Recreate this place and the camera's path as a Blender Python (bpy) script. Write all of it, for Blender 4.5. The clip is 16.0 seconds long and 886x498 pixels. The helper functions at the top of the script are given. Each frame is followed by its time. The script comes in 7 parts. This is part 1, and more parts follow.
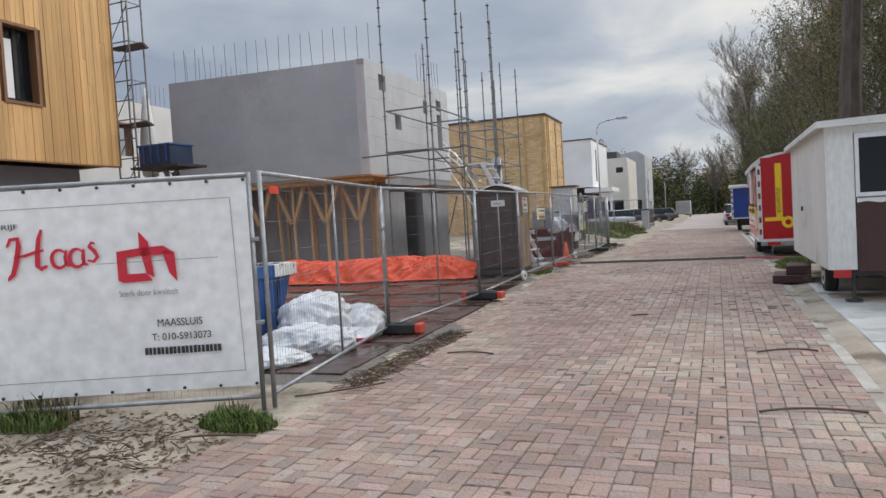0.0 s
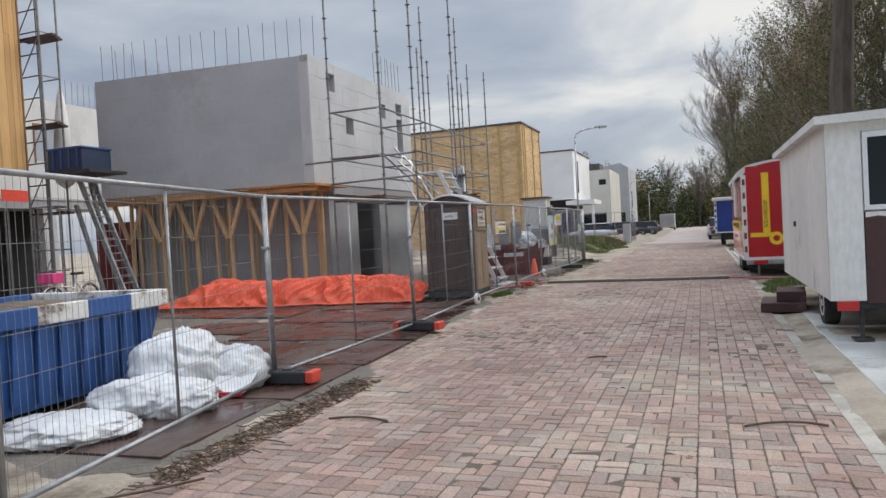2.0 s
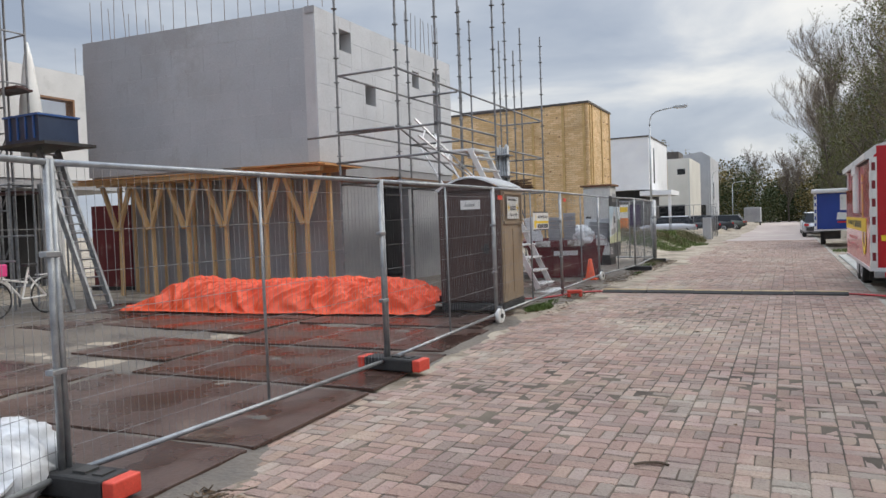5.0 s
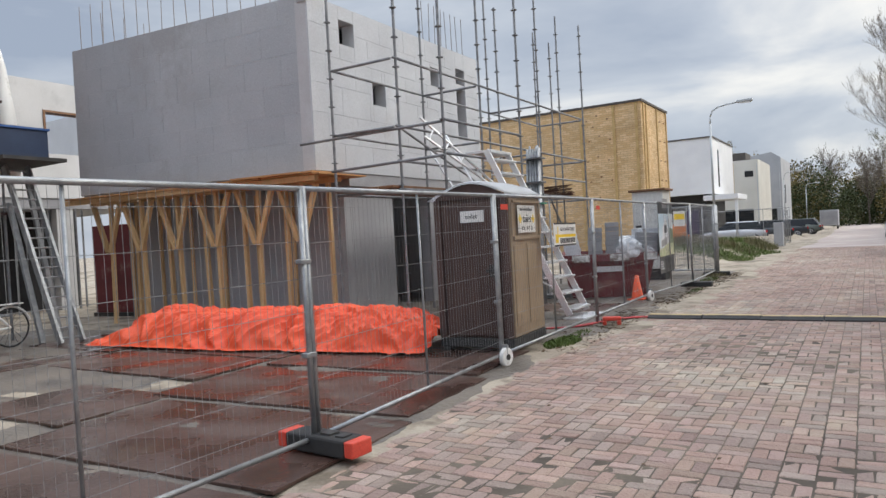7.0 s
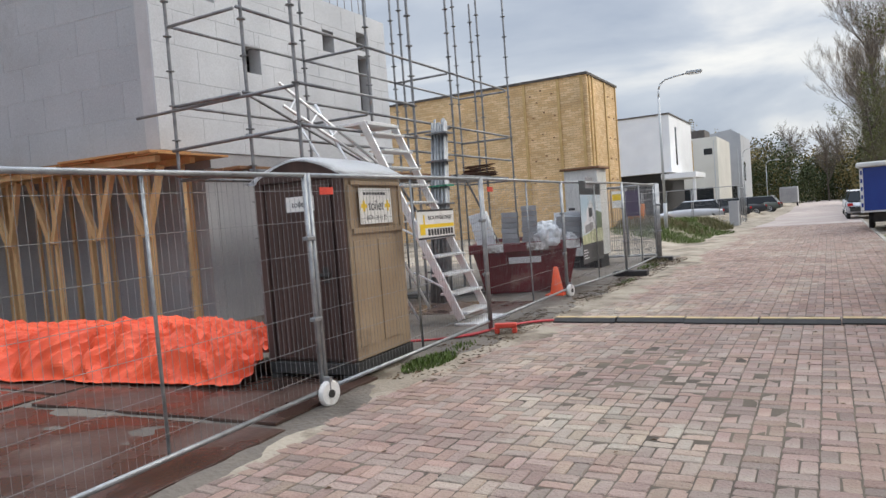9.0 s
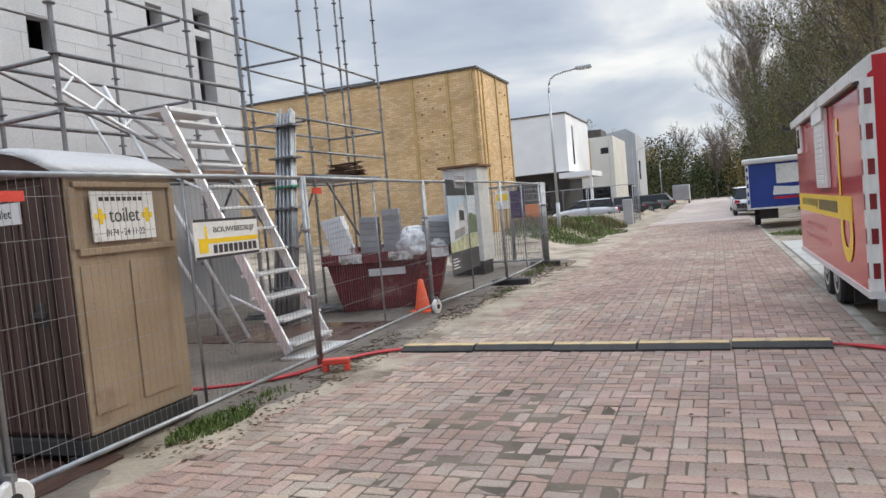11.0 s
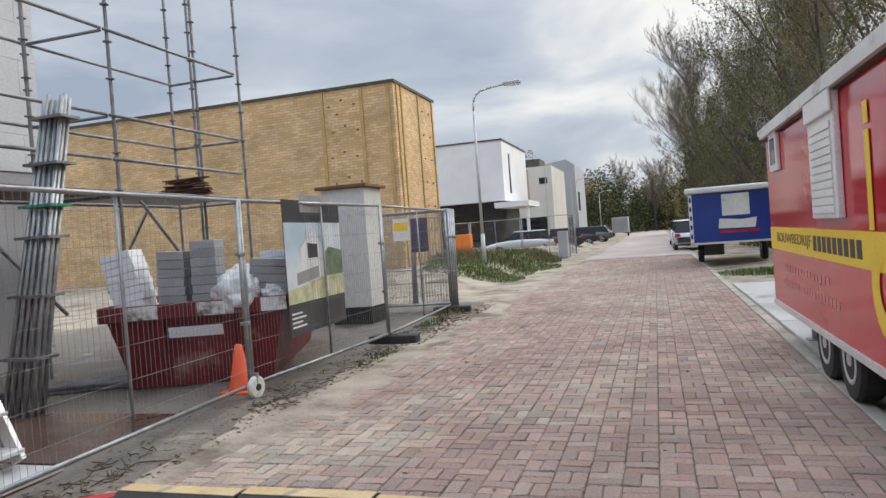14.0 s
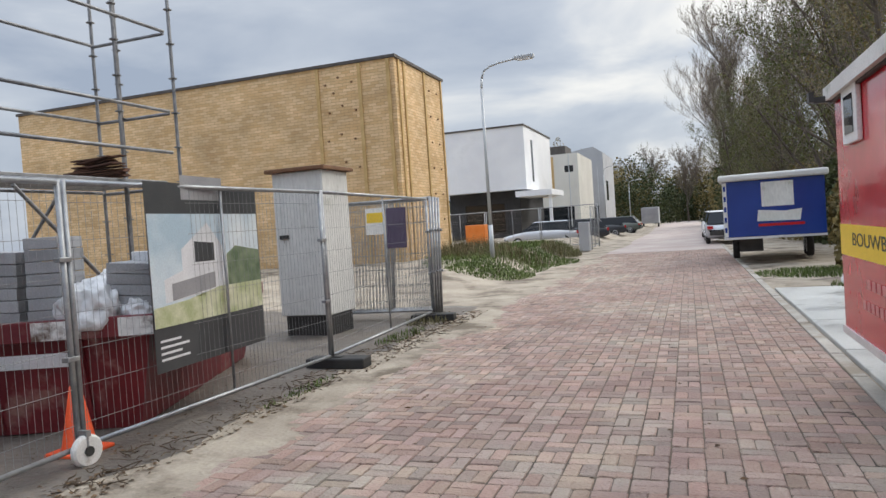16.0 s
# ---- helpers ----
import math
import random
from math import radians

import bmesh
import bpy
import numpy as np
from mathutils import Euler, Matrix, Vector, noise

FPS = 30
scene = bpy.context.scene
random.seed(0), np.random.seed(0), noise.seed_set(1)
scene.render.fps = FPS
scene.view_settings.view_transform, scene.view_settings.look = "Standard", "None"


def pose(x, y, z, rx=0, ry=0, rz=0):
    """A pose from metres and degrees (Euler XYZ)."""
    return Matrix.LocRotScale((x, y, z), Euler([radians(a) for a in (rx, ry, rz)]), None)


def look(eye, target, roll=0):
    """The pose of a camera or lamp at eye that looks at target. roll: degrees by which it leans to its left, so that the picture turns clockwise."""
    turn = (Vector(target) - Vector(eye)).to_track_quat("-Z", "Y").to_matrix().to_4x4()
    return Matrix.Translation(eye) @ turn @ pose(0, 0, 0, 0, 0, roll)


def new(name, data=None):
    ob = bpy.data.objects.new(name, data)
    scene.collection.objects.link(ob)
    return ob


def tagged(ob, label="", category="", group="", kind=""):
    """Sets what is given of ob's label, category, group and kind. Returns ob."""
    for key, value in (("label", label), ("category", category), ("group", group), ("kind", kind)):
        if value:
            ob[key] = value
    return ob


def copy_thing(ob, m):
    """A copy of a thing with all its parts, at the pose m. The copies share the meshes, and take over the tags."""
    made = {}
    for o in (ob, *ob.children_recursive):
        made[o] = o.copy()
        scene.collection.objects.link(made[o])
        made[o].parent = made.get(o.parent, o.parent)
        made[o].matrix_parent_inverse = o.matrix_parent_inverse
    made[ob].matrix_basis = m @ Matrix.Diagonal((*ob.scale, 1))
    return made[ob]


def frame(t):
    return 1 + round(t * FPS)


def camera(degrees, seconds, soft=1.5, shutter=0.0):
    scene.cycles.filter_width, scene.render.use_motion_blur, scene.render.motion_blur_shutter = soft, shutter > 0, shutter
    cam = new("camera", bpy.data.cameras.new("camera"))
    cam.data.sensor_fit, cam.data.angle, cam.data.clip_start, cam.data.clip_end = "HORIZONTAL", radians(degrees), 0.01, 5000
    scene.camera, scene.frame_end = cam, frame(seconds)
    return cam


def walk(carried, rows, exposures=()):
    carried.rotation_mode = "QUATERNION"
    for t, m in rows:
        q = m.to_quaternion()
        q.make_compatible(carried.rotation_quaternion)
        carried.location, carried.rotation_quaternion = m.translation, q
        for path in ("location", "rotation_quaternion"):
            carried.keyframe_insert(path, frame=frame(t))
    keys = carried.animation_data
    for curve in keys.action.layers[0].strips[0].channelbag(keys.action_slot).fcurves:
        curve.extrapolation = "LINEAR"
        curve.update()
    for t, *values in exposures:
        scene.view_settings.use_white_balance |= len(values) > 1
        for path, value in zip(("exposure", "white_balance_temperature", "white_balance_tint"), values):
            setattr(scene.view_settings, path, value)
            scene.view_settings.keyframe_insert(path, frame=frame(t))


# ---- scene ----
cam = camera(65.1, 16.0)
PATH = [
    (0, (3.676, -1.203, 1.421), (2.938, 0.654, 1.342), -3.4),
    (0.5, (3.764, -0.751, 1.433), (3.058, 1.12, 1.379), -2.1),
    (1, (3.809, -0.127, 1.421), (3.206, 1.78, 1.408), -2.1),
    (1.5, (3.767, 0.491, 1.415), (3.046, 2.357, 1.38), -2.2),
    (2, (3.777, 1.007, 1.436), (3.075, 2.879, 1.389), -3.2),
    (2.5, (3.712, 1.616, 1.439), (2.952, 3.466, 1.405), -2.4),
    (3, (3.525, 2.224, 1.443), (2.721, 4.055, 1.394), -4.1),
    (3.5, (3.559, 2.76, 1.462), (2.733, 4.58, 1.399), -3.7),
    (4, (3.43, 3.398, 1.464), (2.586, 5.21, 1.404), -3.6),
    (4.5, (3.518, 3.894, 1.489), (2.638, 5.689, 1.433), -2.5),
    (5, (3.389, 4.536, 1.47), (2.497, 6.325, 1.4), -2.0),
    (5.2, (3.315, 4.845, 1.489), (2.445, 6.646, 1.458), -3.8),
    (7.3, (3.193, 7.246, 1.534), (2.142, 8.947, 1.499), -3.0),
    (7.5, (3.191, 7.548, 1.558), (2.247, 9.311, 1.517), -3.9),
    (8, (3.289, 8.184, 1.56), (2.407, 9.979, 1.512), -3.7),
    (8.2, (3.318, 8.428, 1.523), (2.44, 10.225, 1.462), -3.9),
    (10.3, (3.426, 10.757, 1.515), (2.268, 12.386, 1.427), -4.7),
    (10.5, (3.36, 10.921, 1.47), (2.269, 12.593, 1.356), -3.8),
    (11, (3.431, 11.38, 1.522), (2.688, 13.234, 1.417), -5.1),
    (11.5, (3.374, 12.063, 1.525), (2.653, 13.928, 1.459), -5.2),
    (12, (3.378, 12.543, 1.538), (2.747, 14.44, 1.469), -5.0),
    (12.5, (3.347, 13.192, 1.52), (2.724, 15.092, 1.48), -5.0),
    (13, (3.291, 13.763, 1.523), (2.637, 15.653, 1.519), -4.8),
    (13.5, (3.335, 14.322, 1.52), (2.702, 16.218, 1.505), -5.8),
    (14, (3.351, 14.894, 1.487), (2.763, 16.805, 1.453), -4.3),
    (14.5, (3.426, 15.493, 1.48), (2.909, 17.425, 1.45), -4.6),
    (15, (3.49, 16.085, 1.46), (2.931, 18.005, 1.421), -5.1),
    (15.5, (3.467, 16.683, 1.479), (2.879, 18.595, 1.466), -5.6),
    (16, (3.461, 17.307, 1.508), (2.791, 19.19, 1.448), -3.9),
]
walk(cam, [(t, look(e, g, r)) for t, e, g, r in PATH],
     [(0.0, 0.03), (2.5, 0.13), (5.0, 0.22), (8.0, 0.31), (11.0, 0.37), (13.0, 0.27), (16.0, 0.29)])

# ---- light ----
world = bpy.data.worlds.new("overcast")
scene.world = world
world.use_nodes = True
wn, wl = world.node_tree.nodes, world.node_tree.links
wn.clear()
SUN_EL, SUN_AZ = 33.0, 48.0          # degrees above the horizon; degrees right of the road's direction
sky = wn.new("ShaderNodeTexSky")
sky.sky_type, sky.sun_disc = "NISHITA", False
sky.sun_elevation, sky.sun_rotation = radians(SUN_EL), radians(SUN_AZ)
sky.dust_density, sky.air_density = 2.0, 1.2
clear_bg = wn.new("ShaderNodeBackground")
clear_bg.inputs["Strength"].default_value = 0.05
wl.new(sky.outputs[0], clear_bg.inputs["Color"])
wc = wn.new("ShaderNodeTexCoord")
wm = wn.new("ShaderNodeMapping")
wm.inputs["Scale"].default_value = (1.0, 1.0, 3.6)
wm.inputs["Location"].default_value = (0.35, 0.1, 0.2)
wl.new(wc.outputs["Generated"], wm.inputs["Vector"])
cn = wn.new("ShaderNodeTexNoise")
cn.inputs["Scale"].default_value, cn.inputs["Detail"].default_value = 2.1, 7.0
cn.inputs["Roughness"].default_value, cn.inputs["Distortion"].default_value = 0.5, 0.35
wl.new(wm.outputs[0], cn.inputs["Vector"])
cr = wn.new("ShaderNodeValToRGB")
cr.color_ramp.elements[0].position, cr.color_ramp.elements[0].color = 0.38, (0.36, 0.42, 0.53, 1)
cr.color_ramp.elements[1].position, cr.color_ramp.elements[1].color = 0.66, (0.94, 0.93, 0.90, 1)
mid_el = cr.color_ramp.elements.new(0.53)
mid_el.color = (0.55, 0.60, 0.68, 1)
# thinner, brighter cloud round the veiled sun
wdot = wn.new("ShaderNodeVectorMath")
wdot.operation = "DOT_PRODUCT"
wdot.inputs[1].default_value = (math.sin(radians(SUN_AZ)) * math.cos(radians(SUN_EL)), math.cos(radians(SUN_AZ)) * math.cos(radians(SUN_EL)), math.sin(radians(SUN_EL)))
wl.new(wc.outputs["Generated"], wdot.inputs[0])
wglow = wn.new("ShaderNodeMapRange")
wglow.inputs["From Min"].default_value, wglow.inputs["From Max"].default_value = 0.5, 1.0
wglow.inputs["To Min"].default_value, wglow.inputs["To Max"].default_value = -0.05, 0.30
wl.new(wdot.outputs["Value"], wglow.inputs["Value"])
wadd = wn.new("ShaderNodeMath")
wadd.operation = "ADD"
wl.new(cn.outputs["Fac"], wadd.inputs[0])
wl.new(wglow.outputs[0], wadd.inputs[1])
wl.new(wadd.outputs[0], cr.inputs["Fac"])
cloud_bg = wn.new("ShaderNodeBackground")
# an overcast sky is brightest overhead
wsep = wn.new("ShaderNodeSeparateXYZ")
wl.new(wc.outputs["Generated"], wsep.inputs[0])
wzen = wn.new("ShaderNodeMapRange")
wzen.interpolation_type = "SMOOTHSTEP"
wzen.inputs["From Min"].default_value, wzen.inputs["From Max"].default_value = 0.3, 0.85
wzen.inputs["To Min"].default_value, wzen.inputs["To Max"].default_value = 0.97, 3.3
wl.new(wsep.outputs[2], wzen.inputs["Value"])
wl.new(wzen.outputs[0], cloud_bg.inputs["Strength"])
wl.new(cr.outputs[0], cloud_bg.inputs["Color"])
wx = wn.new("ShaderNodeMixShader")
wx.inputs[0].default_value = 0.8
wl.new(clear_bg.outputs[0], wx.inputs[1])
wl.new(cloud_bg.outputs[0], wx.inputs[2])
wo = wn.new("ShaderNodeOutputWorld")
wl.new(wx.outputs[0], wo.inputs["Surface"])

sun = new("sun", bpy.data.lights.new("sun", "SUN"))
sun.data.energy, sun.data.angle, sun.data.color = 1.5, radians(25), (1.0, 0.96, 0.9)
_el, _az = radians(SUN_EL), radians(SUN_AZ)
_dir = Vector((math.sin(_az) * math.cos(_el), math.cos(_az) * math.cos(_el), math.sin(_el)))
sun.matrix_world = look(tuple(_dir * 60 + Vector((0, 20, 0))), (0, 20, 0))


# ---- materials ----
def mat(name, c1, c2=None, scale=5.0, rough=0.75, metal=0.0, bump=0.12, fine=70.0, stain=None, stain_scale=0.9,
        stain_at=0.55, vary=0.0, stretch=(1, 1, 1), spec=0.5, gloss_var=0.0, hues=()):
    """Two tones by broad noise, fine grain with relief, and stains of a third tone."""
    m = bpy.data.materials.new(name)
    m.use_nodes = True
    n, l = m.node_tree.nodes, m.node_tree.links
    b = n["Principled BSDF"]
    c2 = c2 or tuple(v * 0.8 for v in c1)
    tc = n.new("ShaderNodeTexCoord")
    mp = n.new("ShaderNodeMapping")
    mp.inputs["Scale"].default_value = stretch
    l.new(tc.outputs["Object"], mp.inputs["Vector"])
    n1 = n.new("ShaderNodeTexNoise")
    n1.inputs["Scale"].default_value, n1.inputs["Detail"].default_value = scale, 4
    l.new(mp.outputs[0], n1.inputs["Vector"])
    r1 = n.new("ShaderNodeValToRGB")
    r1.color_ramp.elements[0].position, r1.color_ramp.elements[1].position = 0.35, 0.65
    r1.color_ramp.elements[0].color, r1.color_ramp.elements[1].color = (*c1, 1), (*c2, 1)
    l.new(n1.outputs["Fac"], r1.inputs["Fac"])
    col = r1.outputs[0]
    n2 = n.new("ShaderNodeTexNoise")
    n2.inputs["Scale"].default_value, n2.inputs["Detail"].default_value = fine, 3
    l.new(mp.outputs[0], n2.inputs["Vector"])
    if stain:
        n3 = n.new("ShaderNodeTexNoise")
        n3.inputs["Scale"].default_value, n3.inputs["Detail"].default_value = stain_scale, 6
        n3.inputs["Roughness"].default_value = 0.65
        l.new(tc.outputs["Object"], n3.inputs["Vector"])
        r3 = n.new("ShaderNodeValToRGB")
        r3.color_ramp.elements[0].position, r3.color_ramp.elements[1].position = stain_at, stain_at + 0.12
        l.new(n3.outputs["Fac"], r3.inputs["Fac"])
        x3 = n.new("ShaderNodeMixRGB")
        x3.inputs[2].default_value = (*stain, 1)
        l.new(r3.outputs[0], x3.inputs[0])
        l.new(col, x3.inputs[1])
        col = x3.outputs[0]
    g = n.new("ShaderNodeMapRange")
    g.inputs["To Min"].default_value, g.inputs["To Max"].default_value = 0.78, 1.22
    l.new(n2.outputs["Fac"], g.inputs["Value"])
    x2 = n.new("ShaderNodeVectorMath")
    x2.operation = "SCALE"
    l.new(col, x2.inputs[0])
    l.new(g.outputs[0], x2.inputs["Scale"])
    col = x2.outputs[0]
    if vary:
        oi = n.new("ShaderNodeObjectInfo")
        gi = n.new("ShaderNodeNewGeometry")
        ad = n.new("ShaderNodeMath")
        ad.operation = "ADD"
        l.new(oi.outputs["Random"], ad.inputs[0])
        l.new(gi.outputs["Random Per Island"], ad.inputs[1])
        fr = n.new("ShaderNodeMath")
        fr.operation = "FRACT"
        l.new(ad.outputs[0], fr.inputs[0])
        vr = n.new("ShaderNodeMapRange")
        vr.inputs["To Min"].default_value, vr.inputs["To Max"].default_value = 1 - vary, 1 + vary
        l.new(fr.outputs[0], vr.inputs["Value"])
        x4 = n.new("ShaderNodeVectorMath")
        x4.operation = "SCALE"
        l.new(col, x4.inputs[0])
        l.new(vr.outputs[0], x4.inputs["Scale"])
        col = x4.outputs[0]
        if hues:
            m7 = n.new("ShaderNodeMath")
            m7.operation = "MULTIPLY"
            m7.inputs[1].default_value = 7.31
            l.new(fr.outputs[0], m7.inputs[0])
            f7 = n.new("ShaderNodeMath")
            f7.operation = "FRACT"
            l.new(m7.outputs[0], f7.inputs[0])
            hr = n.new("ShaderNodeValToRGB")
            hr.color_ramp.interpolation = "CONSTANT"
            for k in range(len(hues) - 2):
                hr.color_ramp.elements.new(0.5)
            for k, h in enumerate(hues):
                hr.color_ramp.elements[k].position = k / len(hues)
                hr.color_ramp.elements[k].color = (*h, 1)
            l.new(f7.outputs[0], hr.inputs["Fac"])
            x5 = n.new("ShaderNodeVectorMath")
            x5.operation = "MULTIPLY"
            l.new(col, x5.inputs[0])
            l.new(hr.outputs[0], x5.inputs[1])
            col = x5.outputs[0]
    l.new(col, b.inputs["Base Color"])
    b.inputs["Roughness"].default_value, b.inputs["Metallic"].default_value = rough, metal
    b.inputs["Specular IOR Level"].default_value = spec
    if gloss_var:
        gr = n.new("ShaderNodeMapRange")
        gr.inputs["To Min"].default_value, gr.inputs["To Max"].default_value = max(0.03, rough - gloss_var), min(1, rough + gloss_var)
        gr.inputs["From Min"].default_value, gr.inputs["From Max"].default_value = 0.35, 0.65
        l.new(n1.outputs["Fac"], gr.inputs["Value"])
        l.new(gr.outputs[0], b.inputs["Roughness"])
    if bump:
        bp = n.new("ShaderNodeBump")
        bp.inputs["Strength"].default_value, bp.inputs["Distance"].default_value = bump, 0.02
        l.new(n2.outputs["Fac"], bp.inputs["Height"])
        l.new(bp.outputs[0], b.inputs["Normal"])
    return m


def brick_mat(name, c1, c2, joint, width, height, rough=0.85):
    """Brickwork or paving too far off to build piece by piece; runs along x+y and z (walls) or x and y (flat)."""
    m = mat(name, c1, c2, scale=2.0, rough=rough, fine=40)
    n, l = m.node_tree.nodes, m.node_tree.links
    b = n["Principled BSDF"]
    tc = n.new("ShaderNodeTexCoord")
    sp = n.new("ShaderNodeSeparateXYZ")
    l.new(tc.outputs["Object"], sp.inputs[0])
    ad = n.new("ShaderNodeMath")
    ad.operation = "ADD"
    l.new(sp.outputs[0], ad.inputs[0])
    l.new(sp.outputs[1], ad.inputs[1])
    cb = n.new("ShaderNodeCombineXYZ")
    l.new(ad.outputs[0], cb.inputs[0])
    l.new(sp.outputs[2], cb.inputs[1])
    br = n.new("ShaderNodeTexBrick")
    br.inputs["Scale"].default_value = 1.0
    br.inputs["Brick Width"].default_value, br.inputs["Row Height"].default_value = width, height
    br.inputs["Mortar Size"].default_value, br.inputs["Bias"].default_value = 0.007, 0.0
    br.inputs["Color1"].default_value, br.inputs["Color2"].default_value = (*c1, 1), (*c2, 1)
    br.inputs["Mortar"].default_value = (*joint, 1)
    l.new(cb.outputs[0], br.inputs["Vector"])
    nz = n.new("ShaderNodeTexNoise")
    nz.inputs["Scale"].default_value, nz.inputs["Detail"].default_value = 0.8, 5
    l.new(tc.outputs["Object"], nz.inputs["Vector"])
    mr = n.new("ShaderNodeMapRange")
    mr.inputs["From Min"].default_value, mr.inputs["From Max"].default_value = 0.3, 0.7
    mr.inputs["To Min"].default_value, mr.inputs["To Max"].default_value = 0.8, 1.15
    l.new(nz.outputs["Fac"], mr.inputs["Value"])
    vm = n.new("ShaderNodeVectorMath")
    vm.operation = "SCALE"
    l.new(br.outputs["Color"], vm.inputs[0])
    l.new(mr.outputs[0], vm.inputs["Scale"])
    l.new(vm.outputs[0], b.inputs["Base Color"])
    bp = n.new("ShaderNodeBump")
    bp.inputs["Strength"].default_value, bp.inputs["Distance"].default_value = 0.6, 0.01
    bp.invert = True
    l.new(br.outputs["Fac"], bp.inputs["Height"])
    l.new(bp.outputs[0], b.inputs["Normal"])
    return m


def glass_mat(name, tint, rough=0.05):
    m = mat(name, tint, tint, rough=rough, bump=0.0, spec=0.35)
    return m


M = {}
M["sand"] = mat("sandy soil", (0.30, 0.255, 0.20), (0.41, 0.355, 0.28), 1.6, 0.95, bump=0.6, fine=28, stain=(0.15, 0.12, 0.088), stain_scale=0.9, stain_at=0.50)
M["soil"] = mat("dark soil", (0.10, 0.078, 0.055), (0.17, 0.135, 0.10), 4, 0.95, bump=0.6, fine=25)
M["paver"] = mat("worn paving brick", (0.295, 0.212, 0.178), (0.365, 0.275, 0.23), 0.9, 0.82, bump=0.9, fine=48, stain=(0.40, 0.335, 0.27), stain_scale=0.4, stain_at=0.50, vary=0.19, hues=((1.0, 0.94, 0.96), (0.93, 0.97, 0.98), (1.0, 0.96, 0.9), (1.0, 0.9, 0.88), (0.86, 0.86, 0.88), (1.0, 1.0, 1.0), (1.06, 0.98, 0.95)))
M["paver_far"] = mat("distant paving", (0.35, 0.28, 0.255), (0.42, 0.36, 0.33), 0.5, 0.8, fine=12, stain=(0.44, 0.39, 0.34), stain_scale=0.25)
M["concrete"] = mat("concrete slab", (0.42, 0.42, 0.40), (0.55, 0.55, 0.52), 1.5, 0.6, bump=0.2, fine=50, stain=(0.22, 0.21, 0.19), stain_scale=1.1, stain_at=0.56, gloss_var=0.3)
M["joint_sand"] = mat("dark joint sand", (0.07, 0.056, 0.043), (0.17, 0.138, 0.105), 1.2, 0.95, fine=40)
M["kerb"] = mat("concrete kerb", (0.33, 0.30, 0.26), (0.45, 0.42, 0.37), 3, 0.85, fine=60, stain=(0.27, 0.23, 0.18), stain_scale=1.1, stain_at=0.5)
M["steel_plate"] = mat("rusty wet steel", (0.055, 0.030, 0.023), (0.095, 0.055, 0.042), 1.4, 0.34, bump=0.2, fine=30, stain=(0.17, 0.12, 0.09), stain_scale=0.8, stain_at=0.60, gloss_var=0.22)
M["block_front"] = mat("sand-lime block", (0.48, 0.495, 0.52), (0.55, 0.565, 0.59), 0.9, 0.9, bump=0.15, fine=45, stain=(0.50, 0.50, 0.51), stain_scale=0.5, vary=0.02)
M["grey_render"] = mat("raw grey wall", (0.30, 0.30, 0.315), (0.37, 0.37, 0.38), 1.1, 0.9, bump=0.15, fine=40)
# Same blocks as block_front, darkened to put the front wall's shade into the colour
M["shaded_front"] = mat("lime block shaded at front", (0.365, 0.38, 0.405), (0.42, 0.435, 0.462), 0.6, 0.9, bump=0.15, fine=40, stain=(0.35, 0.355, 0.37), stain_scale=0.7, stain_at=0.54, vary=0.025)
M["joint"] = mat("block joint", (0.46, 0.46, 0.47), (0.52, 0.52, 0.53), 2, 0.95)
# near-black for a window sash, and for room shade put into panel colour
M["dark"] = mat("dark sash and unlit interior", (0.02, 0.02, 0.022), (0.03, 0.03, 0.032), 2, 0.9, bump=0)
M["pane"] = glass_mat("window pane", (0.012, 0.014, 0.017), 0.03)
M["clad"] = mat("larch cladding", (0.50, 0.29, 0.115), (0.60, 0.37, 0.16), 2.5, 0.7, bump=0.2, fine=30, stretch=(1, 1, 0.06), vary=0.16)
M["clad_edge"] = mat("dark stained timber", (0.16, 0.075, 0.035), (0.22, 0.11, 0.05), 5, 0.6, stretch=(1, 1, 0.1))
M["timber"] = mat("new softwood", (0.56, 0.36, 0.17), (0.66, 0.45, 0.24), 5, 0.75, bump=0.15, stretch=(1, 1, 0.15), vary=0.12)
M["ply"] = mat("formwork board", (0.42, 0.20, 0.07), (0.50, 0.27, 0.11), 3, 0.7, vary=0.1)
M["galv"] = mat("galvanised steel", (0.27, 0.28, 0.29), (0.38, 0.39, 0.40), 9, 0.45, 0.7, bump=0.05, fine=120)
M["galv_dull"] = mat("weathered scaffold tube", (0.17, 0.175, 0.185), (0.27, 0.275, 0.285), 6, 0.5, 0.5, bump=0.08, stain=(0.20, 0.14, 0.09), stain_scale=1.6, stain_at=0.66)
M["wire"] = mat("galvanised wire", (0.27, 0.275, 0.28), (0.34, 0.345, 0.35), 9, 0.55, 0.6, bump=0)
M["alu"] = mat("aluminium", (0.70, 0.71, 0.72), (0.78, 0.79, 0.80), 5, 0.38, 0.5, bump=0.04)
M["rebar"] = mat("rebar", (0.20, 0.185, 0.175), (0.26, 0.23, 0.21), 12, 0.6, 0.5)
M["yellow_brick"] = brick_mat("yellow brickwork", (0.60, 0.39, 0.19), (0.74, 0.54, 0.315), (0.44, 0.295, 0.145), 0.3, 0.1)
M["batten"] = mat("yellow timber batten", (0.48, 0.32, 0.13), (0.58, 0.40, 0.18), 4, 0.8)
M["roof_edge"] = mat("dark roof edging", (0.06, 0.05, 0.045), (0.09, 0.08, 0.07), 4, 0.6)
M["white_render"] = mat("white render", (0.74, 0.75, 0.77), (0.82, 0.83, 0.84), 0.6, 0.85, bump=0.05, stain=(0.70, 0.71, 0.72), stain_scale=0.3)
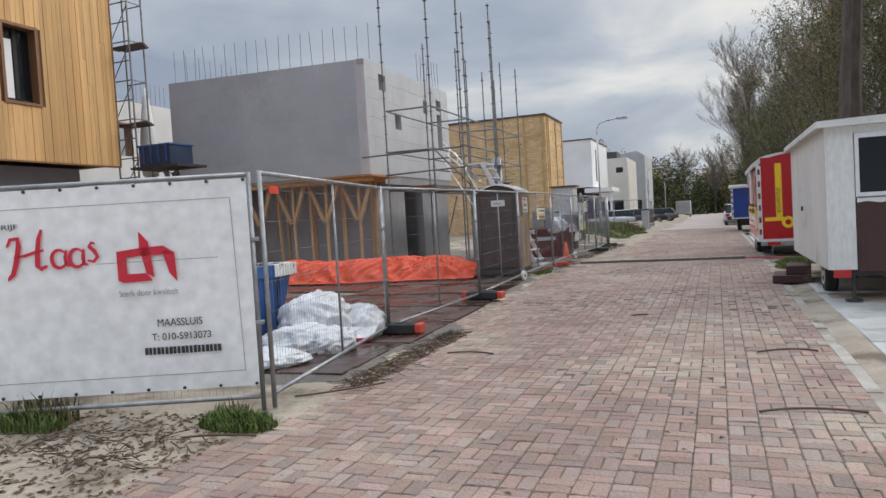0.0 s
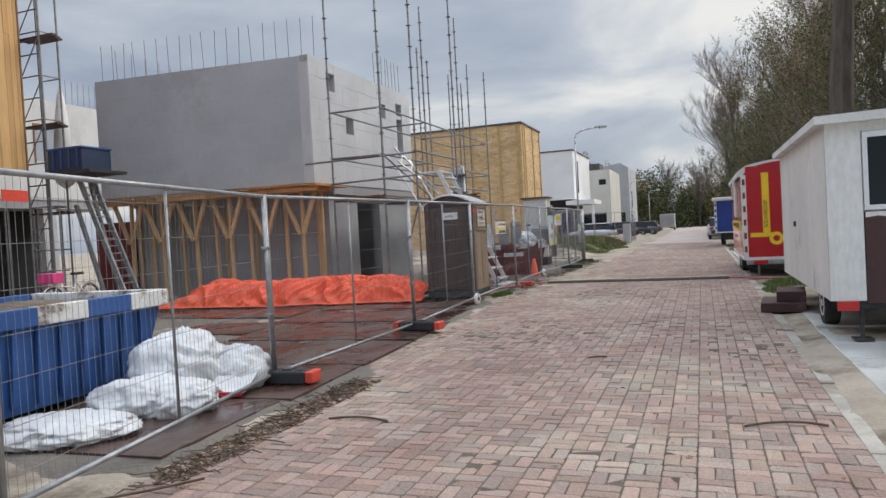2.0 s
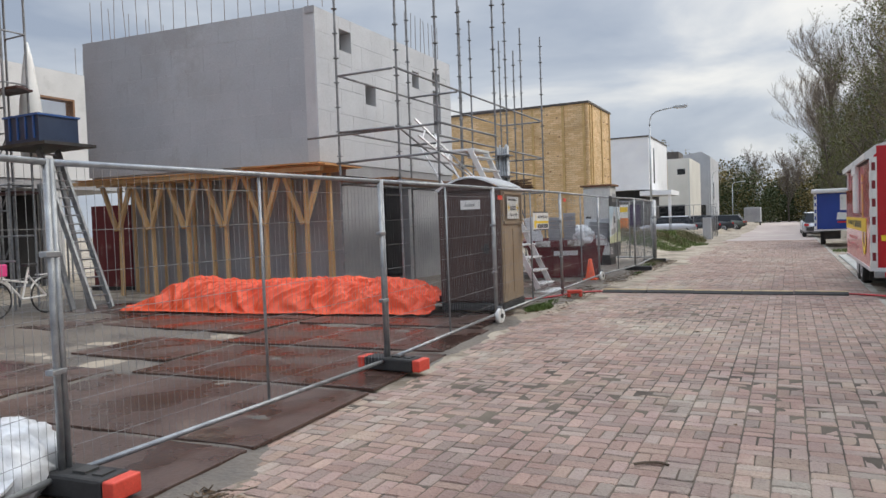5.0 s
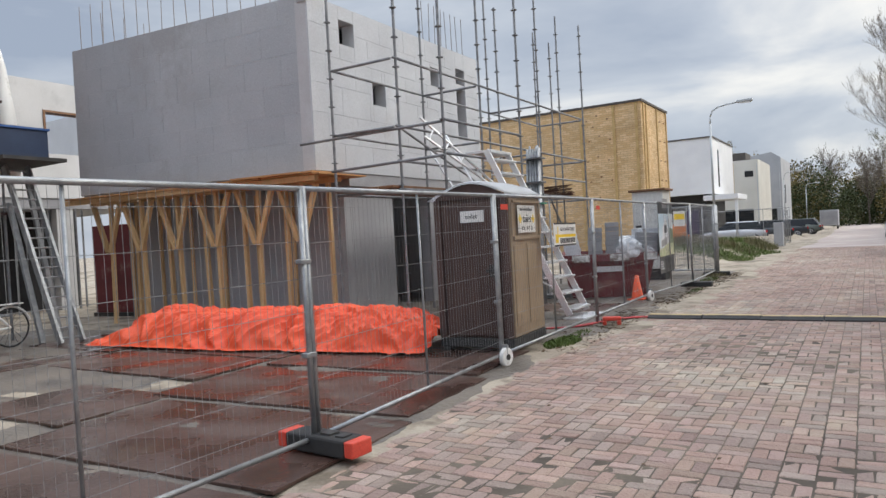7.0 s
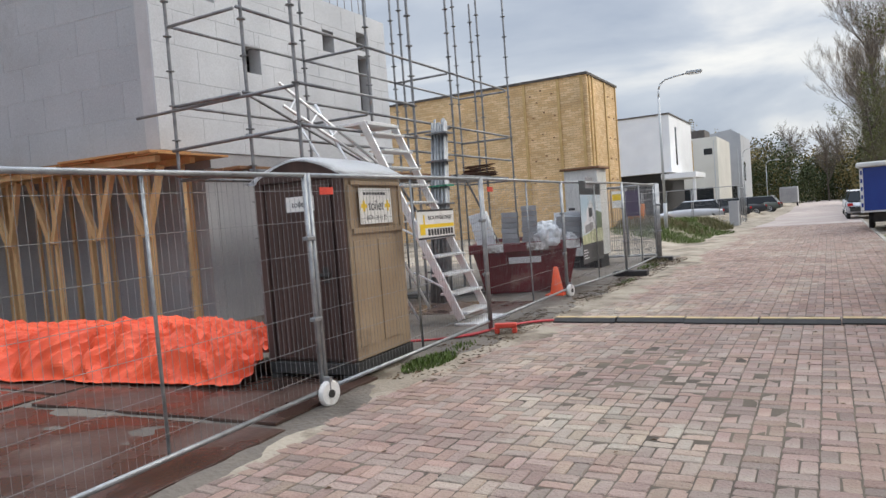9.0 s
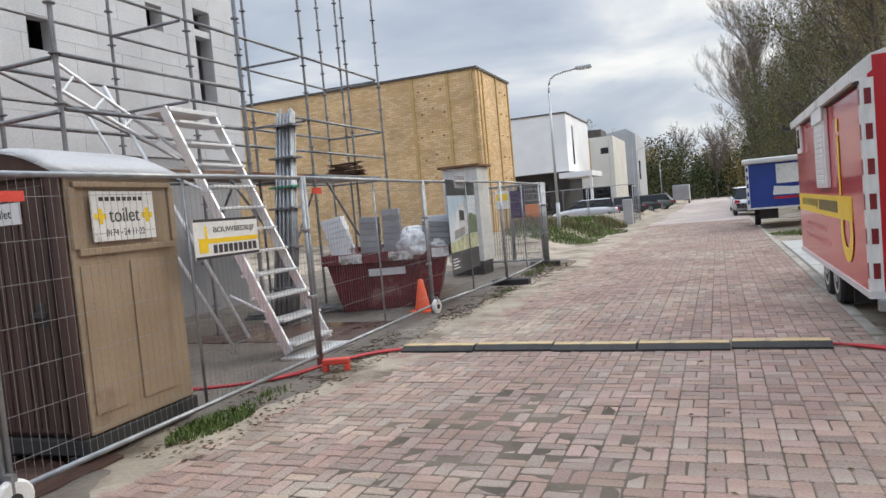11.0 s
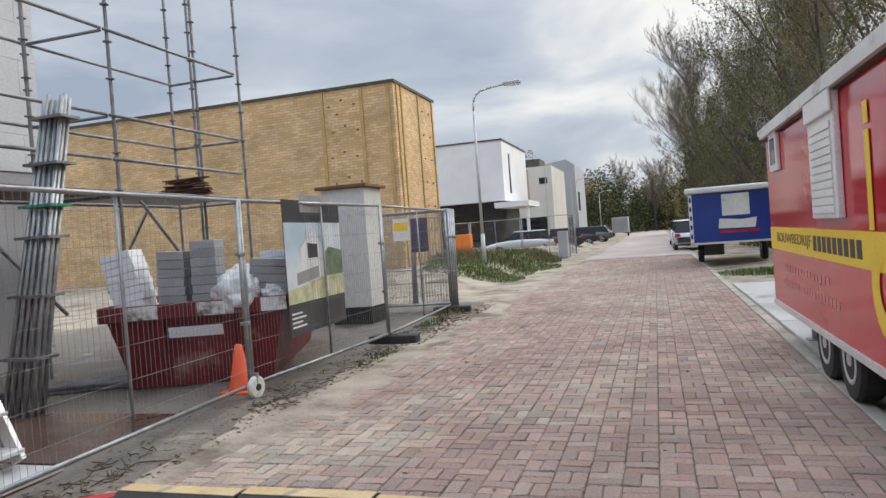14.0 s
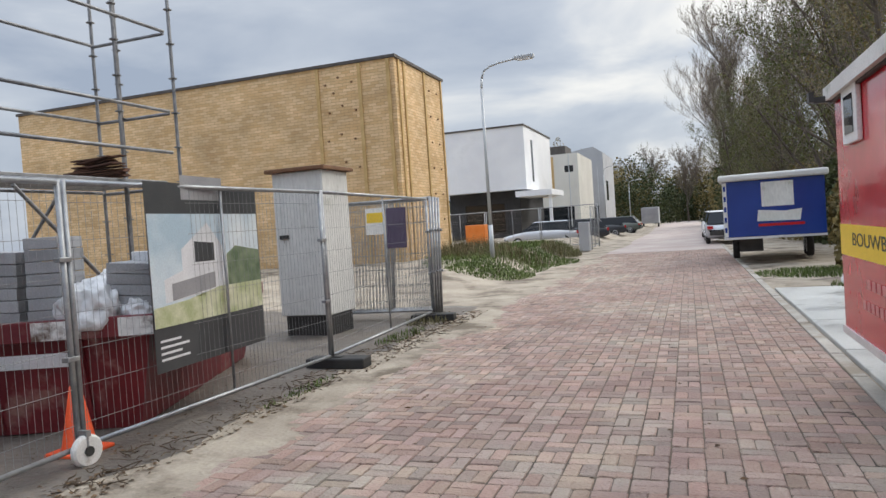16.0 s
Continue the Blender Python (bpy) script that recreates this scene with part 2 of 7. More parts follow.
M["beige_render"] = mat("beige render", (0.62, 0.60, 0.54), (0.68, 0.66, 0.60), 0.6, 0.85, bump=0.05)
M["grey_panel"] = mat("grey facade panel", (0.36, 0.37, 0.39), (0.42, 0.43, 0.45), 0.6, 0.7)
M["black_brick"] = brick_mat("dark brickwork", (0.035, 0.035, 0.038), (0.05, 0.05, 0.052), (0.025, 0.025, 0.025), 0.22, 0.065)


# ---- mesh helpers ----
def part(name, bm, material, parent=None, label="", smooth=False):
    me = bpy.data.meshes.new(name)
    bm.normal_update()
    if smooth:
        for f in bm.faces:
            f.smooth = True
    bm.to_mesh(me)
    bm.free()
    me.materials.append(material)
    ob = new(name, me)
    if parent:
        ob.parent = parent
    if label:
        ob["label"] = label
    return ob


def again(name, ob, m, parent):
    """One more object on the same mesh."""
    o = new(name, ob.data)
    o.parent = parent
    o.matrix_basis = m
    return o


def thing(name, label, category, at=(0, 0, 0), rz=0.0, group="", kind="", rx=0.0, ry=0.0):
    e = new(name)
    e.matrix_basis = pose(*at, rx, ry, rz)
    e.empty_display_size = 0.2
    return tagged(e, label, category, group, kind)


def box(bm, a, b, bev=0.0):
    """Axis-aligned block from corner a to corner b, with its edges rounded by bev."""
    c = [(a[i] + b[i]) / 2 for i in range(3)]
    s = [abs(b[i] - a[i]) for i in range(3)]
    r = bmesh.ops.create_cube(bm, size=1.0, matrix=Matrix.Translation(c) @ Matrix.Diagonal((*s, 1)))
    if bev:
        es = list({e for v in r["verts"] for e in v.link_edges})
        bmesh.ops.bevel(bm, geom=es, offset=min(bev, min(s) * 0.45), segments=2, profile=0.5, affect="EDGES")
    return r["verts"]


def tube(bm, p, q, r=0.024, n=8, r2=None):
    p, q = Vector(p), Vector(q)
    d = q - p
    m = Matrix.Translation((p + q) / 2) @ d.to_track_quat("Z", "Y").to_matrix().to_4x4()
    bmesh.ops.create_cone(bm, cap_ends=True, segments=n, radius1=r, radius2=r if r2 is None else r2, depth=d.length, matrix=m)


def beam(bm, p, q, w, h, up=(0, 0, 1)):
    """A straight bar of w x h section from p to q."""
    p, q = Vector(p), Vector(q)
    d = (q - p)
    x = d.normalized()
    y = Vector(up).cross(x)
    if y.length < 1e-4:
        y = Vector((0, 1, 0)).cross(x)
        if y.length < 1e-4:
            y = Vector((1, 0, 0)).cross(x)
    y.normalize()
    z = x.cross(y)
    rot = Matrix((x, y, z)).transposed().to_4x4()
    bmesh.ops.create_cube(bm, size=1.0, matrix=Matrix.Translation((p + q) / 2) @ rot @ Matrix.Diagonal((d.length, w, h, 1)))


def B():
    return bmesh.new()


def one(name, fn, material, parent=None, label="", smooth=False):
    bm = B()
    fn(bm)
    return part(name, bm, material, parent, label, smooth)


def boxes(name, lst, material, parent=None, label="", bev=0.0):
    bm = B()
    for a, b in lst:
        box(bm, a, b, bev)
    return part(name, bm, material, parent, label)


def poly(bm, pts):
    return bm.faces.new([bm.verts.new(p) for p in pts])


def lathe(bm, prof, n=16, c=(0, 0, 0), axis="z"):
    rings = []
    for r, h in prof:
        ring = []
        for i in range(n):
            a = 2 * math.pi * i / n
            u, v = r * math.cos(a), r * math.sin(a)
            p = {"z": (u, v, h), "x": (h, u, v), "y": (u, h, v)}[axis]
            ring.append(bm.verts.new((p[0] + c[0], p[1] + c[1], p[2] + c[2])))
        rings.append(ring)
    for a, b in zip(rings, rings[1:]):
        for i in range(n):
            bm.faces.new((a[i], a[(i + 1) % n], b[(i + 1) % n], b[i]))
    bm.faces.new(rings[0][::-1])
    bm.faces.new(rings[-1])


def wall_rects(u0, u1, v0, v1, holes):
    """The wall's rectangle cut up round its openings."""
    us = sorted({u0, u1, *[min(max(h[i], u0), u1) for h in holes for i in (0, 1)]})
    vs = sorted({v0, v1, *[min(max(h[i], v0), v1) for h in holes for i in (2, 3)]})
    out = []
    for a, b in zip(us, us[1:]):
        for c, d in zip(vs, vs[1:]):
            mu, mv = (a + b) / 2, (c + d) / 2
            if not any(h[0] < mu < h[1] and h[2] < mv < h[3] for h in holes):
                out.append((a, b, c, d))
    return out


def rect_minus(r, h):
    """Pieces of rectangle r (u0,u1,v0,v1) outside rectangle h."""
    a, b, c, d = r
    if h[0] >= b or h[1] <= a or h[2] >= d or h[3] <= c:
        return [r]
    out = []
    if h[0] > a:
        out.append((a, h[0], c, d))
    if h[1] < b:
        out.append((h[1], b, c, d))
    m0, m1 = max(a, h[0]), min(b, h[1])
    if h[2] > c:
        out.append((m0, m1, c, h[2]))
    if h[3] < d:
        out.append((m0, m1, h[3], d))
    return [q for q in out if q[1] - q[0] > 0.02 and q[3] - q[2] > 0.02]


def text_part(name, body, size, material, parent, m, label="", width=None, depth=0.001):
    cu = bpy.data.curves.new(name, "FONT")
    cu.body, cu.size, cu.extrude = body, size, depth
    cu.align_x, cu.align_y = "LEFT", "BOTTOM"
    tmp = bpy.data.objects.new(name, cu)
    scene.collection.objects.link(tmp)
    bpy.context.view_layer.update()
    me = bpy.data.meshes.new_from_object(tmp.evaluated_get(bpy.context.evaluated_depsgraph_get()))
    bpy.data.objects.remove(tmp)
    bpy.data.curves.remove(cu)
    xs = [v.co.x for v in me.vertices]
    ys = [v.co.y for v in me.vertices]
    sx = width / max(1e-6, max(xs) - min(xs)) if width else 1.0
    sy = size / max(1e-6, max(ys) - min(ys)) if width else 1.0
    x0, y0 = min(xs), min(ys)
    for v in me.vertices:
        v.co = ((v.co.x - x0) * sx, (v.co.y - y0) * sy, v.co.z)
    me.materials.clear()
    me.materials.append(material)
    ob = new(name, me)
    ob.parent = parent
    ob.matrix_basis = m
    if label:
        ob["label"] = label
    return ob


# ---- ground and road ----
def smooth01(a, b, x):
    t = min(1.0, max(0.0, (x - a) / (b - a)))
    return t * t * (3 - 2 * t)


ROAD_L, ROAD_R = -0.38, 4.70


def dip(x, y):
    """The paving has settled a little towards the start of the walk."""
    return -0.09 * (1 - smooth01(7.0, 18.0, y)) * smooth01(-9.0, -5.0, x)


def ground_z(x, y):
    n = noise.noise((x * 0.9, y * 0.9, 0.0)) * 0.6 + noise.noise((x * 3.1, y * 3.1, 4.0)) * 0.3
    tight = smooth01(7.0, 9.0, y) * (1 - smooth01(15.0, 17.5, y))
    left = 1 - smooth01(-0.3 * tight, 1.3 - 0.75 * tight + 0.35 * smooth01(18.0, 21.0, y), x - 0.55 * noise.noise((x * 0.5, y * 0.4, 9.0)) - 0.2 * noise.noise((x * 2.2, y * 1.9, 2.0)))
    bank = smooth01(30, 38, y) * smooth01(-0.9, -2.6, x) * 0.48
    near = smooth01(1.0, -1.5, x) * smooth01(3.4, 1.5, y) * 0.05
    spill = smooth01(4.6, 5.0, x + 0.5 * noise.noise((x * 0.6, y * 0.5, 6.0)) + 0.16 * noise.noise((x * 2.4, y * 2.0, 1.0))) * (1 - smooth01(18.5, 20.5, y))
    right = max(smooth01(4.66, 4.78, x) * 0.45, spill)
    z = -0.075 + left * (0.083 + 0.022 * n) + right * (0.078 + 0.02 * n) * (1 - left) + near
    return z + bank + dip(x, y)


def build_ground():
    def axis(lo, hi, f0, f1, step):
        fine = list(np.arange(f0, f1 + 1e-6, step))
        a = [f0 - 2.0 * (1.45 ** k - 1) / 0.45 for k in range(1, 40)]
        b = [f1 + 2.0 * (1.45 ** k - 1) / 0.45 for k in range(1, 40)]
        return sorted({lo, hi, *[v for v in a if v > lo], *fine, *[v for v in b if v < hi]})
    xs = axis(-900, 900, -4.5, 6.0, 0.16)
    ys = axis(-900, 1500, -1.0, 46.0, 0.22)
    verts = [(x, y, ground_z(x, y)) for y in ys for x in xs]
    w = len(xs)
    faces = [(j * w + i, j * w + i + 1, (j + 1) * w + i + 1, (j + 1) * w + i) for j in range(len(ys) - 1) for i in range(w - 1)]
    me = bpy.data.meshes.new("ground")
    me.from_pydata(verts, [], faces)
    me.polygons.foreach_set("use_smooth", [True] * len(faces))
    me.materials.append(M["sand"])
    return tagged(new("ground", me), "sandy trodden soil with dark dirt patches", "ground", kind="structure")


build_ground()
M["mud"] = mat("dark wet site mud", (0.105, 0.09, 0.076), (0.175, 0.15, 0.125), 1.7, 0.7, bump=0.9, fine=22, stain=(0.27, 0.235, 0.19), stain_scale=0.8, stain_at=0.60, gloss_var=0.25)


def mud_patch(x0, x1, y0, y1, step=0.11):
    """Trodden wet mud lying over the sand, with a ragged edge."""
    nx, ny = int((x1 - x0) / step), int((y1 - y0) / step)
    verts, faces = [], []
    for j in range(ny + 1):
        for i in range(nx + 1):
            x, y = x0 + (x1 - x0) * i / nx, y0 + (y1 - y0) * j / ny
            e = min(x - x0, x1 - x, y - y0, y1 - y) + 0.3 * noise.noise((x * 1.1, y * 1.1, 5.0)) + 0.12 * noise.noise((x * 4.0, y * 4.0, 8.0))
            z = ground_z(x, y) - 0.03 + 0.042 * smooth01(0.0, 0.45, e) + 0.014 * noise.noise((x * 2.2, y * 5.0, 3.0)) * smooth01(0.2, 0.6, e)
            verts.append((x, y, z))
    w = nx + 1
    for j in range(ny):
        for i in range(nx):
            faces.append((j * w + i, j * w + i + 1, (j + 1) * w + i + 1, (j + 1) * w + i))
    me = bpy.data.meshes.new("site_mud")
    me.from_pydata(verts, [], faces)
    me.polygons.foreach_set("use_smooth", [True] * len(faces))
    me.materials.append(M["mud"])
    return tagged(new("site_mud", me), "dark wet trodden mud inside the site fence", "mud", kind="structure")


mud_patch(-9.5, 0.05, 15.4, 30.0)
mud_patch(-4.2, 0.5, 4.3, 8.8)
mud_patch(-4.2, 0.05, 8.3, 15.2)
mud_patch(-12.5, -3.9, 6.5, 15.6, 0.2)
road = thing("road", "worn red-brown clay brick road laid in basket weave", "road", kind="structure")
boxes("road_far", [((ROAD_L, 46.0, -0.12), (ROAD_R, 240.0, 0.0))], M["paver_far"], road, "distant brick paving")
boxes("road_behind", [((ROAD_L, -40.0, -0.2), (ROAD_R, -1.2, -0.09))], M["paver_far"], road)
kerb = thing("kerb", "flush pale concrete kerb along the brick road", "kerb", kind="structure")
for k in range(80):
    y = -6 + k * 1.0
    d = dip(ROAD_R, y + 0.5) - 0.03 * (1 - smooth01(18.0, 21.0, y))
    boxes("kerb_stone", [((ROAD_R + 0.005, y + 0.006, -0.2), (ROAD_R + 0.125, y + 0.994, 0.012 + d + 0.006 * math.sin(k * 2.3)))], M["kerb"], kerb, bev=0.008)
parking = thing("parking_pavement", "stained pale concrete slabs beside the road", "pavement", kind="structure")
for k in range(14):
    y = 3.0 + 2.02 * k
    if k in (5, 6, 7, 8):
        continue
    for j in range(3):
        x = ROAD_R + (0.40 if y < 19 else 0.18) + j * 2.02
        z = 0.012 + 0.006 * math.sin(k * 3.7 + j) + dip(x, y + 1.0)
        boxes("slab", [((x, y, -0.2), (x + 2.0, y + 2.0, z))], M["concrete"], parking, bev=0.012)


# ---- grey block-built house under construction ----
def block_face(parent, holes, u0, u1, v0, v1, bu, bv, place, material):
    """Large wall blocks in bond; place(u, v, d) gives the point at depth d."""
    row, v = 0, v0
    while v < v1 - 0.02:
        vt = min(v + bv, v1)
        u = u0 - (bu / 2 if row % 2 else 0)
        while u < u1 - 0.02:
            r = (max(u, u0), min(u + bu, u1), v, vt)
            ps = [r]
            for h in holes:
                ps = [q for p in ps for q in rect_minus(p, h)]
            for a, b, c, d in ps:
                if b - a < 0.02:
                    continue
                e = 0.002 + 0.0012 * random.random()
                g = 0.0007
                pts = [place(a + g, c + g, -0.03), place(b - g, c + g, -0.03), place(b - g, d - g, -0.03), place(a + g, d - g, -0.03),
                       place(a + g + .002, c + g + .002, e), place(b - g - .002, c + g + .002, e), place(b - g - .002, d - g - .002, e), place(a + g + .002, d - g - .002, e)]
                me = bpy.data.meshes.new("block")
                me.from_pydata(pts, [], [(4, 5, 6, 7), (0, 1, 5, 4), (1, 2, 6, 5), (2, 3, 7, 6), (3, 0, 4, 7)])
                me.materials.append(material)
                o = new("block", me)
                o.parent = parent
            u += bu
        v += bv
        row += 1


HX0, HX1, HY0, HY1, HZ0, HZ1 = -12.1, -5.57, 16.75, 23.35, 2.92, 6.22
LX0, LX1, LY0 = -11.9, -5.75, 17.75
house = thing("unfinished_house", "grey block-built house shell with rebar on its roof", "house", at=(0, 0, 0))
wins = [(17.65, 18.12, 5.47, 5.95), (18.66, 19.12, 4.40, 4.90), (21.0, 21.38, 5.18, 5.62), (22.2, 22.66, 4.0, 5.8)]
for a, b, c, d in wall_rects(HY0, HY1, HZ0, HZ1, wins):
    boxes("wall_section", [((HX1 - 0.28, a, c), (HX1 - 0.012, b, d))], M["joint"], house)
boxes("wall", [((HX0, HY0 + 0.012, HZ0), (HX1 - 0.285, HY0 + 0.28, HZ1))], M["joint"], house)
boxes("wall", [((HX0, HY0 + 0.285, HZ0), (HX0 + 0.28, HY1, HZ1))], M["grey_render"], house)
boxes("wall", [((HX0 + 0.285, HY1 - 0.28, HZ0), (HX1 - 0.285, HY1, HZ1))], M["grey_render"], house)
boxes("floor_slab", [((HX0 + 0.05, HY0 + 0.05, 2.832), (HX1 - 0.02, LY0 - 0.012, HZ0 - 0.004)), ((HX0 + 0.05, LY0 - 0.008, HZ0 - 0.26), (HX1 - 0.02, HY1 - 0.05, HZ0 - 0.004))], M["grey_render"], house)
boxes("roof_slab", [((HX0 + 0.3, HY0 + 0.3, HZ1 - 0.3), (HX1 - 0.3, HY1 - 0.3, HZ1 - 0.05))], M["grey_render"], house)
# panels behind the openings; near-black ones stand for the shade indoors
for a, b, c, d in wins:
    boxes("window_reveal", [((HX1 - 0.62, a - 0.05, c - 0.05), (HX1 - 0.60, b + 0.05, min(d + 0.05, HZ1 - .31)))], M["grey_render"] if d - c > 1 else M["dark"], house, "" if d - c > 1 else "near-black panel for the unlit room")
boxes("lintel", [((HX1 - 0.26, 22.201, 5.3), (HX1 - 0.03, 22.659, 5.42))], M["block_front"], house)
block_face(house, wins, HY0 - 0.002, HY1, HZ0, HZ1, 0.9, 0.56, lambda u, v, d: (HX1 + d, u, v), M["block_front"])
# front blocks take the darker tone that carries this wall's shade
block_face(house, [], HX0, HX1 - 0.031, HZ0, HZ1, 0.9, 0.56, lambda u, v, d: (u, HY0 + 0.011 - d, v), M["shaded_front"])
for k in range(14):
    x, z = HX0 + 0.3 + (k * 2.37) % 6.0, HZ0 + 0.25 + (k * 1.13) % 2.4
    boxes("anchor_hole", [((x, HY0 - 0.0065, z), (x + 0.03, HY0 - 0.0045, z + 0.03))], M["grey_render"], house)
# corner plate on the roof edge
boxes("corner_plate", [((HX1 - 0.22, HY0 - 0.02, HZ1 - 0.14), (HX1 + 0.012, HY0 - 0.009, HZ1 + 0.004))], M["grey_render"], house)
# ground floor, set back under the overhang
boxes("lower_wall", [((LX0, LY0, 0), (LX1, LY0 + 0.25, HZ0 - 0.262))], M["grey_render"], house)
boxes("lower_wall", [((LX1 - 0.25, LY0 + 0.26, 0), (LX1, 19.4, HZ0 - 0.262))], M["grey_render"], house)
boxes("lower_wall", [((LX1 - 0.25, 20.9, 0), (LX1, HY1 - 0.1, HZ0 - 0.262))], M["grey_render"], house)
boxes("lower_wall", [((LX0, LY0 + 0.26, 0), (LX0 + 0.25, HY1 - 0.1, HZ0 - 0.262))], M["grey_render"], house)
boxes("lower_wall", [((LX0 + .3, HY1 - 0.36, 0), (LX1 - .3, HY1 - 0.1, HZ0 - 0.262))], M["grey_render"], house)
boxes("doorway_back", [((LX1 - 1.3, 19.3, 0), (LX1 - 1.28, 21.0, 2.65))], M["grey_render"], house, "raw grey wall inside the doorway")
for k in range(7):
    x = LX0 + 0.1 + k * 0.95
    boxes("stud", [((x, LY0 - 0.05, 0), (x + 0.07, LY0 - 0.002, 2.64))], M["timber"], house, "upright formwork timber")
# formwork deck under the overhang
for k in range(10):
    x = HX0 + 0.05 + k * 0.69
    boxes("deck_board", [((x, HY0 - 0.42 + 0.05 * math.sin(k * 5), 2.80), (x + 0.67, LY0 - 0.01, 2.83))], M["ply"], house)
boxes("deck_bearer", [((HX0 - 0.2, HY0 - 0.3, 2.70), (HX1 + 0.22, HY0 - 0.2, 2.798)), ((HX0 - 0.2, HY0 + 0.35, 2.70), (HX1 + 0.22, HY0 + 0.45, 2.798))], M["timber"], house)
boxes("deck_edge", [((HX1 + 0.02, HY0 - 0.42, 2.832), (HX1 + 0.26, HY0 + 0.35, 2.87)), ((HX1 - 1.6, HY0 - 0.5, 2.832), (HX1 + 0.019, HY0 - 0.02, 2.865))], M["ply"], house)
# rebar
bar = one("rebar", lambda bm: tube(bm, (0, 0, 0), (0, 0, 1.02), 0.009, 5), M["rebar"], house)
bar.matrix_basis = pose(HX0 + 0.2, HY0 + 0.1, HZ1 - 0.02)
for k in range(1, 9):
    again("rebar", bar, pose(HX0 + 0.2, HY0 + 0.1 + k * 0.55, HZ1 - 0.02, random.uniform(-2, 2), random.uniform(-2, 2)), house)
for k in range(1, 19):
    again("rebar", bar, pose(HX0 + 0.2 + k * 0.36, HY0 + 0.1, HZ1 - 0.02, random.uniform(-2, 2), random.uniform(-2, 2)), house)
for k in range(8):
    again("rebar", bar, pose(HX1 - 0.14, 21.0 + k * 0.27, HZ1 - 0.02, random.uniform(-2, 2), random.uniform(-2, 2)), house)

# the front wall runs a little out of square
for o in house.children:
    if o.data.name.startswith("rebar"):
        o.location.y += 0.1 * min(0.0, o.location.x - HX1)
    else:
        for v in o.data.vertices:
            if v.co.y < 19.0:
                v.co.y += 0.1 * min(0.0, v.co.x - HX1)

# timber props that carry the overhang
prop = thing("timber_prop", "forked softwood prop under the concrete overhang", "prop", at=(-6.02, HY0 + 0.05, 0), group="props under the overhang")
bm = B()
beam(bm, (0, 0, 0), (0, 0, 2.695), 0.075, 0.075)
part("post", bm, M["timber"], prop)
one("brace", lambda bm: beam(bm, (-0.04, -0.085, 1.60), (-0.52, -0.085, 2.68), 0.095, 0.08, (0, 1, 0)), M["timber"], prop)
one("brace", lambda bm: beam(bm, (0.04, -0.085, 1.60), (0.46, -0.085, 2.68), 0.095, 0.08, (0, 1, 0)), M["timber"], prop)
one("post", lambda bm: beam(bm, (0.36, 0.4, 0), (0.34, 0.4, 2.695), 0.08, 0.08), M["timber"], prop)
for k in range(1, 6):
    copy_thing(prop, pose(-6.02 - 1.04 * k, HY0 - 0.02 - 0.1 * k + random.uniform(-.05, .05), 0, 0, random.uniform(-1.5, 1.5), random.uniform(-3, 3)))

# ---- yellow brick house ----
yh = thing("yellow_brick_house", "yellow brick house shell with vertical battens", "house")
YX0, YX1, YY0, YY1, YZ = -22.0, -5.33, 38.45, 43.1, 7.2
boxes("wall", [((YX0, YY0, 0), (YX1, YY0 + 0.3, YZ))], M["yellow_brick"], yh)
boxes("wall", [((YX1 - 0.3, YY0 + 0.302, 0), (YX1, YY1, YZ))], M["yellow_brick"], yh)
boxes("wall", [((YX0, YY1 - 0.3, 0), (YX1 - 0.302, YY1, YZ)), ((YX0, YY0 + .302, 0), (YX0 + 0.3, YY1 - .302, YZ))], M["yellow_brick"], yh)
boxes("roof", [((YX0 - 0.06, YY0 - 0.06, YZ), (YX1 + 0.06, YY1 + 0.06, YZ + 0.1))], M["roof_edge"], yh, "dark roof edge")
for x in (-8.18, -6.6, -5.55):
    boxes("batten", [((x - 0.06, YY0 - 0.05, 0.2), (x + 0.06, YY0 - 0.002, YZ - 0.02))], M["batten"], yh)
for y in (38.75, 39.2, 41.1, 42.9):
    boxes("batten", [((YX1 + 0.002, y - 0.06, 0.2), (YX1 + 0.05, y + 0.06, YZ - 0.02))], M["batten"], yh)
knob = boxes("anchor", [((-0.035, -0.05, -0.03), (0.035, 0, 0.03))], M["clad_edge"], yh, bev=0.01)
knob.matrix_basis = pose(-7.6, YY0, 6.3)
for i in range(5):
    for j in range(3):
        again("anchor", knob, pose(-7.9 + 0.5 * j + 0.1 * (i % 2), YY0, 6.6 - 0.95 * i + 0.2 * (j % 2)), yh)
for i in range(6):
    for j in range(2):
        again("anchor", knob, pose(YX1, 41.6 + 0.8 * j, 6.6 - 0.95 * i, 0, 0, 90), yh)

# ---- white, beige and grey houses further on ----
wh = thing("white_house", "white rendered cube house over dark brick base", "house")
boxes("upper_wall", [((-13.6, 66.0, 3.9), (-7.24, 76.0, 8.4))], M["white_render"], wh)
boxes("roof_edge", [((-13.66, 65.94, 8.4), (-7.18, 76.06, 8.52))], M["roof_edge"], wh)
boxes("lower_wall", [((-13.4, 67.0, 0), (-8.0, 75.5, 3.9))], M["black_brick"], wh, "dark brick ground floor")
boxes("canopy", [((-8.0, 65.6, 3.35), (-5.4, 70.5, 3.75))], M["white_render"], wh)
boxes("canopy_post", [((-5.7, 65.9, 0), (-5.5, 66.1, 3.35))], M["white_render"], wh)
boxes("window", [((-7.245, 68.2, 4.5), (-7.225, 68.8, 7.6))], M["pane"], wh, "tall slot window")
boxes("window", [((-12.2, 66.97, 0.9), (-9.2, 66.995, 3.0))], M["pane"], wh)
be = thing("beige_house", "beige rendered house with a small square window", "house")
boxes("wall", [((-10.5, 82, 0), (-5.85, 92, 7.6))], M["beige_render"], be)
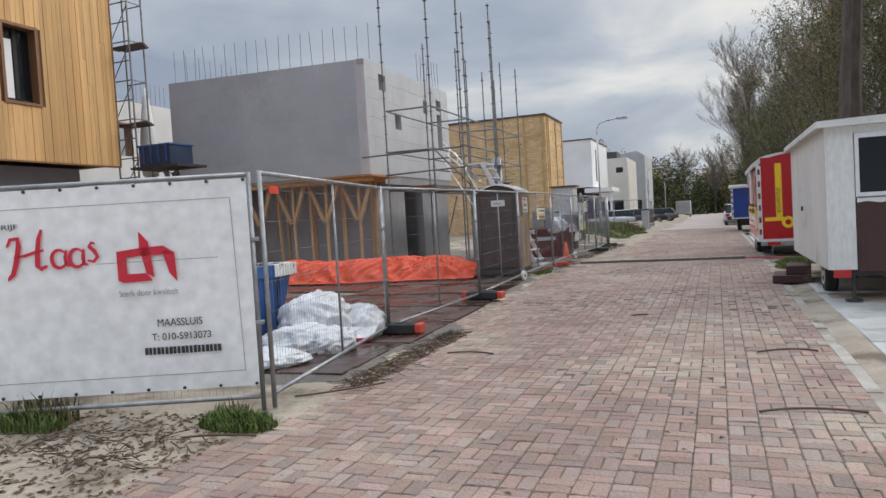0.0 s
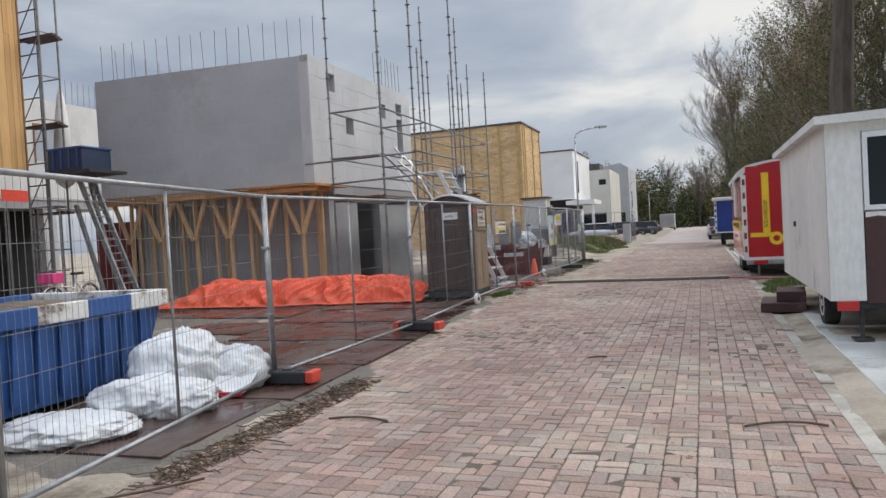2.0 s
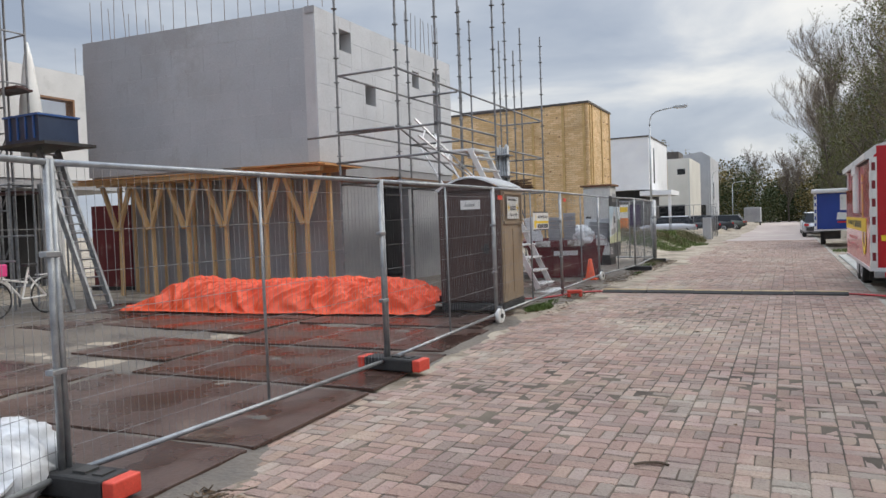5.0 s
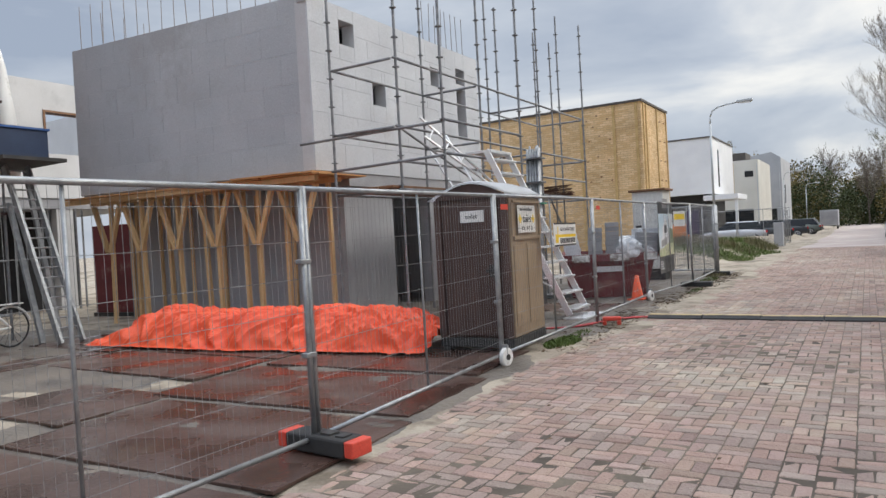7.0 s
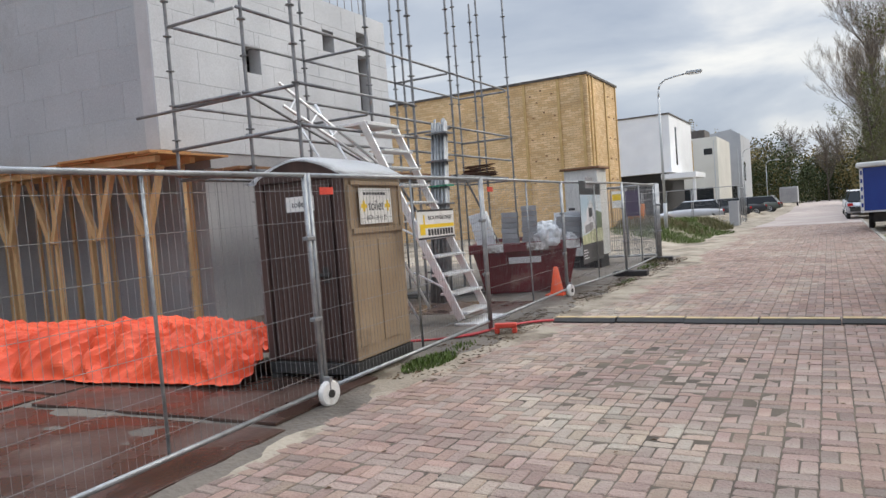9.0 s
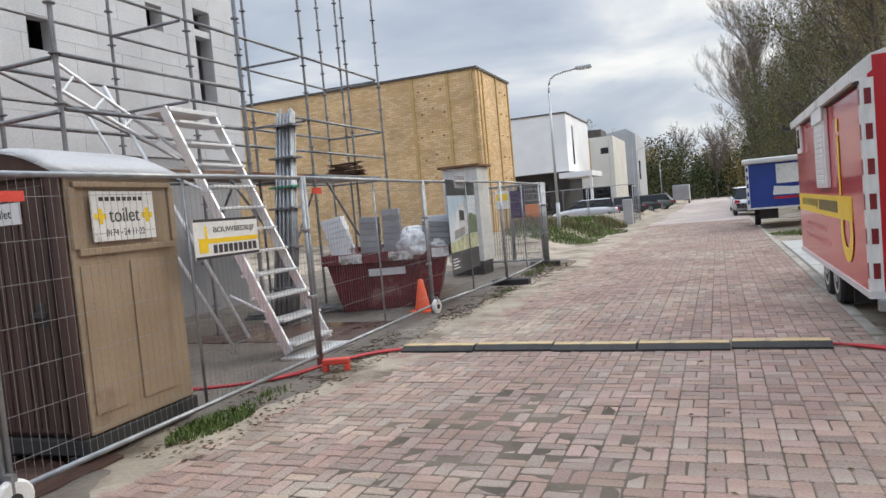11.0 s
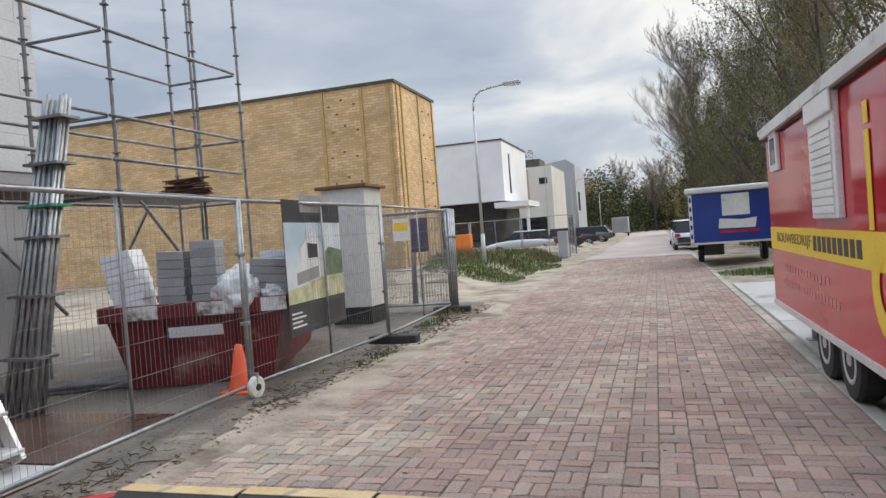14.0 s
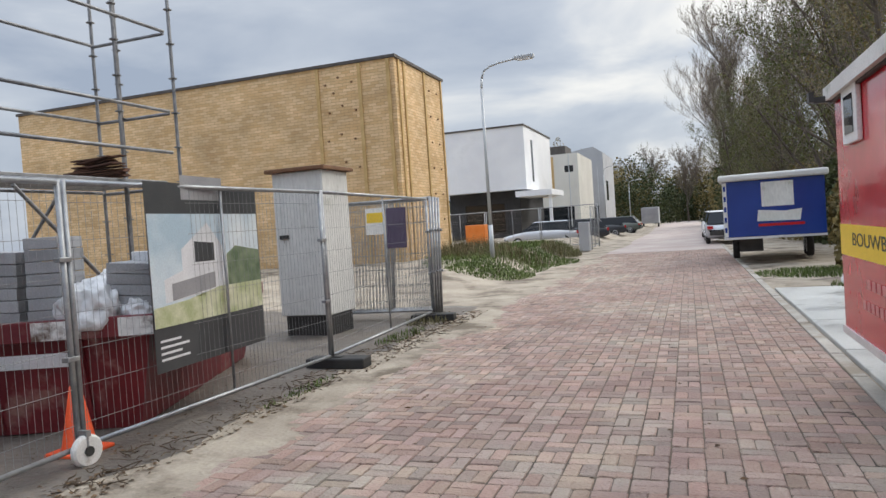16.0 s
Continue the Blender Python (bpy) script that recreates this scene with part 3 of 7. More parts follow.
boxes("roof_box", [((-10.4, 82.5, 7.6), (-7.0, 86, 8.4))], M["roof_edge"], be)
boxes("window", [((-7.1, 81.98, 5.9), (-6.3, 81.998, 6.5))], M["pane"], be)
boxes("window", [((-9.3, 81.98, 3.7), (-8.1, 81.998, 7.4))], M["batten"], be, "timber panel")
boxes("window", [((-9.5, 81.98, 0.4), (-6.4, 81.998, 2.7))], M["pane"], be)
gh = thing("grey_house", "grey panel-clad house with slanted roof", "house")
bm = B()
vs = [(-9.5, 95, 0), (-5.0, 95, 0), (-5.0, 95, 8.6), (-6.0, 95, 9.3), (-9.5, 95, 8.8)]
f0 = [bm.verts.new(v) for v in vs]
f1 = [bm.verts.new((v[0], 106, v[2])) for v in vs]
bm.faces.new(f0)
bm.faces.new(f1[::-1])
for i in range(5):
    j = (i + 1) % 5
    bm.faces.new((f0[i], f1[i], f1[j], f0[j]))
part("wall", bm, M["grey_panel"], gh)
boxes("window", [((-4.998, 97, 3.4), (-4.98, 99, 5.6))], M["pane"], gh)
boxes("window", [((-7.5, 94.98, 0.5), (-5.6, 94.998, 2.8))], M["pane"], gh)

# ---- timber-clad house with raised storey ----
th = thing("timber_clad_house", "house with upright larch cladding on its raised storey", "house")
CX, CY1 = -11.1, 13.0
bm = B()
for a, b, c, d in wall_rects(1.0, CY1 - 0.03, 3.42, 9.4, [(9.92, 10.74, 4.76, 6.46)]):
    box(bm, (-11.4, a, c), (CX - 0.03, b, d))
part("upper_wall", bm, M["clad_edge"], th)
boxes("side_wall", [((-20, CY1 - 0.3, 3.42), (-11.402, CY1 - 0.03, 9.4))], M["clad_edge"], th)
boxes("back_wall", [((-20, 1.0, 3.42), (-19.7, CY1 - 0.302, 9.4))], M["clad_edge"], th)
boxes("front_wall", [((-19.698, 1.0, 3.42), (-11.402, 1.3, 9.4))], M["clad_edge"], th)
boxes("roof", [((-20.1, 0.9, 9.4), (CX + 0.05, CY1 + 0.05, 9.55))], M["roof_edge"], th)
y = 1.0
while y < CY1 - 0.02:
    w = 0.10 + 0.035 * random.random()
    y1 = min(y + w, CY1)
    segs = [(3.4, 9.4)]
    if y1 > 9.88 and y < 10.78:
        segs = [(3.4, 4.70), (6.52, 9.4)]
    if random.random() < 0.25:
        c, d = segs[0]
        j = c + (d - c) * random.uniform(0.3, 0.7)
        segs = [(c, j - 0.002), (j + 0.002, d)] + segs[1:]
    for c, d in segs:
        e = 0.014 * random.random()
        boxes("plank", [((CX - 0.028, y + 0.003, c), (CX + 0.004 + e, y1 - 0.003, d))], M["clad"], th)
    y = y1
boxes("corner_trim", [((CX - 0.1, CY1 + 0.002, 3.4), (CX + 0.02, CY1 + 0.04, 9.4))], M["clad_edge"], th)
boxes("sill_trim", [((CX - 0.05, 1.0, 3.36), (CX + 0.03, CY1 + 0.02, 3.398))], M["clad_edge"], th)
win = boxes("window_frame", [((CX - 0.3, 9.86, 4.68), (CX + 0.04, 10.80, 4.75)), ((CX - 0.3, 9.86, 6.47), (CX + 0.04, 10.80, 6.54)), ((CX - 0.3, 9.86, 4.751), (CX + 0.04, 9.93, 6.469)), ((CX - 0.3, 10.73, 4.751), (CX + 0.04, 10.80, 6.469))], M["clad_edge"], th, "brown timber window surround")
boxes("sash", [((CX - 0.24, 10.30, 4.76), (CX - 0.17, 10.40, 6.46)), ((CX - 0.24, 9.93, 4.76), (CX - 0.17, 10.73, 4.84))], M["dark"], win)
boxes("pane", [((CX - 0.22, 9.93, 4.80), (CX - 0.208, 10.73, 6.46))], M["pane"], win)
boxes("blind", [((CX - 0.2, 9.95, 4.85), (CX - 0.19, 10.28, 6.2))], M["white_render"], win, "white blind")
boxes("lower_wall", [((-19, 1.2, 0), (-11.9, CY1 - 0.6, 3.36))], M["grey_render"], th)
boxes("lower_window", [((-11.898, 5.0, 0.9), (-11.87, 11.4, 2.72))], M["pane"], th, "dark strip window")

# ---- pale concrete house shell between them ----
M["pale_concrete"] = mat("pale raw concrete", (0.52, 0.52, 0.52), (0.60, 0.60, 0.60), 0.7, 0.9, bump=0.12, fine=40, stain=(0.46, 0.46, 0.46), stain_scale=0.6, stain_at=0.55)
ch = thing("concrete_house", "pale concrete house shell with a square opening", "house")
bm = B()
for a, b, c, d in wall_rects(15.0, 21.6, 3.3, 6.7, [(18.14, 19.3, 4.6, 5.8)]):
    box(bm, (-17.3, a, c), (-17.0, b, d))
part("wall", bm, M["pale_concrete"], ch)
boxes("side_wall", [((-25, 21.3, 3.3), (-17.302, 21.6, 6.6))], M["pale_concrete"], ch)
boxes("side_wall", [((-25, 15.0, 3.3), (-17.302, 15.3, 6.6))], M["pale_concrete"], ch)
boxes("back_wall", [((-25, 15.302, 3.3), (-24.7, 21.298, 6.6))], M["pale_concrete"], ch)
boxes("floor_slab", [((-24.9, 15.1, 3.0), (-17.05, 21.5, 3.298))], M["grey_render"], ch)
boxes("opening_frame", [((-17.34, 18.08, 4.54), (-16.97, 18.14, 5.86)), ((-17.34, 19.3, 4.54), (-16.97, 19.36, 5.86)), ((-17.34, 18.14, 5.8), (-16.97, 19.3, 5.86))], M["clad_edge"], ch)
boxes("column", [((-17.6, 18.35, 0), (-17.1, 18.85, 2.998))], M["pale_concrete"], ch)
boxes("column", [((-17.6, 15.1, 0), (-17.1, 15.5, 2.998))], M["pale_concrete"], ch)
# added near-black panel: the shade under the slab is in its colour
boxes("rear_wall", [((-18.6, 15.2, 0), (-18.4, 19.7, 2.998))], M["dark"], ch, "near-black panel for the unlit ground floor")
for k in range(8):
    again("rebar", bar, pose(-17.15, 19.6 + 0.25 * k, 6.55, random.uniform(-2, 2)), ch)

# ---- more materials ----
M["black_rubber"] = mat("black rubber", (0.022, 0.022, 0.023), (0.035, 0.034, 0.033), 6, 0.7, fine=60)
M["red_plastic"] = mat("red plastic", (0.62, 0.06, 0.035), (0.68, 0.08, 0.05), 6, 0.45)
M["white_plastic"] = mat("white plastic", (0.72, 0.71, 0.68), (0.80, 0.79, 0.76), 5, 0.5, stain=(0.5, 0.47, 0.42), stain_scale=6, stain_at=0.62)
M["banner"] = mat("white banner vinyl", (0.85, 0.85, 0.84), (0.89, 0.89, 0.88), 0.8, 0.45, bump=0.06, fine=9, stain=(0.80, 0.79, 0.76), stain_scale=1.5, stain_at=0.62)
M["print_red"] = mat("red print", (0.62, 0.02, 0.045), (0.66, 0.03, 0.06), 3, 0.5, bump=0)
M["print_black"] = mat("black print", (0.03, 0.03, 0.033), (0.045, 0.045, 0.047), 3, 0.5, bump=0)
M["print_grey"] = mat("grey print", (0.28, 0.28, 0.29), (0.33, 0.33, 0.34), 3, 0.5, bump=0)
M["print_yellow"] = mat("yellow print", (0.84, 0.56, 0.02), (0.88, 0.60, 0.03), 3, 0.4, bump=0)
M["blue_paint"] = mat("worn blue skip paint", (0.018, 0.075, 0.24), (0.03, 0.10, 0.30), 2.0, 0.5, bump=0.15, fine=30, stain=(0.10, 0.08, 0.07), stain_scale=2.4, stain_at=0.66)
M["rim_white"] = mat("chipped white rim paint", (0.66, 0.66, 0.64), (0.74, 0.74, 0.72), 2.5, 0.55, bump=0.2, fine=25, stain=(0.13, 0.085, 0.06), stain_scale=3.2, stain_at=0.49)
M["dark_red_paint"] = mat("worn dark red skip paint", (0.12, 0.012, 0.018), (0.175, 0.02, 0.026), 1.8, 0.45, bump=0.2, fine=22, stain=(0.27, 0.14, 0.12), stain_scale=2.2, stain_at=0.57)
M["plastic_bag"] = mat("white plastic sheeting", (0.60, 0.61, 0.62), (0.70, 0.71, 0.72), 3, 0.34, bump=0.4, fine=20, stain=(0.52, 0.52, 0.50), stain_scale=3.5, stain_at=0.60)
M["tarp"] = mat("orange tarpaulin", (0.74, 0.085, 0.03), (0.82, 0.12, 0.045), 2.0, 0.42, bump=0.3, fine=9, spec=0.4)
M["toilet_brown"] = mat("brown toilet plastic", (0.055, 0.030, 0.026), (0.085, 0.048, 0.040), 6, 0.5, bump=0.15, stretch=(1, 1, 0.12))
M["toilet_beige"] = mat("beige toilet plastic", (0.30, 0.215, 0.135), (0.35, 0.26, 0.17), 2.0, 0.55, bump=0.12, stain=(0.24, 0.17, 0.11), stain_scale=1.6, stain_at=0.6)
M["toilet_roof"] = mat("translucent white roof", (0.74, 0.75, 0.77), (0.80, 0.81, 0.83), 2, 0.35, bump=0.05)
M["wagon_red"] = mat("glossy red wagon panel", (0.50, 0.012, 0.022), (0.55, 0.016, 0.03), 0.7, 0.10, bump=0.006, fine=5, spec=0.6)
M["wagon_red_end"] = mat("red wagon end panel", (0.40, 0.006, 0.012), (0.46, 0.01, 0.016), 1.2, 0.25, bump=0.01)
M["wagon_white"] = mat("dirty white wagon panel", (0.66, 0.66, 0.63), (0.75, 0.75, 0.72), 1.2, 0.4, bump=0.05, fine=20, stain=(0.40, 0.40, 0.33), stain_scale=1.3, stain_at=0.60, stretch=(1, 1, 0.35))
M["wagon_roof"] = mat("weathered white roof", (0.62, 0.62, 0.60), (0.72, 0.72, 0.70), 1.6, 0.5, bump=0.08, stain=(0.33, 0.34, 0.29), stain_scale=2.0, stain_at=0.58)
M["peeling_brown"] = mat("peeling brown board", (0.045, 0.018, 0.018), (0.075, 0.03, 0.028), 1.6, 0.6, bump=0.25, stretch=(1, 1, 0.3), stain=(0.11, 0.06, 0.055), stain_scale=3, stain_at=0.62)
M["shutter"] = mat("white roller shutter", (0.72, 0.72, 0.71), (0.78, 0.78, 0.77), 3, 0.45)
M["tyre"] = mat("tyre rubber", (0.02, 0.02, 0.021), (0.035, 0.034, 0.033), 8, 0.8, fine=40)
M["rim"] = mat("steel wheel rim", (0.55, 0.55, 0.56), (0.68, 0.68, 0.69), 6, 0.4, 0.2)
M["chassis"] = mat("black chassis", (0.03, 0.03, 0.03), (0.05, 0.048, 0.045), 5, 0.6)
M["tail_red"] = mat("red lamp lens", (0.45, 0.012, 0.015), (0.50, 0.02, 0.02), 4, 0.2, bump=0)
M["msb_blue"] = mat("blue wagon panel", (0.008, 0.035, 0.22), (0.012, 0.05, 0.27), 0.8, 0.25, bump=0.01)
M["ramp_yellow"] = mat("worn yellow rubber", (0.50, 0.36, 0.17), (0.56, 0.43, 0.24), 4, 0.7, stain=(0.33, 0.26, 0.17), stain_scale=5, stain_at=0.56)
M["hose_red"] = mat("red cable sheath", (0.40, 0.02, 0.03), (0.46, 0.03, 0.035), 6, 0.5)
M["cone"] = mat("orange cone plastic", (0.85, 0.10, 0.025), (0.88, 0.13, 0.04), 4, 0.5)
M["grey_block"] = mat("grey insulation board", (0.27, 0.275, 0.29), (0.34, 0.345, 0.355), 4, 0.85, vary=0.15)
M["white_foam"] = mat("white foam board", (0.66, 0.67, 0.69), (0.75, 0.76, 0.78), 4, 0.7)
M["lamp_grey"] = mat("grey lamp post paint", (0.42, 0.44, 0.45), (0.50, 0.52, 0.53), 3, 0.5, 0.2)
M["rusty"] = mat("rusty scrap steel", (0.07, 0.03, 0.02), (0.13, 0.06, 0.035), 6, 0.8)
M["orange_box"] = mat("orange cabinet paint", (0.72, 0.20, 0.03), (0.76, 0.24, 0.05), 3, 0.5)
M["pink"] = mat("pink plastic", (0.70, 0.05, 0.22), (0.75, 0.08, 0.26), 3, 0.4)


# ---- site fence ----
def fence_panel(p, q, label="galvanised mesh panel of the site fence", wheel=False, lean=0.0, wire=0.002, tag=None):
    p, q = Vector(p), Vector(q)
    L = (q - p).length
    rz = math.degrees(math.atan2(q.y - p.y, q.x - p.x))
    t = thing("site_fence", label, "fence", at=(p.x, p.y, p.z if len(p) > 2 else 0), rz=rz, rx=lean, ry=-math.degrees(math.atan2(q.z - p.z, L)), group="site fence panels")
    for x in (0.018, L - 0.018):
        one("post", lambda bm: tube(bm, (x, 0, 0.02), (x, 0, 2.03), 0.021, 10), M["galv"], t, smooth=True)
    one("middle_post", lambda bm: tube(bm, (L / 2, 0.012, 0.13), (L / 2, 0.012, 2.0), 0.013, 8), M["galv"], t, smooth=True)
    one("top_rail", lambda bm: tube(bm, (0.03, 0, 2.01), (L - 0.03, 0, 2.01), 0.02, 10), M["galv"], t, smooth=True)
    one("bottom_rail", lambda bm: tube(bm, (0.03, 0, 0.14), (L - 0.03, 0, 0.14), 0.02, 10), M["galv"], t, smooth=True)
    bm = B()
    n = int(L / 0.058)
    for k in range(1, n):
        x = k * L / n
        y = -0.004 + 0.003 * math.sin(k * 1.7)
        beam(bm, (x, y, 0.13), (x, y, 2.01), wire, wire)
    for k in range(7):
        z = 0.30 + k * 0.262
        beam(bm, (0.04, -0.008, z + 0.01 * math.sin(k)), (L - 0.04, -0.008, z - 0.01 * math.sin(k * 2)), 0.0036, 0.0036)
    part("wire_mesh", bm, M["wire"], t)
    for z in (0.75, 1.45):
        boxes("coupler", [((L - 0.075, -0.03, z), (L + 0.035, 0.03, z + 0.035))], M["galv"], t, bev=0.006)
    if tag is not None:
        boxes("tag", [((tag, -0.034, 1.84), (tag + 0.19, -0.028, 1.905))], M["red_plastic"], t, "small red tag")
    if wheel:
        w = one("wheel", lambda bm: lathe(bm, [(0.02, -0.03), (0.1, -0.03), (0.115, -0.015), (0.115, 0.015), (0.1, 0.03), (0.02, 0.03)], 20, axis="x"), M["white_plastic"], t, "white plastic wheel", smooth=False)
        w.location = (L - 0.01, -0.06, 0.117)
        w.rotation_euler = (0, 0, radians(80))
        one("hub", lambda bm: lathe(bm, [(0.035, -0.04), (0.035, 0.04)], 12, axis="x"), M["chassis"], w)
        boxes("wheel_bracket", [((L - 0.03, -0.09, 0.1), (L + 0.01, -0.005, 0.26))], M["galv"], t)
    return t


FP = [(0.12, 3.66), (-0.52, 7.2), (-0.40, 10.75), (-0.52, 14.1), (-0.56, 17.6), (-0.67, 21.02), (-0.46, 24.3), (-0.62, 28.1)]
for k, (a, b) in enumerate(zip(FP, FP[1:])):
    fence_panel((*a, dip(*a)), (b[0], b[1] - 0.012, dip(*b)), wheel=k in (2, 4), tag=0.12 if k in (0, 3, 4) else None)
BD = Vector((-0.923, -0.385))
fence_panel((0.07 + BD.x * 3.5, 3.62 + BD.y * 3.5, -0.1), (0.07, 3.62, -0.1), "galvanised mesh fence panel behind a white banner")
fence_panel((0.07 + BD.x * 7.0, 3.62 + BD.y * 7.0, -0.1), (0.05 + BD.x * 3.5, 3.62 + BD.y * 3.5, -0.1), "galvanised mesh fence panel behind a white banner")

foot = thing("ballast_block", "black rubber fence foot with red end caps", "fence foot", at=(-0.5, 7.2, 0.042), rz=4, group="fence feet")
bm = B()
vs = box(bm, (-0.30, -0.11, 0), (0.30, 0.11, 0.135), 0.02)
part("block", bm, M["black_rubber"], foot)
boxes("end_cap", [((0.302, -0.105, 0.012), (0.39, 0.105, 0.13))], M["red_plastic"], foot, "red plastic end cap", bev=0.012)
boxes("end_cap", [((-0.39, -0.105, 0.012), (-0.302, 0.105, 0.13))], M["red_plastic"], foot, bev=0.012)
boxes("socket", [((0.02, -0.05, 0.136), (0.12, 0.05, 0.15)), ((0.17, -0.05, 0.136), (0.25, 0.05, 0.145))], M["chassis"], foot)
foot.matrix_basis = pose(-0.42, 7.2, 0.045 + dip(0, 7.2), 0, 0, 5)
copy_thing(foot, pose(-0.34, 10.75, 0.042 + dip(0, 10.75), 0, 0, -4))
plain = thing("ballast_block", "dark concrete fence foot block on the verge", "fence foot", at=(-0.38, 24.3, 0.0), rz=2, group="fence feet")
boxes("block", [((-0.36, -0.12, 0), (0.36, 0.12, 0.125))], M["black_rubber"], plain, bev=0.02)
boxes("socket", [((-0.05, -0.04, 0.126), (0.05, 0.04, 0.135))], M["chassis"], plain)
copy_thing(plain, pose(-0.55, 27.9, 0.0, 0, 0, 8))
red_foot = thing("fence_clamp", "red plastic handle block by the fence", "clamp", at=(-0.28, 17.45, 0.01), rz=20)
boxes("body", [((-0.14, -0.05, 0.07), (0.14, 0.05, 0.13)), ((-0.14, -0.05, 0), (-0.08, 0.05, 0.069)), ((0.08, -0.05, 0), (0.14, 0.05, 0.069))], M["red_plastic"], red_foot, bev=0.012)

# ---- white advertising banner ----
BROT = math.degrees(math.atan2(-BD.y, -BD.x))
bn = thing("advertising_banner", "white vinyl builder's banner with red logo on the fence", "banner", at=(0.07, 3.62, 0), rz=BROT)
YB = -0.032          # in front of the mesh
bm = B()
NU, NV = 90, 30
gv = []
for j in range(NV + 1):
    for i in range(NU + 1):
        u = -0.03 - 3.42 * i / NU
        v = 0.145 + 1.735 * j / NV
        yy = YB - 0.006 + 0.007 * noise.noise((u * 1.6, v * 1.4, 2.0)) + 0.005 * noise.noise((u * 5 + v * 4, v * 2, 7.0))
        gv.append(bm.verts.new((u, yy, v)))
for j in range(NV):
    for i in range(NU):
        a = j * (NU + 1) + i
        bm.faces.new((gv[a + 1], gv[a], gv[a + NU + 1], gv[a + NU + 2]))
part("sheet", bm, M["banner"], bn, smooth=True)
YP = YB - 0.024


def flat(name, polys, material, parent, label="", y=None):
    bm = B()
    for pts in polys:
        poly(bm, [(x, YP if y is None else y, z) for x, z in pts])
    return part(name, bm, material, parent, label)


def bar_poly(x0, z0, x1, z1):
    return [(x0, z0), (x1, z0), (x1, z1), (x0, z1)]


flat("border_line", [bar_poly(-3.3, 1.722, -0.17, 1.728), bar_poly(-3.3, 0.279, -0.135, 0.285), [(-0.172, 1.722), (-0.166, 1.722), (-0.132, 0.285), (-0.138, 0.285)]], M["print_grey"], bn)
flat("rule", [bar_poly(-1.3, 1.236, -0.30, 1.241)], M["print_grey"], bn)
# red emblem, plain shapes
flat("emblem", [
    [(-1.130, 1.33), (-0.945, 1.35), (-0.945, 1.285), (-1.055, 1.275), (-1.050, 1.135), (-1.130, 1.09)],
    [(-1.130, 1.09), (-1.065, 1.14), (-0.895, 1.14), (-0.845, 1.075), (-1.085, 1.07)],
    [(-0.940, 1.49), (-0.865, 1.40), (-0.830, 1.10), (-0.895, 1.14), (-0.940, 1.35)],
    [(-0.950, 1.285), (-0.950, 1.35), (-0.745, 1.36), (-0.655, 1.30), (-0.720, 1.285)],
    [(-0.755, 1.32), (-0.655, 1.30), (-0.645, 1.06), (-0.705, 1.13)]], M["print_red"], bn, "red geometric emblem")
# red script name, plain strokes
def stroke(name, pts, w=0.03):
    """One brush stroke: a band along pts that thins at both ends."""
    bm = B()
    prev = None
    n = len(pts)
    for i in range(n):
        p, q = Vector(pts[max(0, i - 1)]), Vector(pts[min(n - 1, i + 1)])
        d = (q - p).normalized()
        h = w * (0.3 + 0.7 * math.sin(math.pi * (i + 0.5) / n)) / 2
        x, z = pts[i]
        cur = (bm.verts.new((x - d.y * h, YP, z + d.x * h)), bm.verts.new((x + d.y * h, YP, z - d.x * h)))
        if prev:
            bm.faces.new((prev[0], prev[1], cur[1], cur[0]))
        prev = cur
    return part(name, bm, M["print_red"], bn, "red brush stroke")


def loop_pts(cx, cz, rx, rz, a0, a1, n=12):
    return [(cx + rx * math.cos(radians(a0 + (a1 - a0) * k / n)), cz + rz * math.sin(radians(a0 + (a1 - a0) * k / n))) for k in range(n + 1)]


stroke("script_mark", loop_pts(-2.22, 1.26, 0.075, 0.09, 0, 330) + [(-2.1, 1.23)])
stroke("script_mark", [(-2.02, 1.42), (-1.99, 1.48), (-1.93, 1.485), (-1.925, 1.42), (-1.95, 1.30), (-1.985, 1.19), (-2.03, 1.15), (-2.0, 1.19)], 0.045)
stroke("script_mark", [(-1.97, 1.33), (-1.88, 1.34), (-1.78, 1.37), (-1.72, 1.38)], 0.026)
stroke("script_mark", [(-1.73, 1.55), (-1.755, 1.48), (-1.775, 1.36), (-1.78, 1.25), (-1.75, 1.225), (-1.70, 1.25)], 0.045)
for x in (-1.6, -1.455):
    stroke("script_mark", loop_pts(x, 1.30, 0.062, 0.075, 40, 350), 0.034)
    stroke("script_mark", [(x + 0.06, 1.37), (x + 0.05, 1.31), (x + 0.055, 1.245), (x + 0.09, 1.24)], 0.034)
stroke("script_mark", [(-1.30, 1.41), (-1.33, 1.42), (-1.35, 1.39), (-1.31, 1.35), (-1.285, 1.30), (-1.32, 1.26), (-1.37, 1.275)], 0.034)


def on_banner(x, z):
    return Matrix.Translation((x, YP, z)) @ pose(0, 0, 0, 90, 0, 0)


text_part("lettering", "BOUWBEDRIJF", 0.055, M["print_black"], bn, on_banner(-2.49, 1.55), width=0.57)
text_part("lettering", "Sterk door kwaliteit", 0.05, M["print_grey"], bn, on_banner(-1.13, 0.955), width=0.485)
text_part("lettering", "MAASSLUIS", 0.062, M["print_black"], bn, on_banner(-0.835, 0.69), width=0.37)
text_part("lettering", "T: 010-5913073", 0.058, M["print_black"], bn, on_banner(-0.89, 0.575), width=0.49)
flat("name_block", [bar_poly(-0.955 + k * 0.0335, 0.458, -0.955 + k * 0.0335 + (0.024 if k % 3 else 0.028), 0.517) for k in range(19)], M["print_black"], bn)
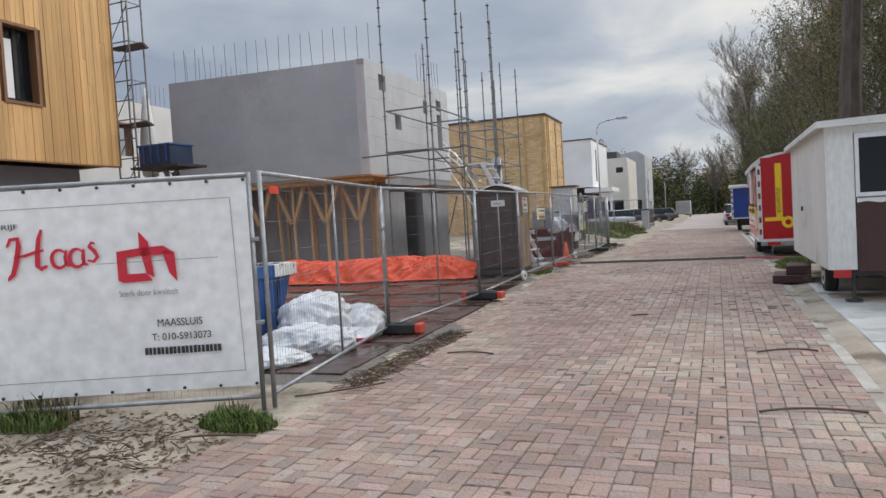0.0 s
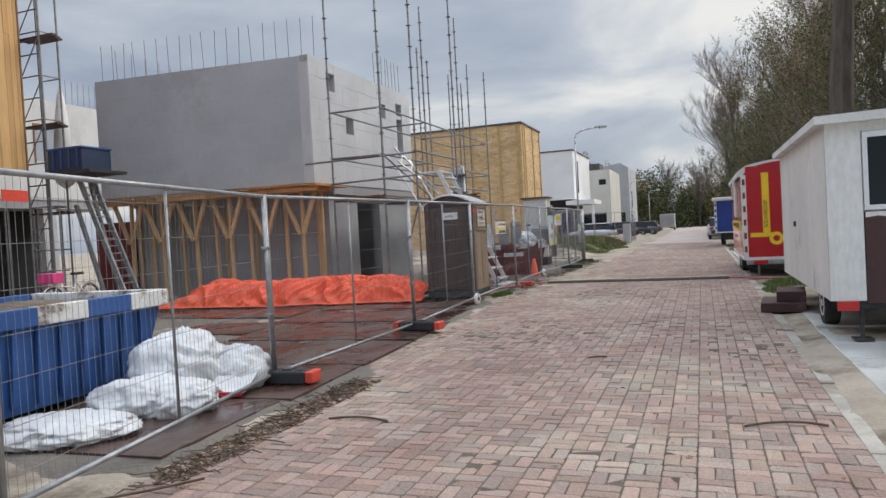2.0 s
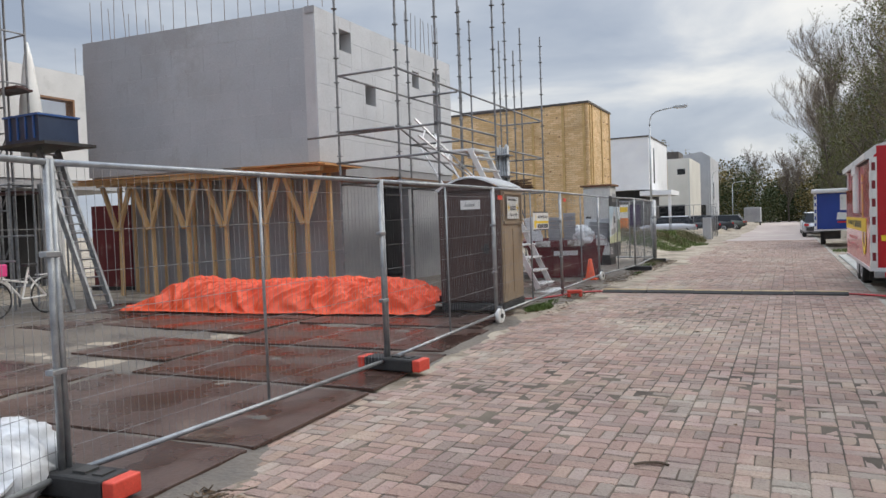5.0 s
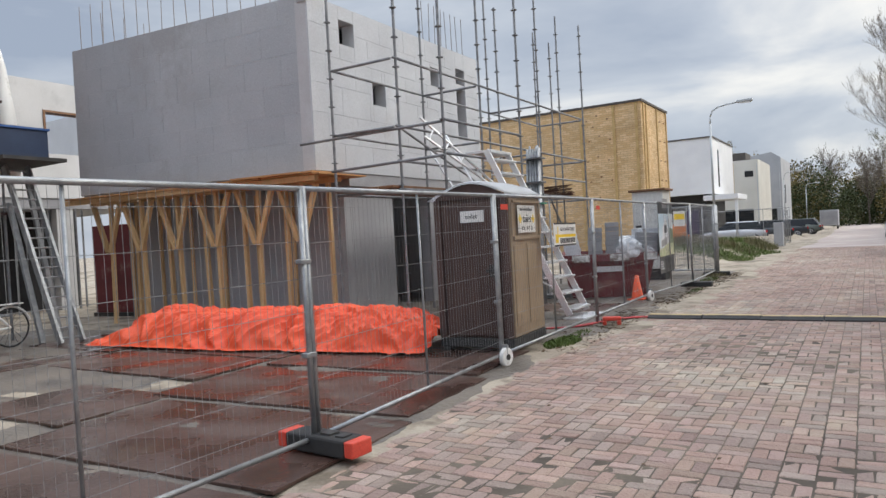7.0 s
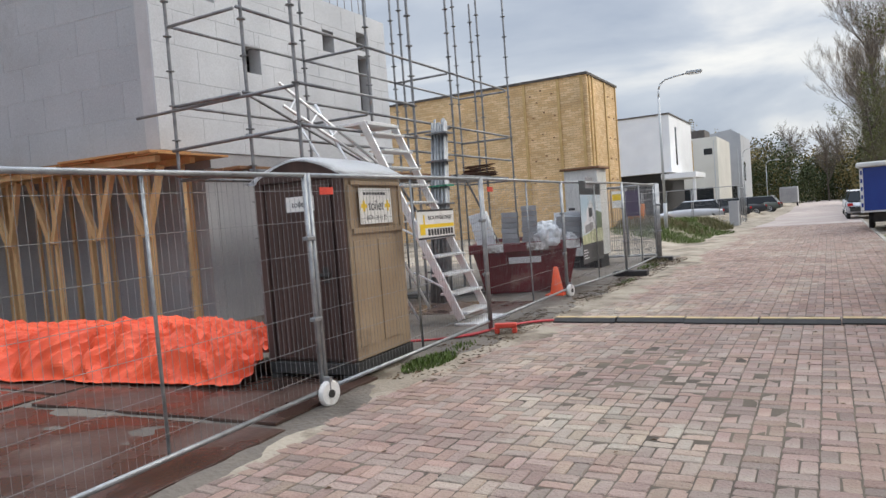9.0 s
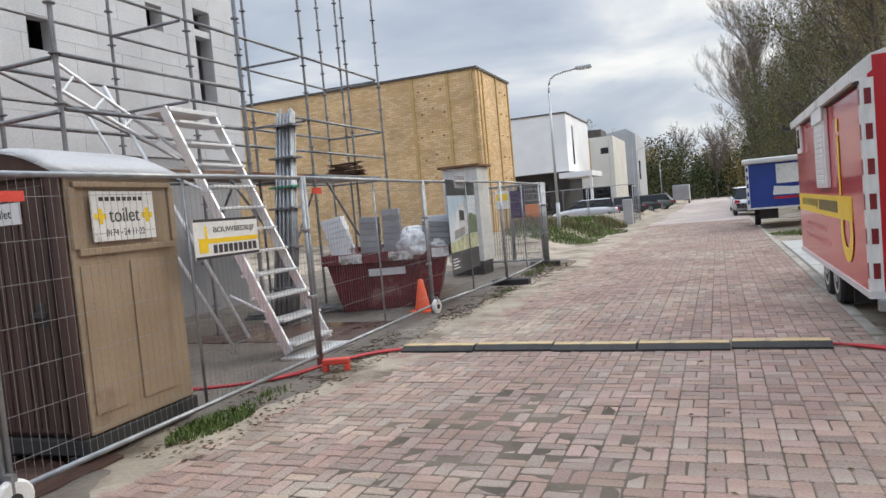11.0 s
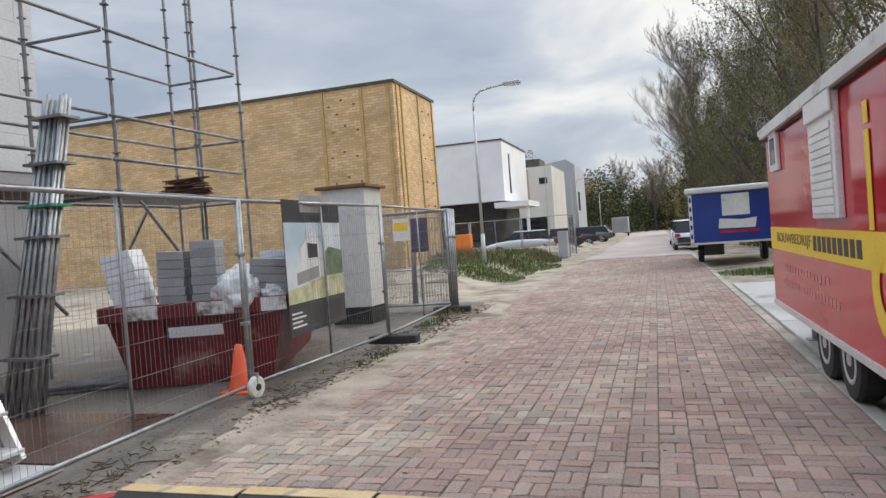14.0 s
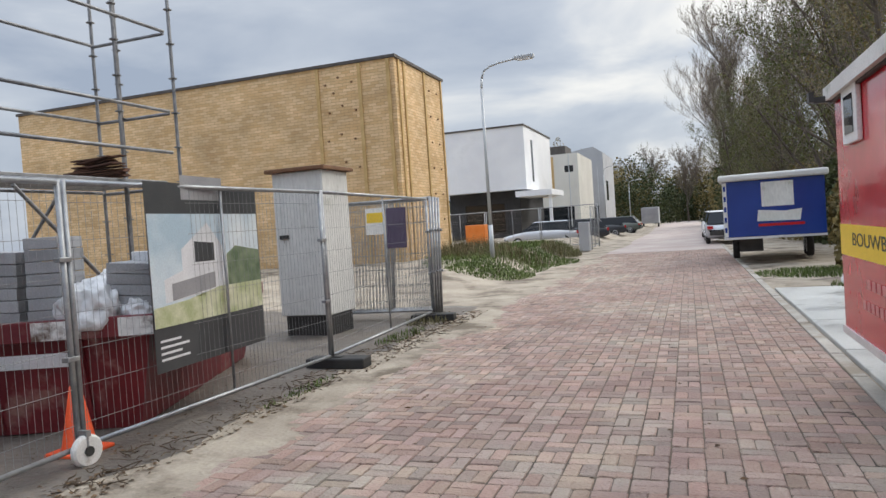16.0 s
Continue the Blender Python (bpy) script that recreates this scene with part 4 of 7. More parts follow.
for k in range(12):
    x = -0.05 - k * 0.3
    for z in (1.865, 0.165):
        one("eyelet", lambda bm: lathe(bm, [(0.008, YB - 0.03), (0.014, YB - 0.03), (0.014, YB - 0.02)], 8, (x, 0, z), "y"), M["chassis"], bn)

# ---- blue skip ----
sk = thing("blue_skip", "blue steel rubbish skip with chipped white rim, filled", "skip", at=(-2.14, 7.42, 0.01), rz=4)


def skip_body(bm, x0, x1, y0, y1, z0, z1, in_x, in_y, t=0.03):
    o = [(x0 + in_x, y0 + in_y, z0), (x1 - in_x, y0 + in_y, z0), (x1 - in_x, y1 - in_y, z0), (x0 + in_x, y1 - in_y, z0)]
    u = [(x0, y0, z1), (x1, y0, z1), (x1, y1, z1), (x0, y1, z1)]
    ui = [(x0 + t, y0 + t, z1), (x1 - t, y0 + t, z1), (x1 - t, y1 - t, z1), (x0 + t, y1 - t, z1)]
    oi = [(x0 + in_x + t, y0 + in_y + t, z0 + t), (x1 - in_x - t, y0 + in_y + t, z0 + t), (x1 - in_x - t, y1 - in_y - t, z0 + t), (x0 + in_x + t, y1 - in_y - t, z0 + t)]
    r = [[bm.verts.new(p) for p in ring] for ring in (o, u, ui, oi)]
    bm.faces.new(r[0][::-1])
    for a, b in zip(r, r[1:]):
        for i in range(4):
            bm.faces.new((a[i], a[(i + 1) % 4], b[(i + 1) % 4], b[i]))
    bm.faces.new(r[3])


one("body", lambda bm: skip_body(bm, -1.9, 0, -3.6, 0, 0.0, 0.93, 0.06, 0.35), M["blue_paint"], sk)
for k in range(12):
    y = -0.4 - k * 0.27
    one("rib", lambda bm: beam(bm, (-0.02, y, 0.08), (0.028, y, 0.78), 0.04, 0.07, (0, 1, 0)), M["blue_paint"], sk)
for k in range(6):
    y = -k * 0.6
    boxes("rim_plate", [((-0.03, y - 0.6, 0.78), (0.075, y, 0.955))], M["rim_white"] if k % 2 == 0 else M["blue_paint"], sk, "chipped white rim plate" if k % 2 == 0 else "", bev=0.01)
boxes("rim_end", [((-1.9, -0.06, 0.80), (-0.031, 0.06, 0.955))], M["rim_white"], sk, bev=0.01)
boxes("rim_back", [((-1.95, -3.6, 0.80), (-1.87, -0.061, 0.955))], M["blue_paint"], sk, bev=0.01)
bm = B()
bmesh.ops.create_grid(bm, x_segments=26, y_segments=40, size=0.5, matrix=Matrix.Translation((-0.95, -1.8, 0.86)) @ Matrix.Diagonal((1.8, 3.4, 1, 1)))
for v in bm.verts:
    v.co.z += 0.06 * noise.noise(v.co * 3) + 0.03 * noise.noise(v.co * 9)
part("fill", bm, M["soil"], sk, "brown earth fill")


# ---- bags and sheeting ----
def bag(label, at, size, seed, rz=0, crease=0.10):
    bm = B()
    bmesh.ops.create_icosphere(bm, subdivisions=5, radius=1.0)
    for v in bm.verts:
        p = v.co.copy()
        w = Vector((noise.noise(p * 1.7 + Vector((seed, 3, 0))), noise.noise(p * 1.7 + Vector((9, seed, 0))), noise.noise(p * 1.7 + Vector((0, 5, seed))))) * 0.8
        ridge = 1 - abs(noise.noise(Vector((p.x * 2.2, p.y * 2.2, p.z * 1.1)) + w + Vector((0, seed, 0)))) * 2.2
        fold = 1 - abs(noise.noise(Vector((p.x * 5.0, p.y * 5.0, p.z * 2.0)) + w * 2 + Vector((seed, 0, 0)))) * 2.0
        crinkle = 1 - abs(noise.noise(Vector((p.x * 10.0, p.y * 10.0, p.z * 6.0)) + w * 4 + Vector((0, 0, seed)))) * 2.0
        d = 1 + crease * 0.17 * crinkle + 0.15 * noise.noise(p * 1.2 + Vector((seed, 0, 0))) + crease * 1.0 * ridge + crease * 0.45 * fold
        q = p * d
        q.z = max(q.z, -0.62 + 0.05 * noise.noise((q.x * 2, q.y * 2, seed)))
        v.co = (q.x * size[0], q.y * size[1], (q.z + 0.62) * size[2] / 1.62)
    o = part("rubbish_bag", bm, M["plastic_bag"], None, smooth=True)
    o.matrix_basis = pose(at[0], at[1], at[2] + dip(at[0], at[1]), 0, 0, rz)
    return tagged(o, label, "rubbish bag", "rubbish bags by the fence")


bag("large clear-white plastic rubbish bag, crumpled", (-1.35, 6.75, 0.03), (0.46, 0.42, 0.6), 3.1, 20, 0.13)
bag("white plastic rubbish bag beside the larger one", (-0.86, 7.05, 0.04), (0.30, 0.30, 0.40), 7.7, 0, 0.12)
bag("low white plastic sack, folded over", (-1.1, 6.0, 0.03), (0.42, 0.3, 0.3), 12.4, 35, 0.16)
bag("white plastic sack leaning at the fence", (-0.72, 6.05, 0.03), (0.24, 0.28, 0.26), 17.9, -20, 0.18)
bag("flattened white plastic sheet on the ground", (-1.2, 5.2, 0.02), (0.5, 0.36, 0.16), 23.3, 15, 0.2)
pb = thing("paper_sack", "torn white paper sack with red edge", "sack", at=(-0.66, 6.72, -0.03), rz=12)
bm = B()
bmesh.ops.create_grid(bm, x_segments=14, y_segments=14, size=0.5, matrix=pose(0, 0, 0.13, 24, 10, 0) @ Matrix.Diagonal((0.34, 0.42, 1, 1)))
for v in bm.verts:
    v.co.z = max(0.004, v.co.z + 0.035 * noise.noise(v.co * 7))
bmesh.ops.solidify(bm, geom=bm.faces[:], thickness=0.02)
part("sheet", bm, M["plastic_bag"], pb)
boxes("red_edge", [((-0.15, -0.235, 0.0), (0.16, -0.2, 0.04))], M["print_red"], pb)

# ---- orange tarpaulin over a low stack ----
bm = B()
nx, ny = 220, 60
gv = []
for j in range(ny + 1):
    for i in range(nx + 1):
        u, v = i / nx, j / ny
        x = -8.0 + 6.25 * u
        h = (0.46 - 0.08 * u + 0.1 * noise.noise((u * 4, 1, 0))) * smooth01(0.0, 0.2, u) * (0.45 + 0.55 * smooth01(1.0, 0.8, u))
        prof = smooth01(0, 0.42, v) * smooth01(1.0, 0.75, v)
        warp = 0.25 * noise.noise((u * 6, v * 2, 4.0))
        r1 = 1 - 2.2 * abs(noise.noise((u * 13 + v * 3.5 + warp * 3, v * 1.6 + warp, 1.0)))
        r2 = 1 - 2.2 * abs(noise.noise((u * 30 - v * 7 + warp * 6, v * 3.5, 5.0)))
        r3 = 1 - 2.0 * abs(noise.noise((u * 60 + v * 10, v * 9.0 - u * 20, 8.0)))
        wr = 0.075 * r1 + 0.05 * r2 + (0.022 + 0.05 * smooth01(0.68, 0.85, u)) * r3
        y = 13.5 + 0.75 * u + 1.5 * v - 0.12 * (1 - v) * noise.noise((u * 9, 3, 0)) - (0.10 * r1 + 0.05 * r2) * (1 - v) * smooth01(0.0, 0.15, v)
        z = 0.055 + h * prof + wr * min(1, prof * 2 + 0.15)
        gv.append(bm.verts.new((x + 0.05 * noise.noise((u * 20, v * 9, 0)), y, max(0.052, z) + dip(x, y))))
for j in range(ny):
    for i in range(nx):
        a = j * (nx + 1) + i
        bm.faces.new((gv[a], gv[a + 1], gv[a + nx + 2], gv[a + nx + 1]))
tagged(part("tarpaulin", bm, M["tarp"], None), "crumpled orange tarpaulin over a low stack", "tarpaulin")

# ---- steel road plates ----
plates = [(0.02, -3.3, 4.9, 6.55), (0.02, -3.6, 6.6, 8.2), (-0.06, -3.3, 8.26, 9.9), (-3.5, -6.6, 8.3, 9.85), (-0.14, -3.2, 9.98, 11.7), (-3.3, -5.0, 10.4, 11.7),
          (-0.32, -3.6, 11.78, 13.4), (-3.75, -7.0, 12.3, 13.6), (-7.1, -9.6, 11.6, 13.3), (-6.7, -9.5, 8.6, 10.2), (-3.9, -6.2, 6.7, 8.2), (-7.05, -9.4, 13.35, 14.9), (-3.7, -7.0, 13.65, 15.3), (-0.55, -3.6, 13.45, 15.0), (-1.0, -3.6, 18.9, 20.3)]
for k, (x0, x1, y0, y1) in enumerate(plates):
    pl = boxes("road_plate", [((x1, y0, 0.0), (x0, y1, 0.028))], M["steel_plate"], bev=0.004)
    z = 0.003 + 0.006 * (k % 2) + 0.003 * random.random() + dip(x0, (y0 + y1) / 2)
    turn = 3.0 if x0 > -0.7 else 0.0
    c = Vector((x0, (y0 + y1) / 2, 0))
    pl.matrix_basis = pose(c.x, c.y, z, 0, 0, turn) @ Matrix.Translation(-c)
    tagged(pl, "rusty brown wet steel road plate on the ground", "steel plate", "steel road plates")

# ---- portable toilet ----
tl = thing("portable_toilet", "brown and beige portable toilet with white domed roof", "portable toilet", at=(-1.76, 14.74, 0.02), rz=3)
W, D = 1.08, 1.16
boxes("skid", [((0.0, 0.0, 0.04), (W, D, 0.16))], M["black_rubber"], tl, bev=0.015)
for x in (0.05, W - 0.15):
    boxes("runner", [((x, -0.03, 0.0), (x + 0.1, D + 0.03, 0.039))], M["black_rubber"], tl)
boxes("body", [((0.03, 0.03, 0.161), (W - 0.03, D - 0.02, 2.0))], M["toilet_brown"], tl, bev=0.03)
boxes("side_panel", [((W - 0.029, 0.05, 0.17), (W + 0.0, D - 0.05, 2.0))], M["toilet_beige"], tl, "beige plastic side panel", bev=0.012)
boxes("side_rib", [((W + 0.001, 0.1, 1.42), (W + 0.03, D - 0.1, 1.47)), ((W + 0.001, 0.1, 0.3), (W + 0.012, 0.42, 1.35)), ((W + 0.001, 0.56, 0.3), (W + 0.012, 0.94, 1.35)), ((W + 0.001, 0.1, 1.9), (W + 0.03, D - 0.1, 1.94)),
                   ((W + 0.001, 0.06, 1.47), (W + 0.02, 0.12, 1.9)), ((W + 0.001, D - 0.12, 1.47), (W + 0.02, D - 0.06, 1.9))], M["toilet_beige"], tl, bev=0.006)
door = boxes("door", [((0.14, -0.002, 0.2), (W - 0.16, 0.028, 1.93))], M["toilet_brown"], tl, bev=0.012)
for k in range(12):
    x = 0.17 + k * 0.062
    boxes("door_ridge", [((x, -0.012, 0.24), (x + 0.022, -0.003, 1.5 + 0.35 * math.sin(math.pi * (k + 0.5) / 12)))], M["toilet_brown"], door, bev=0.003)
boxes("door_handle", [((W - 0.34, -0.04, 1.02), (W - 0.2, -0.013, 1.06)), ((W - 0.3, -0.02, 0.96), (W - 0.22, -0.0125, 1.12))], M["chassis"], door, bev=0.006)
boxes("corner_post", [((0.0, -0.012, 0.16), (0.1, 0.06, 2.0))], M["toilet_brown"], tl, bev=0.02)
boxes("corner_post", [((W - 0.12, -0.012, 0.16), (W - 0.02, 0.06, 2.0))], M["toilet_brown"], tl, bev=0.02)
bm = B()
gv = []
for j in range(11):
    for i in range(15):
        x, y = -0.06 + (W + 0.12) * i / 14, -0.07 + (D + 0.12) * j / 10
        edge = min(1, min(i, 14 - i) / 1.5, min(j, 10 - j) / 1.2)
        gv.append(bm.verts.new((x, y, 1.99 + 0.05 * edge + 0.19 * math.sin(math.pi * i / 14))))
for j in range(10):
    for i in range(14):
        a = j * 15 + i
        bm.faces.new((gv[a], gv[a + 1], gv[a + 16], gv[a + 15]))
bmesh.ops.solidify(bm, geom=bm.faces[:], thickness=0.03)
part("roof", bm, M["toilet_roof"], tl, "white domed plastic roof", smooth=True)
bm = B()
arc = [(0.05 + 0.98 * k / 12, 2.02 + 0.16 * math.sin(math.pi * k / 12)) for k in range(13)]
g0 = [bm.verts.new((x, -0.02, z)) for x, z in [(0.05, 1.99)] + arc + [(1.03, 1.99)]]
g1 = [bm.verts.new((x, 0.03, z)) for x, z in [(0.05, 1.99)] + arc + [(1.03, 1.99)]]
bm.faces.new(g0)
bm.faces.new(g1[::-1])
for i in range(len(g0)):
    bm.faces.new((g0[i], g1[i], g1[(i + 1) % len(g0)], g0[(i + 1) % len(g0)]))
part("gable", bm, M["toilet_brown"], tl)
sg = boxes("sign", [((0.40, -0.017, 1.68), (0.74, -0.013, 1.83))], M["white_plastic"], tl, "white toilet hire sign")
text_part("lettering", "toilet", 0.06, M["print_black"], sg, Matrix.Translation((0.47, -0.019, 1.725)) @ pose(0, 0, 0, 90, 0, 0), width=0.18)
sg2 = boxes("sign", [((W + 0.0305, 0.22, 1.51), (W + 0.034, 0.84, 1.87))], M["white_plastic"], tl, "white toilet hire sign with yellow crosses")
ROTX = pose(0, 0, 0, 90, 0, 90)
text_part("lettering", "toilet", 0.105, M["print_black"], sg2, Matrix.Translation((W + 0.036, 0.38, 1.645)) @ ROTX, width=0.30)
text_part("lettering", "0174 - 24 11 22", 0.05, M["print_black"], sg2, Matrix.Translation((W + 0.036, 0.34, 1.545)) @ ROTX, width=0.38)
boxes("print_bar", [((W + 0.0345, 0.3 + k * 0.055, 1.80), (W + 0.0355, 0.34 + k * 0.055, 1.83)) for k in range(8)], M["print_black"], sg2)
for y in (0.30, 0.76):
    boxes("yellow_cross", [((W + 0.0345, y - 0.055, 1.67), (W + 0.0358, y + 0.055, 1.71)), ((W + 0.0345, y - 0.02, 1.635), (W + 0.0355, y + 0.02, 1.745))], M["print_yellow"], sg2)

# ---- scaffold beside the grey house ----
sc = thing("scaffold", "galvanised tube scaffold with plank deck beside the house", "scaffold")
SY = [16.45, 19.45, 22.5, 25.55]
tops = {0: [7.9, 7.1, 7.6, 7.3], 1: [8.6, 7.9, 8.4, 7.25], 2: [8.8, 8.2]}
SXI, SXM = -4.85, -3.5


def standard(x, y, top):
    def make(bm):
        tube(bm, (x, y, 0.0), (x, y, top), 0.0242, 8)
        z = 0.45
        while z < top:
            tube(bm, (x, y, z - 0.006), (x, y, z + 0.006), 0.06, 10)
            z += 0.5
    one("standard", make, M["galv_dull"], sc)


for i, x in enumerate((SXI, SXM)):
    for j, y in enumerate(SY):
        standard(x + 0.02 * math.sin(3 * i + j), y + (0.18 if i else 0) * 0.6, tops[i][j])
for y, tp in ((16.55, 8.7), (19.5, 8.0)):
    standard(-2.62, y, tp)
standard(-3.95, 25.05, 7.45)
standard(-4.3, 22.0, 7.0)
standard(-4.35, 25.5, 6.9)
for x in (SXI, SXM):
    for z in (2.38, 2.86, 3.45, 4.6):
        for y0, y1 in zip(SY, SY[1:]):
            if x == SXI and z in (2.86,):
                continue
            one("ledger", lambda bm: tube(bm, (x, y0 + 0.03, z), (x, y1 - 0.03, z), 0.0242, 8), M["galv_dull"], sc, smooth=True)
for y in SY:
    for z in (2.36, 3.43, 4.58):
        one("transom", lambda bm: tube(bm, (SXI + 0.03, y, z), (SXM - 0.03, y, z), 0.0242, 8), M["galv_dull"], sc, smooth=True)
one("transom", lambda bm: tube(bm, (-5.6, 16.4, 3.36), (-2.6, 16.56, 3.42), 0.0242, 8), M["galv_dull"], sc, smooth=True)
one("transom", lambda bm: tube(bm, (-4.9, 16.42, 2.8), (-2.6, 16.5, 2.86), 0.0242, 8), M["galv_dull"], sc, smooth=True)
for z in (2.9, 3.45):
    one("guard_rail", lambda bm: tube(bm, (-2.62, 16.6, z), (-2.62, 19.5, z + 0.02), 0.0242, 8), M["galv_dull"], sc, smooth=True)
one("brace", lambda bm: tube(bm, (-3.45, 16.55, 3.4), (-3.4, 19.3, 2.5), 0.02, 8), M["galv_dull"], sc)
for y in (22.5, 25.3):
    one("brace", lambda bm: tube(bm, (SXM + 0.06, y - 2.4, 2.3), (SXM + 0.06, y - 1.0, 0.9), 0.024, 8), M["galv_dull"], sc)
    one("brace", lambda bm: tube(bm, (SXI, y - 0.6, 2.3), (SXI, y - 1.6, 1.0), 0.024, 8), M["galv_dull"], sc)
for y0, y1 in zip(SY, SY[1:]):
    for k in range(4):
        x = SXI + 0.06 + k * 0.32
        boxes("deck_plank", [((x, y0 - 0.12, 2.405), (x + 0.30, y1 - 0.14, 2.45))], M["galv_dull"] if y0 > 20 else M["clad_edge"], sc, bev=0.006)
for j, y in enumerate(SY):
    for x in (SXI, SXM):
        boxes("base_plate", [((x - 0.08, y - 0.08, 0.0), (x + 0.08, y + 0.16, 0.012))], M["galv_dull"], sc)

scrap = thing("scrap_pile", "pile of rusty steel offcuts on the scaffold deck", "scrap", at=(-3.95, 24.6, 2.452))
for k in range(16):
    z = 0.02 + 0.018 * k
    a = random.uniform(-0.5, 0.5)
    l = random.uniform(0.25, 0.5)
    one("offcut", lambda bm: beam(bm, (-l * math.cos(a), -l * math.sin(a) + 0.1 * random.uniform(-1, 1), z), (l * math.cos(a), l * math.sin(a), z + 0.04 * random.random()), 0.12, 0.016), M["rusty"], scrap)

# ---- aluminium site stair ----
st = thing("site_stair", "aluminium site stair leading up to the scaffold", "stair", at=(-1.15, 18.32, 0.02), rz=0)
A0, A1, SW = Vector((0, 0, 0.08)), Vector((-1.42, 0, 3.02)), 0.42
for s in (-1, 1):
    one("stringer", lambda bm: beam(bm, A0 + Vector((0, s * SW, 0)), A1 + Vector((0, s * SW, 0)), 0.11, 0.035, (0, 1, 0)), M["alu"], st)
for k in range(11):
    f = (k + 0.35) / 11
    p = A0.lerp(A1, f)
    boxes("tread", [((p.x - 0.15, -SW + 0.02, p.z - 0.018), (p.x + 0.13, SW - 0.02, p.z + 0.012))], M["alu"], st, bev=0.004)
boxes("landing", [((-1.85, -SW, 2.98), (-1.32, SW, 3.03))], M["alu"], st, bev=0.005)
boxes("bottom_step", [((-0.1, -SW - 0.04, 0.0), (0.34, SW + 0.06, 0.035))], M["alu"], st, bev=0.006)
for s in (-1,):
    one("hand_rail", lambda bm: tube(bm, A0 + Vector((-0.45, s * (SW + 0.1), 0.2)), A1 + Vector((-0.75, s * (SW + 0.12), 0.35)), 0.022, 8), M["alu"], st, smooth=True)
    one("hand_rail", lambda bm: tube(bm, A0 + Vector((-0.62, s * (SW + 0.1), 0.0)), A1 + Vector((-1.1, s * (SW + 0.12), 0.1)), 0.02, 8), M["alu"], st, smooth=True)
    for f in (0.15, 0.4, 0.65):
        p = A0.lerp(A1, f)
        one("rail_strut", lambda bm: tube(bm, p + Vector((-0.45, s * (SW + 0.1), 0.25)), p + Vector((0, s * SW, 0)), 0.016, 6), M["alu"], st)
mc = thing("folded_handrail", "white aluminium handrail frame leaning on the scaffold", "handrail", at=(-3.35, 17.1, 2.46), rz=60)
one("rail", lambda bm: tube(bm, (0, 0, 0.85), (1.3, 0, 0), 0.024, 8), M["alu"], mc)
one("rail", lambda bm: tube(bm, (0, 0.12, 1.2), (1.5, 0.12, 0.0), 0.024, 8), M["alu"], mc)
for k in range(4):
    one("rung", lambda bm: tube(bm, (0.1 + k * 0.3, 0, 0.8 - k * 0.2), (0.25 + k * 0.3, 0.12, 1.0 - k * 0.24), 0.015, 6), M["alu"], mc)

# bundle of upright tubes
bu = thing("tube_bundle", "strapped bundle of galvanised scaffold tubes standing upright", "scaffold tubes", at=(-2.75, 20.2, 0.03))
b0, b1 = Vector((0, 0, 0)), Vector((-0.42, 1.15, 3.42))
for k in range(15):
    dx, dy = (k % 5) * 0.085 - 0.17, (k // 5) * 0.08 - 0.08
    off = Vector((dx + random.uniform(-.012, .012), dy, 0))
    zc = random.uniform(-0.12, 0.05)
    one("tube", lambda bm: tube(bm, b0 + off, b1 + off * 0.75 + Vector((0, 0, zc)), 0.024, 8), M["galv"], bu, smooth=True)
for f in (0.16, 0.34, 0.52, 0.62, 0.76, 0.92):
    p = b0.lerp(b1, f)
    boxes("strap", [((p.x - 0.24, p.y - 0.14, p.z - 0.015), (p.x + 0.23, p.y + 0.14, p.z + 0.015))], M["galv_dull"] if f != 0.62 else mat("green strap", (0.02, 0.22, 0.12), (0.03, 0.26, 0.15), 4, 0.6), bu)
lp = thing("tube_pile", "loose scaffold tubes lying on the ground", "scaffold tubes", at=(-3.0, 21.2, 0.02), rz=25)
for k in range(12):
    one("tube", lambda bm: tube(bm, (-0.9 + random.uniform(-.2, .2), k % 6 * 0.07, 0.03 + 0.05 * (k // 6)), (0.9, k % 6 * 0.075 + random.uniform(-.1, .1), 0.03 + 0.05 * (k // 6)), 0.024, 6), M["galv_dull"], lp)

# sign on the fence
sn = thing("company_sign", "white and yellow builder's sign on the fence", "sign", at=(-0.52, 15.85, 1.31))
boxes("board", [((0.0, 0, 0), (0.008, 0.84, 0.33))], M["white_plastic"], sn)
boxes("stripe", [((0.0085, 0.12, 0.125), (0.0095, 0.83, 0.165))], M["print_yellow"], sn)
boxes("edge_bar", [((0.0085, 0.005, 0.0), (0.0095, 0.835, 0.022)), ((0.0085, 0.005, 0.308), (0.0095, 0.835, 0.33))], M["print_black"], sn)
boxes("emblem", [((0.0085, 0.05, 0.05), (0.0096, 0.16, 0.17)), ((0.0085, 0.13, 0.05), (0.0094, 0.16, 0.27))], M["print_yellow"], sn)
text_part("lettering", "BOUWBEDRIJF", 0.06, M["print_black"], sn, Matrix.Translation((0.01, 0.24, 0.2)) @ pose(0, 0, 0, 90, 0, 90), width=0.55)
boxes("name_block", [((0.0085, 0.22 + k * 0.066, 0.04), (0.0096, 0.22 + k * 0.066 + 0.05, 0.11)) for k in range(9)], M["print_black"], sn)

# ---- dark red skip with rubble ----
rs = thing("red_skip", "dark red dented skip heaped with boards and rubbish", "skip", at=(-2.55, 21.1, 0.03), rz=20)
one("body", lambda bm: skip_body(bm, 0, 2.0, 0, 3.4, 0.0, 0.93, 0.22, 0.16), M["dark_red_paint"], rs)
boxes("rim", [((-0.04, -0.05, 0.78), (2.04, 0.02, 0.95))], M["dark_red_paint"], rs, bev=0.01)
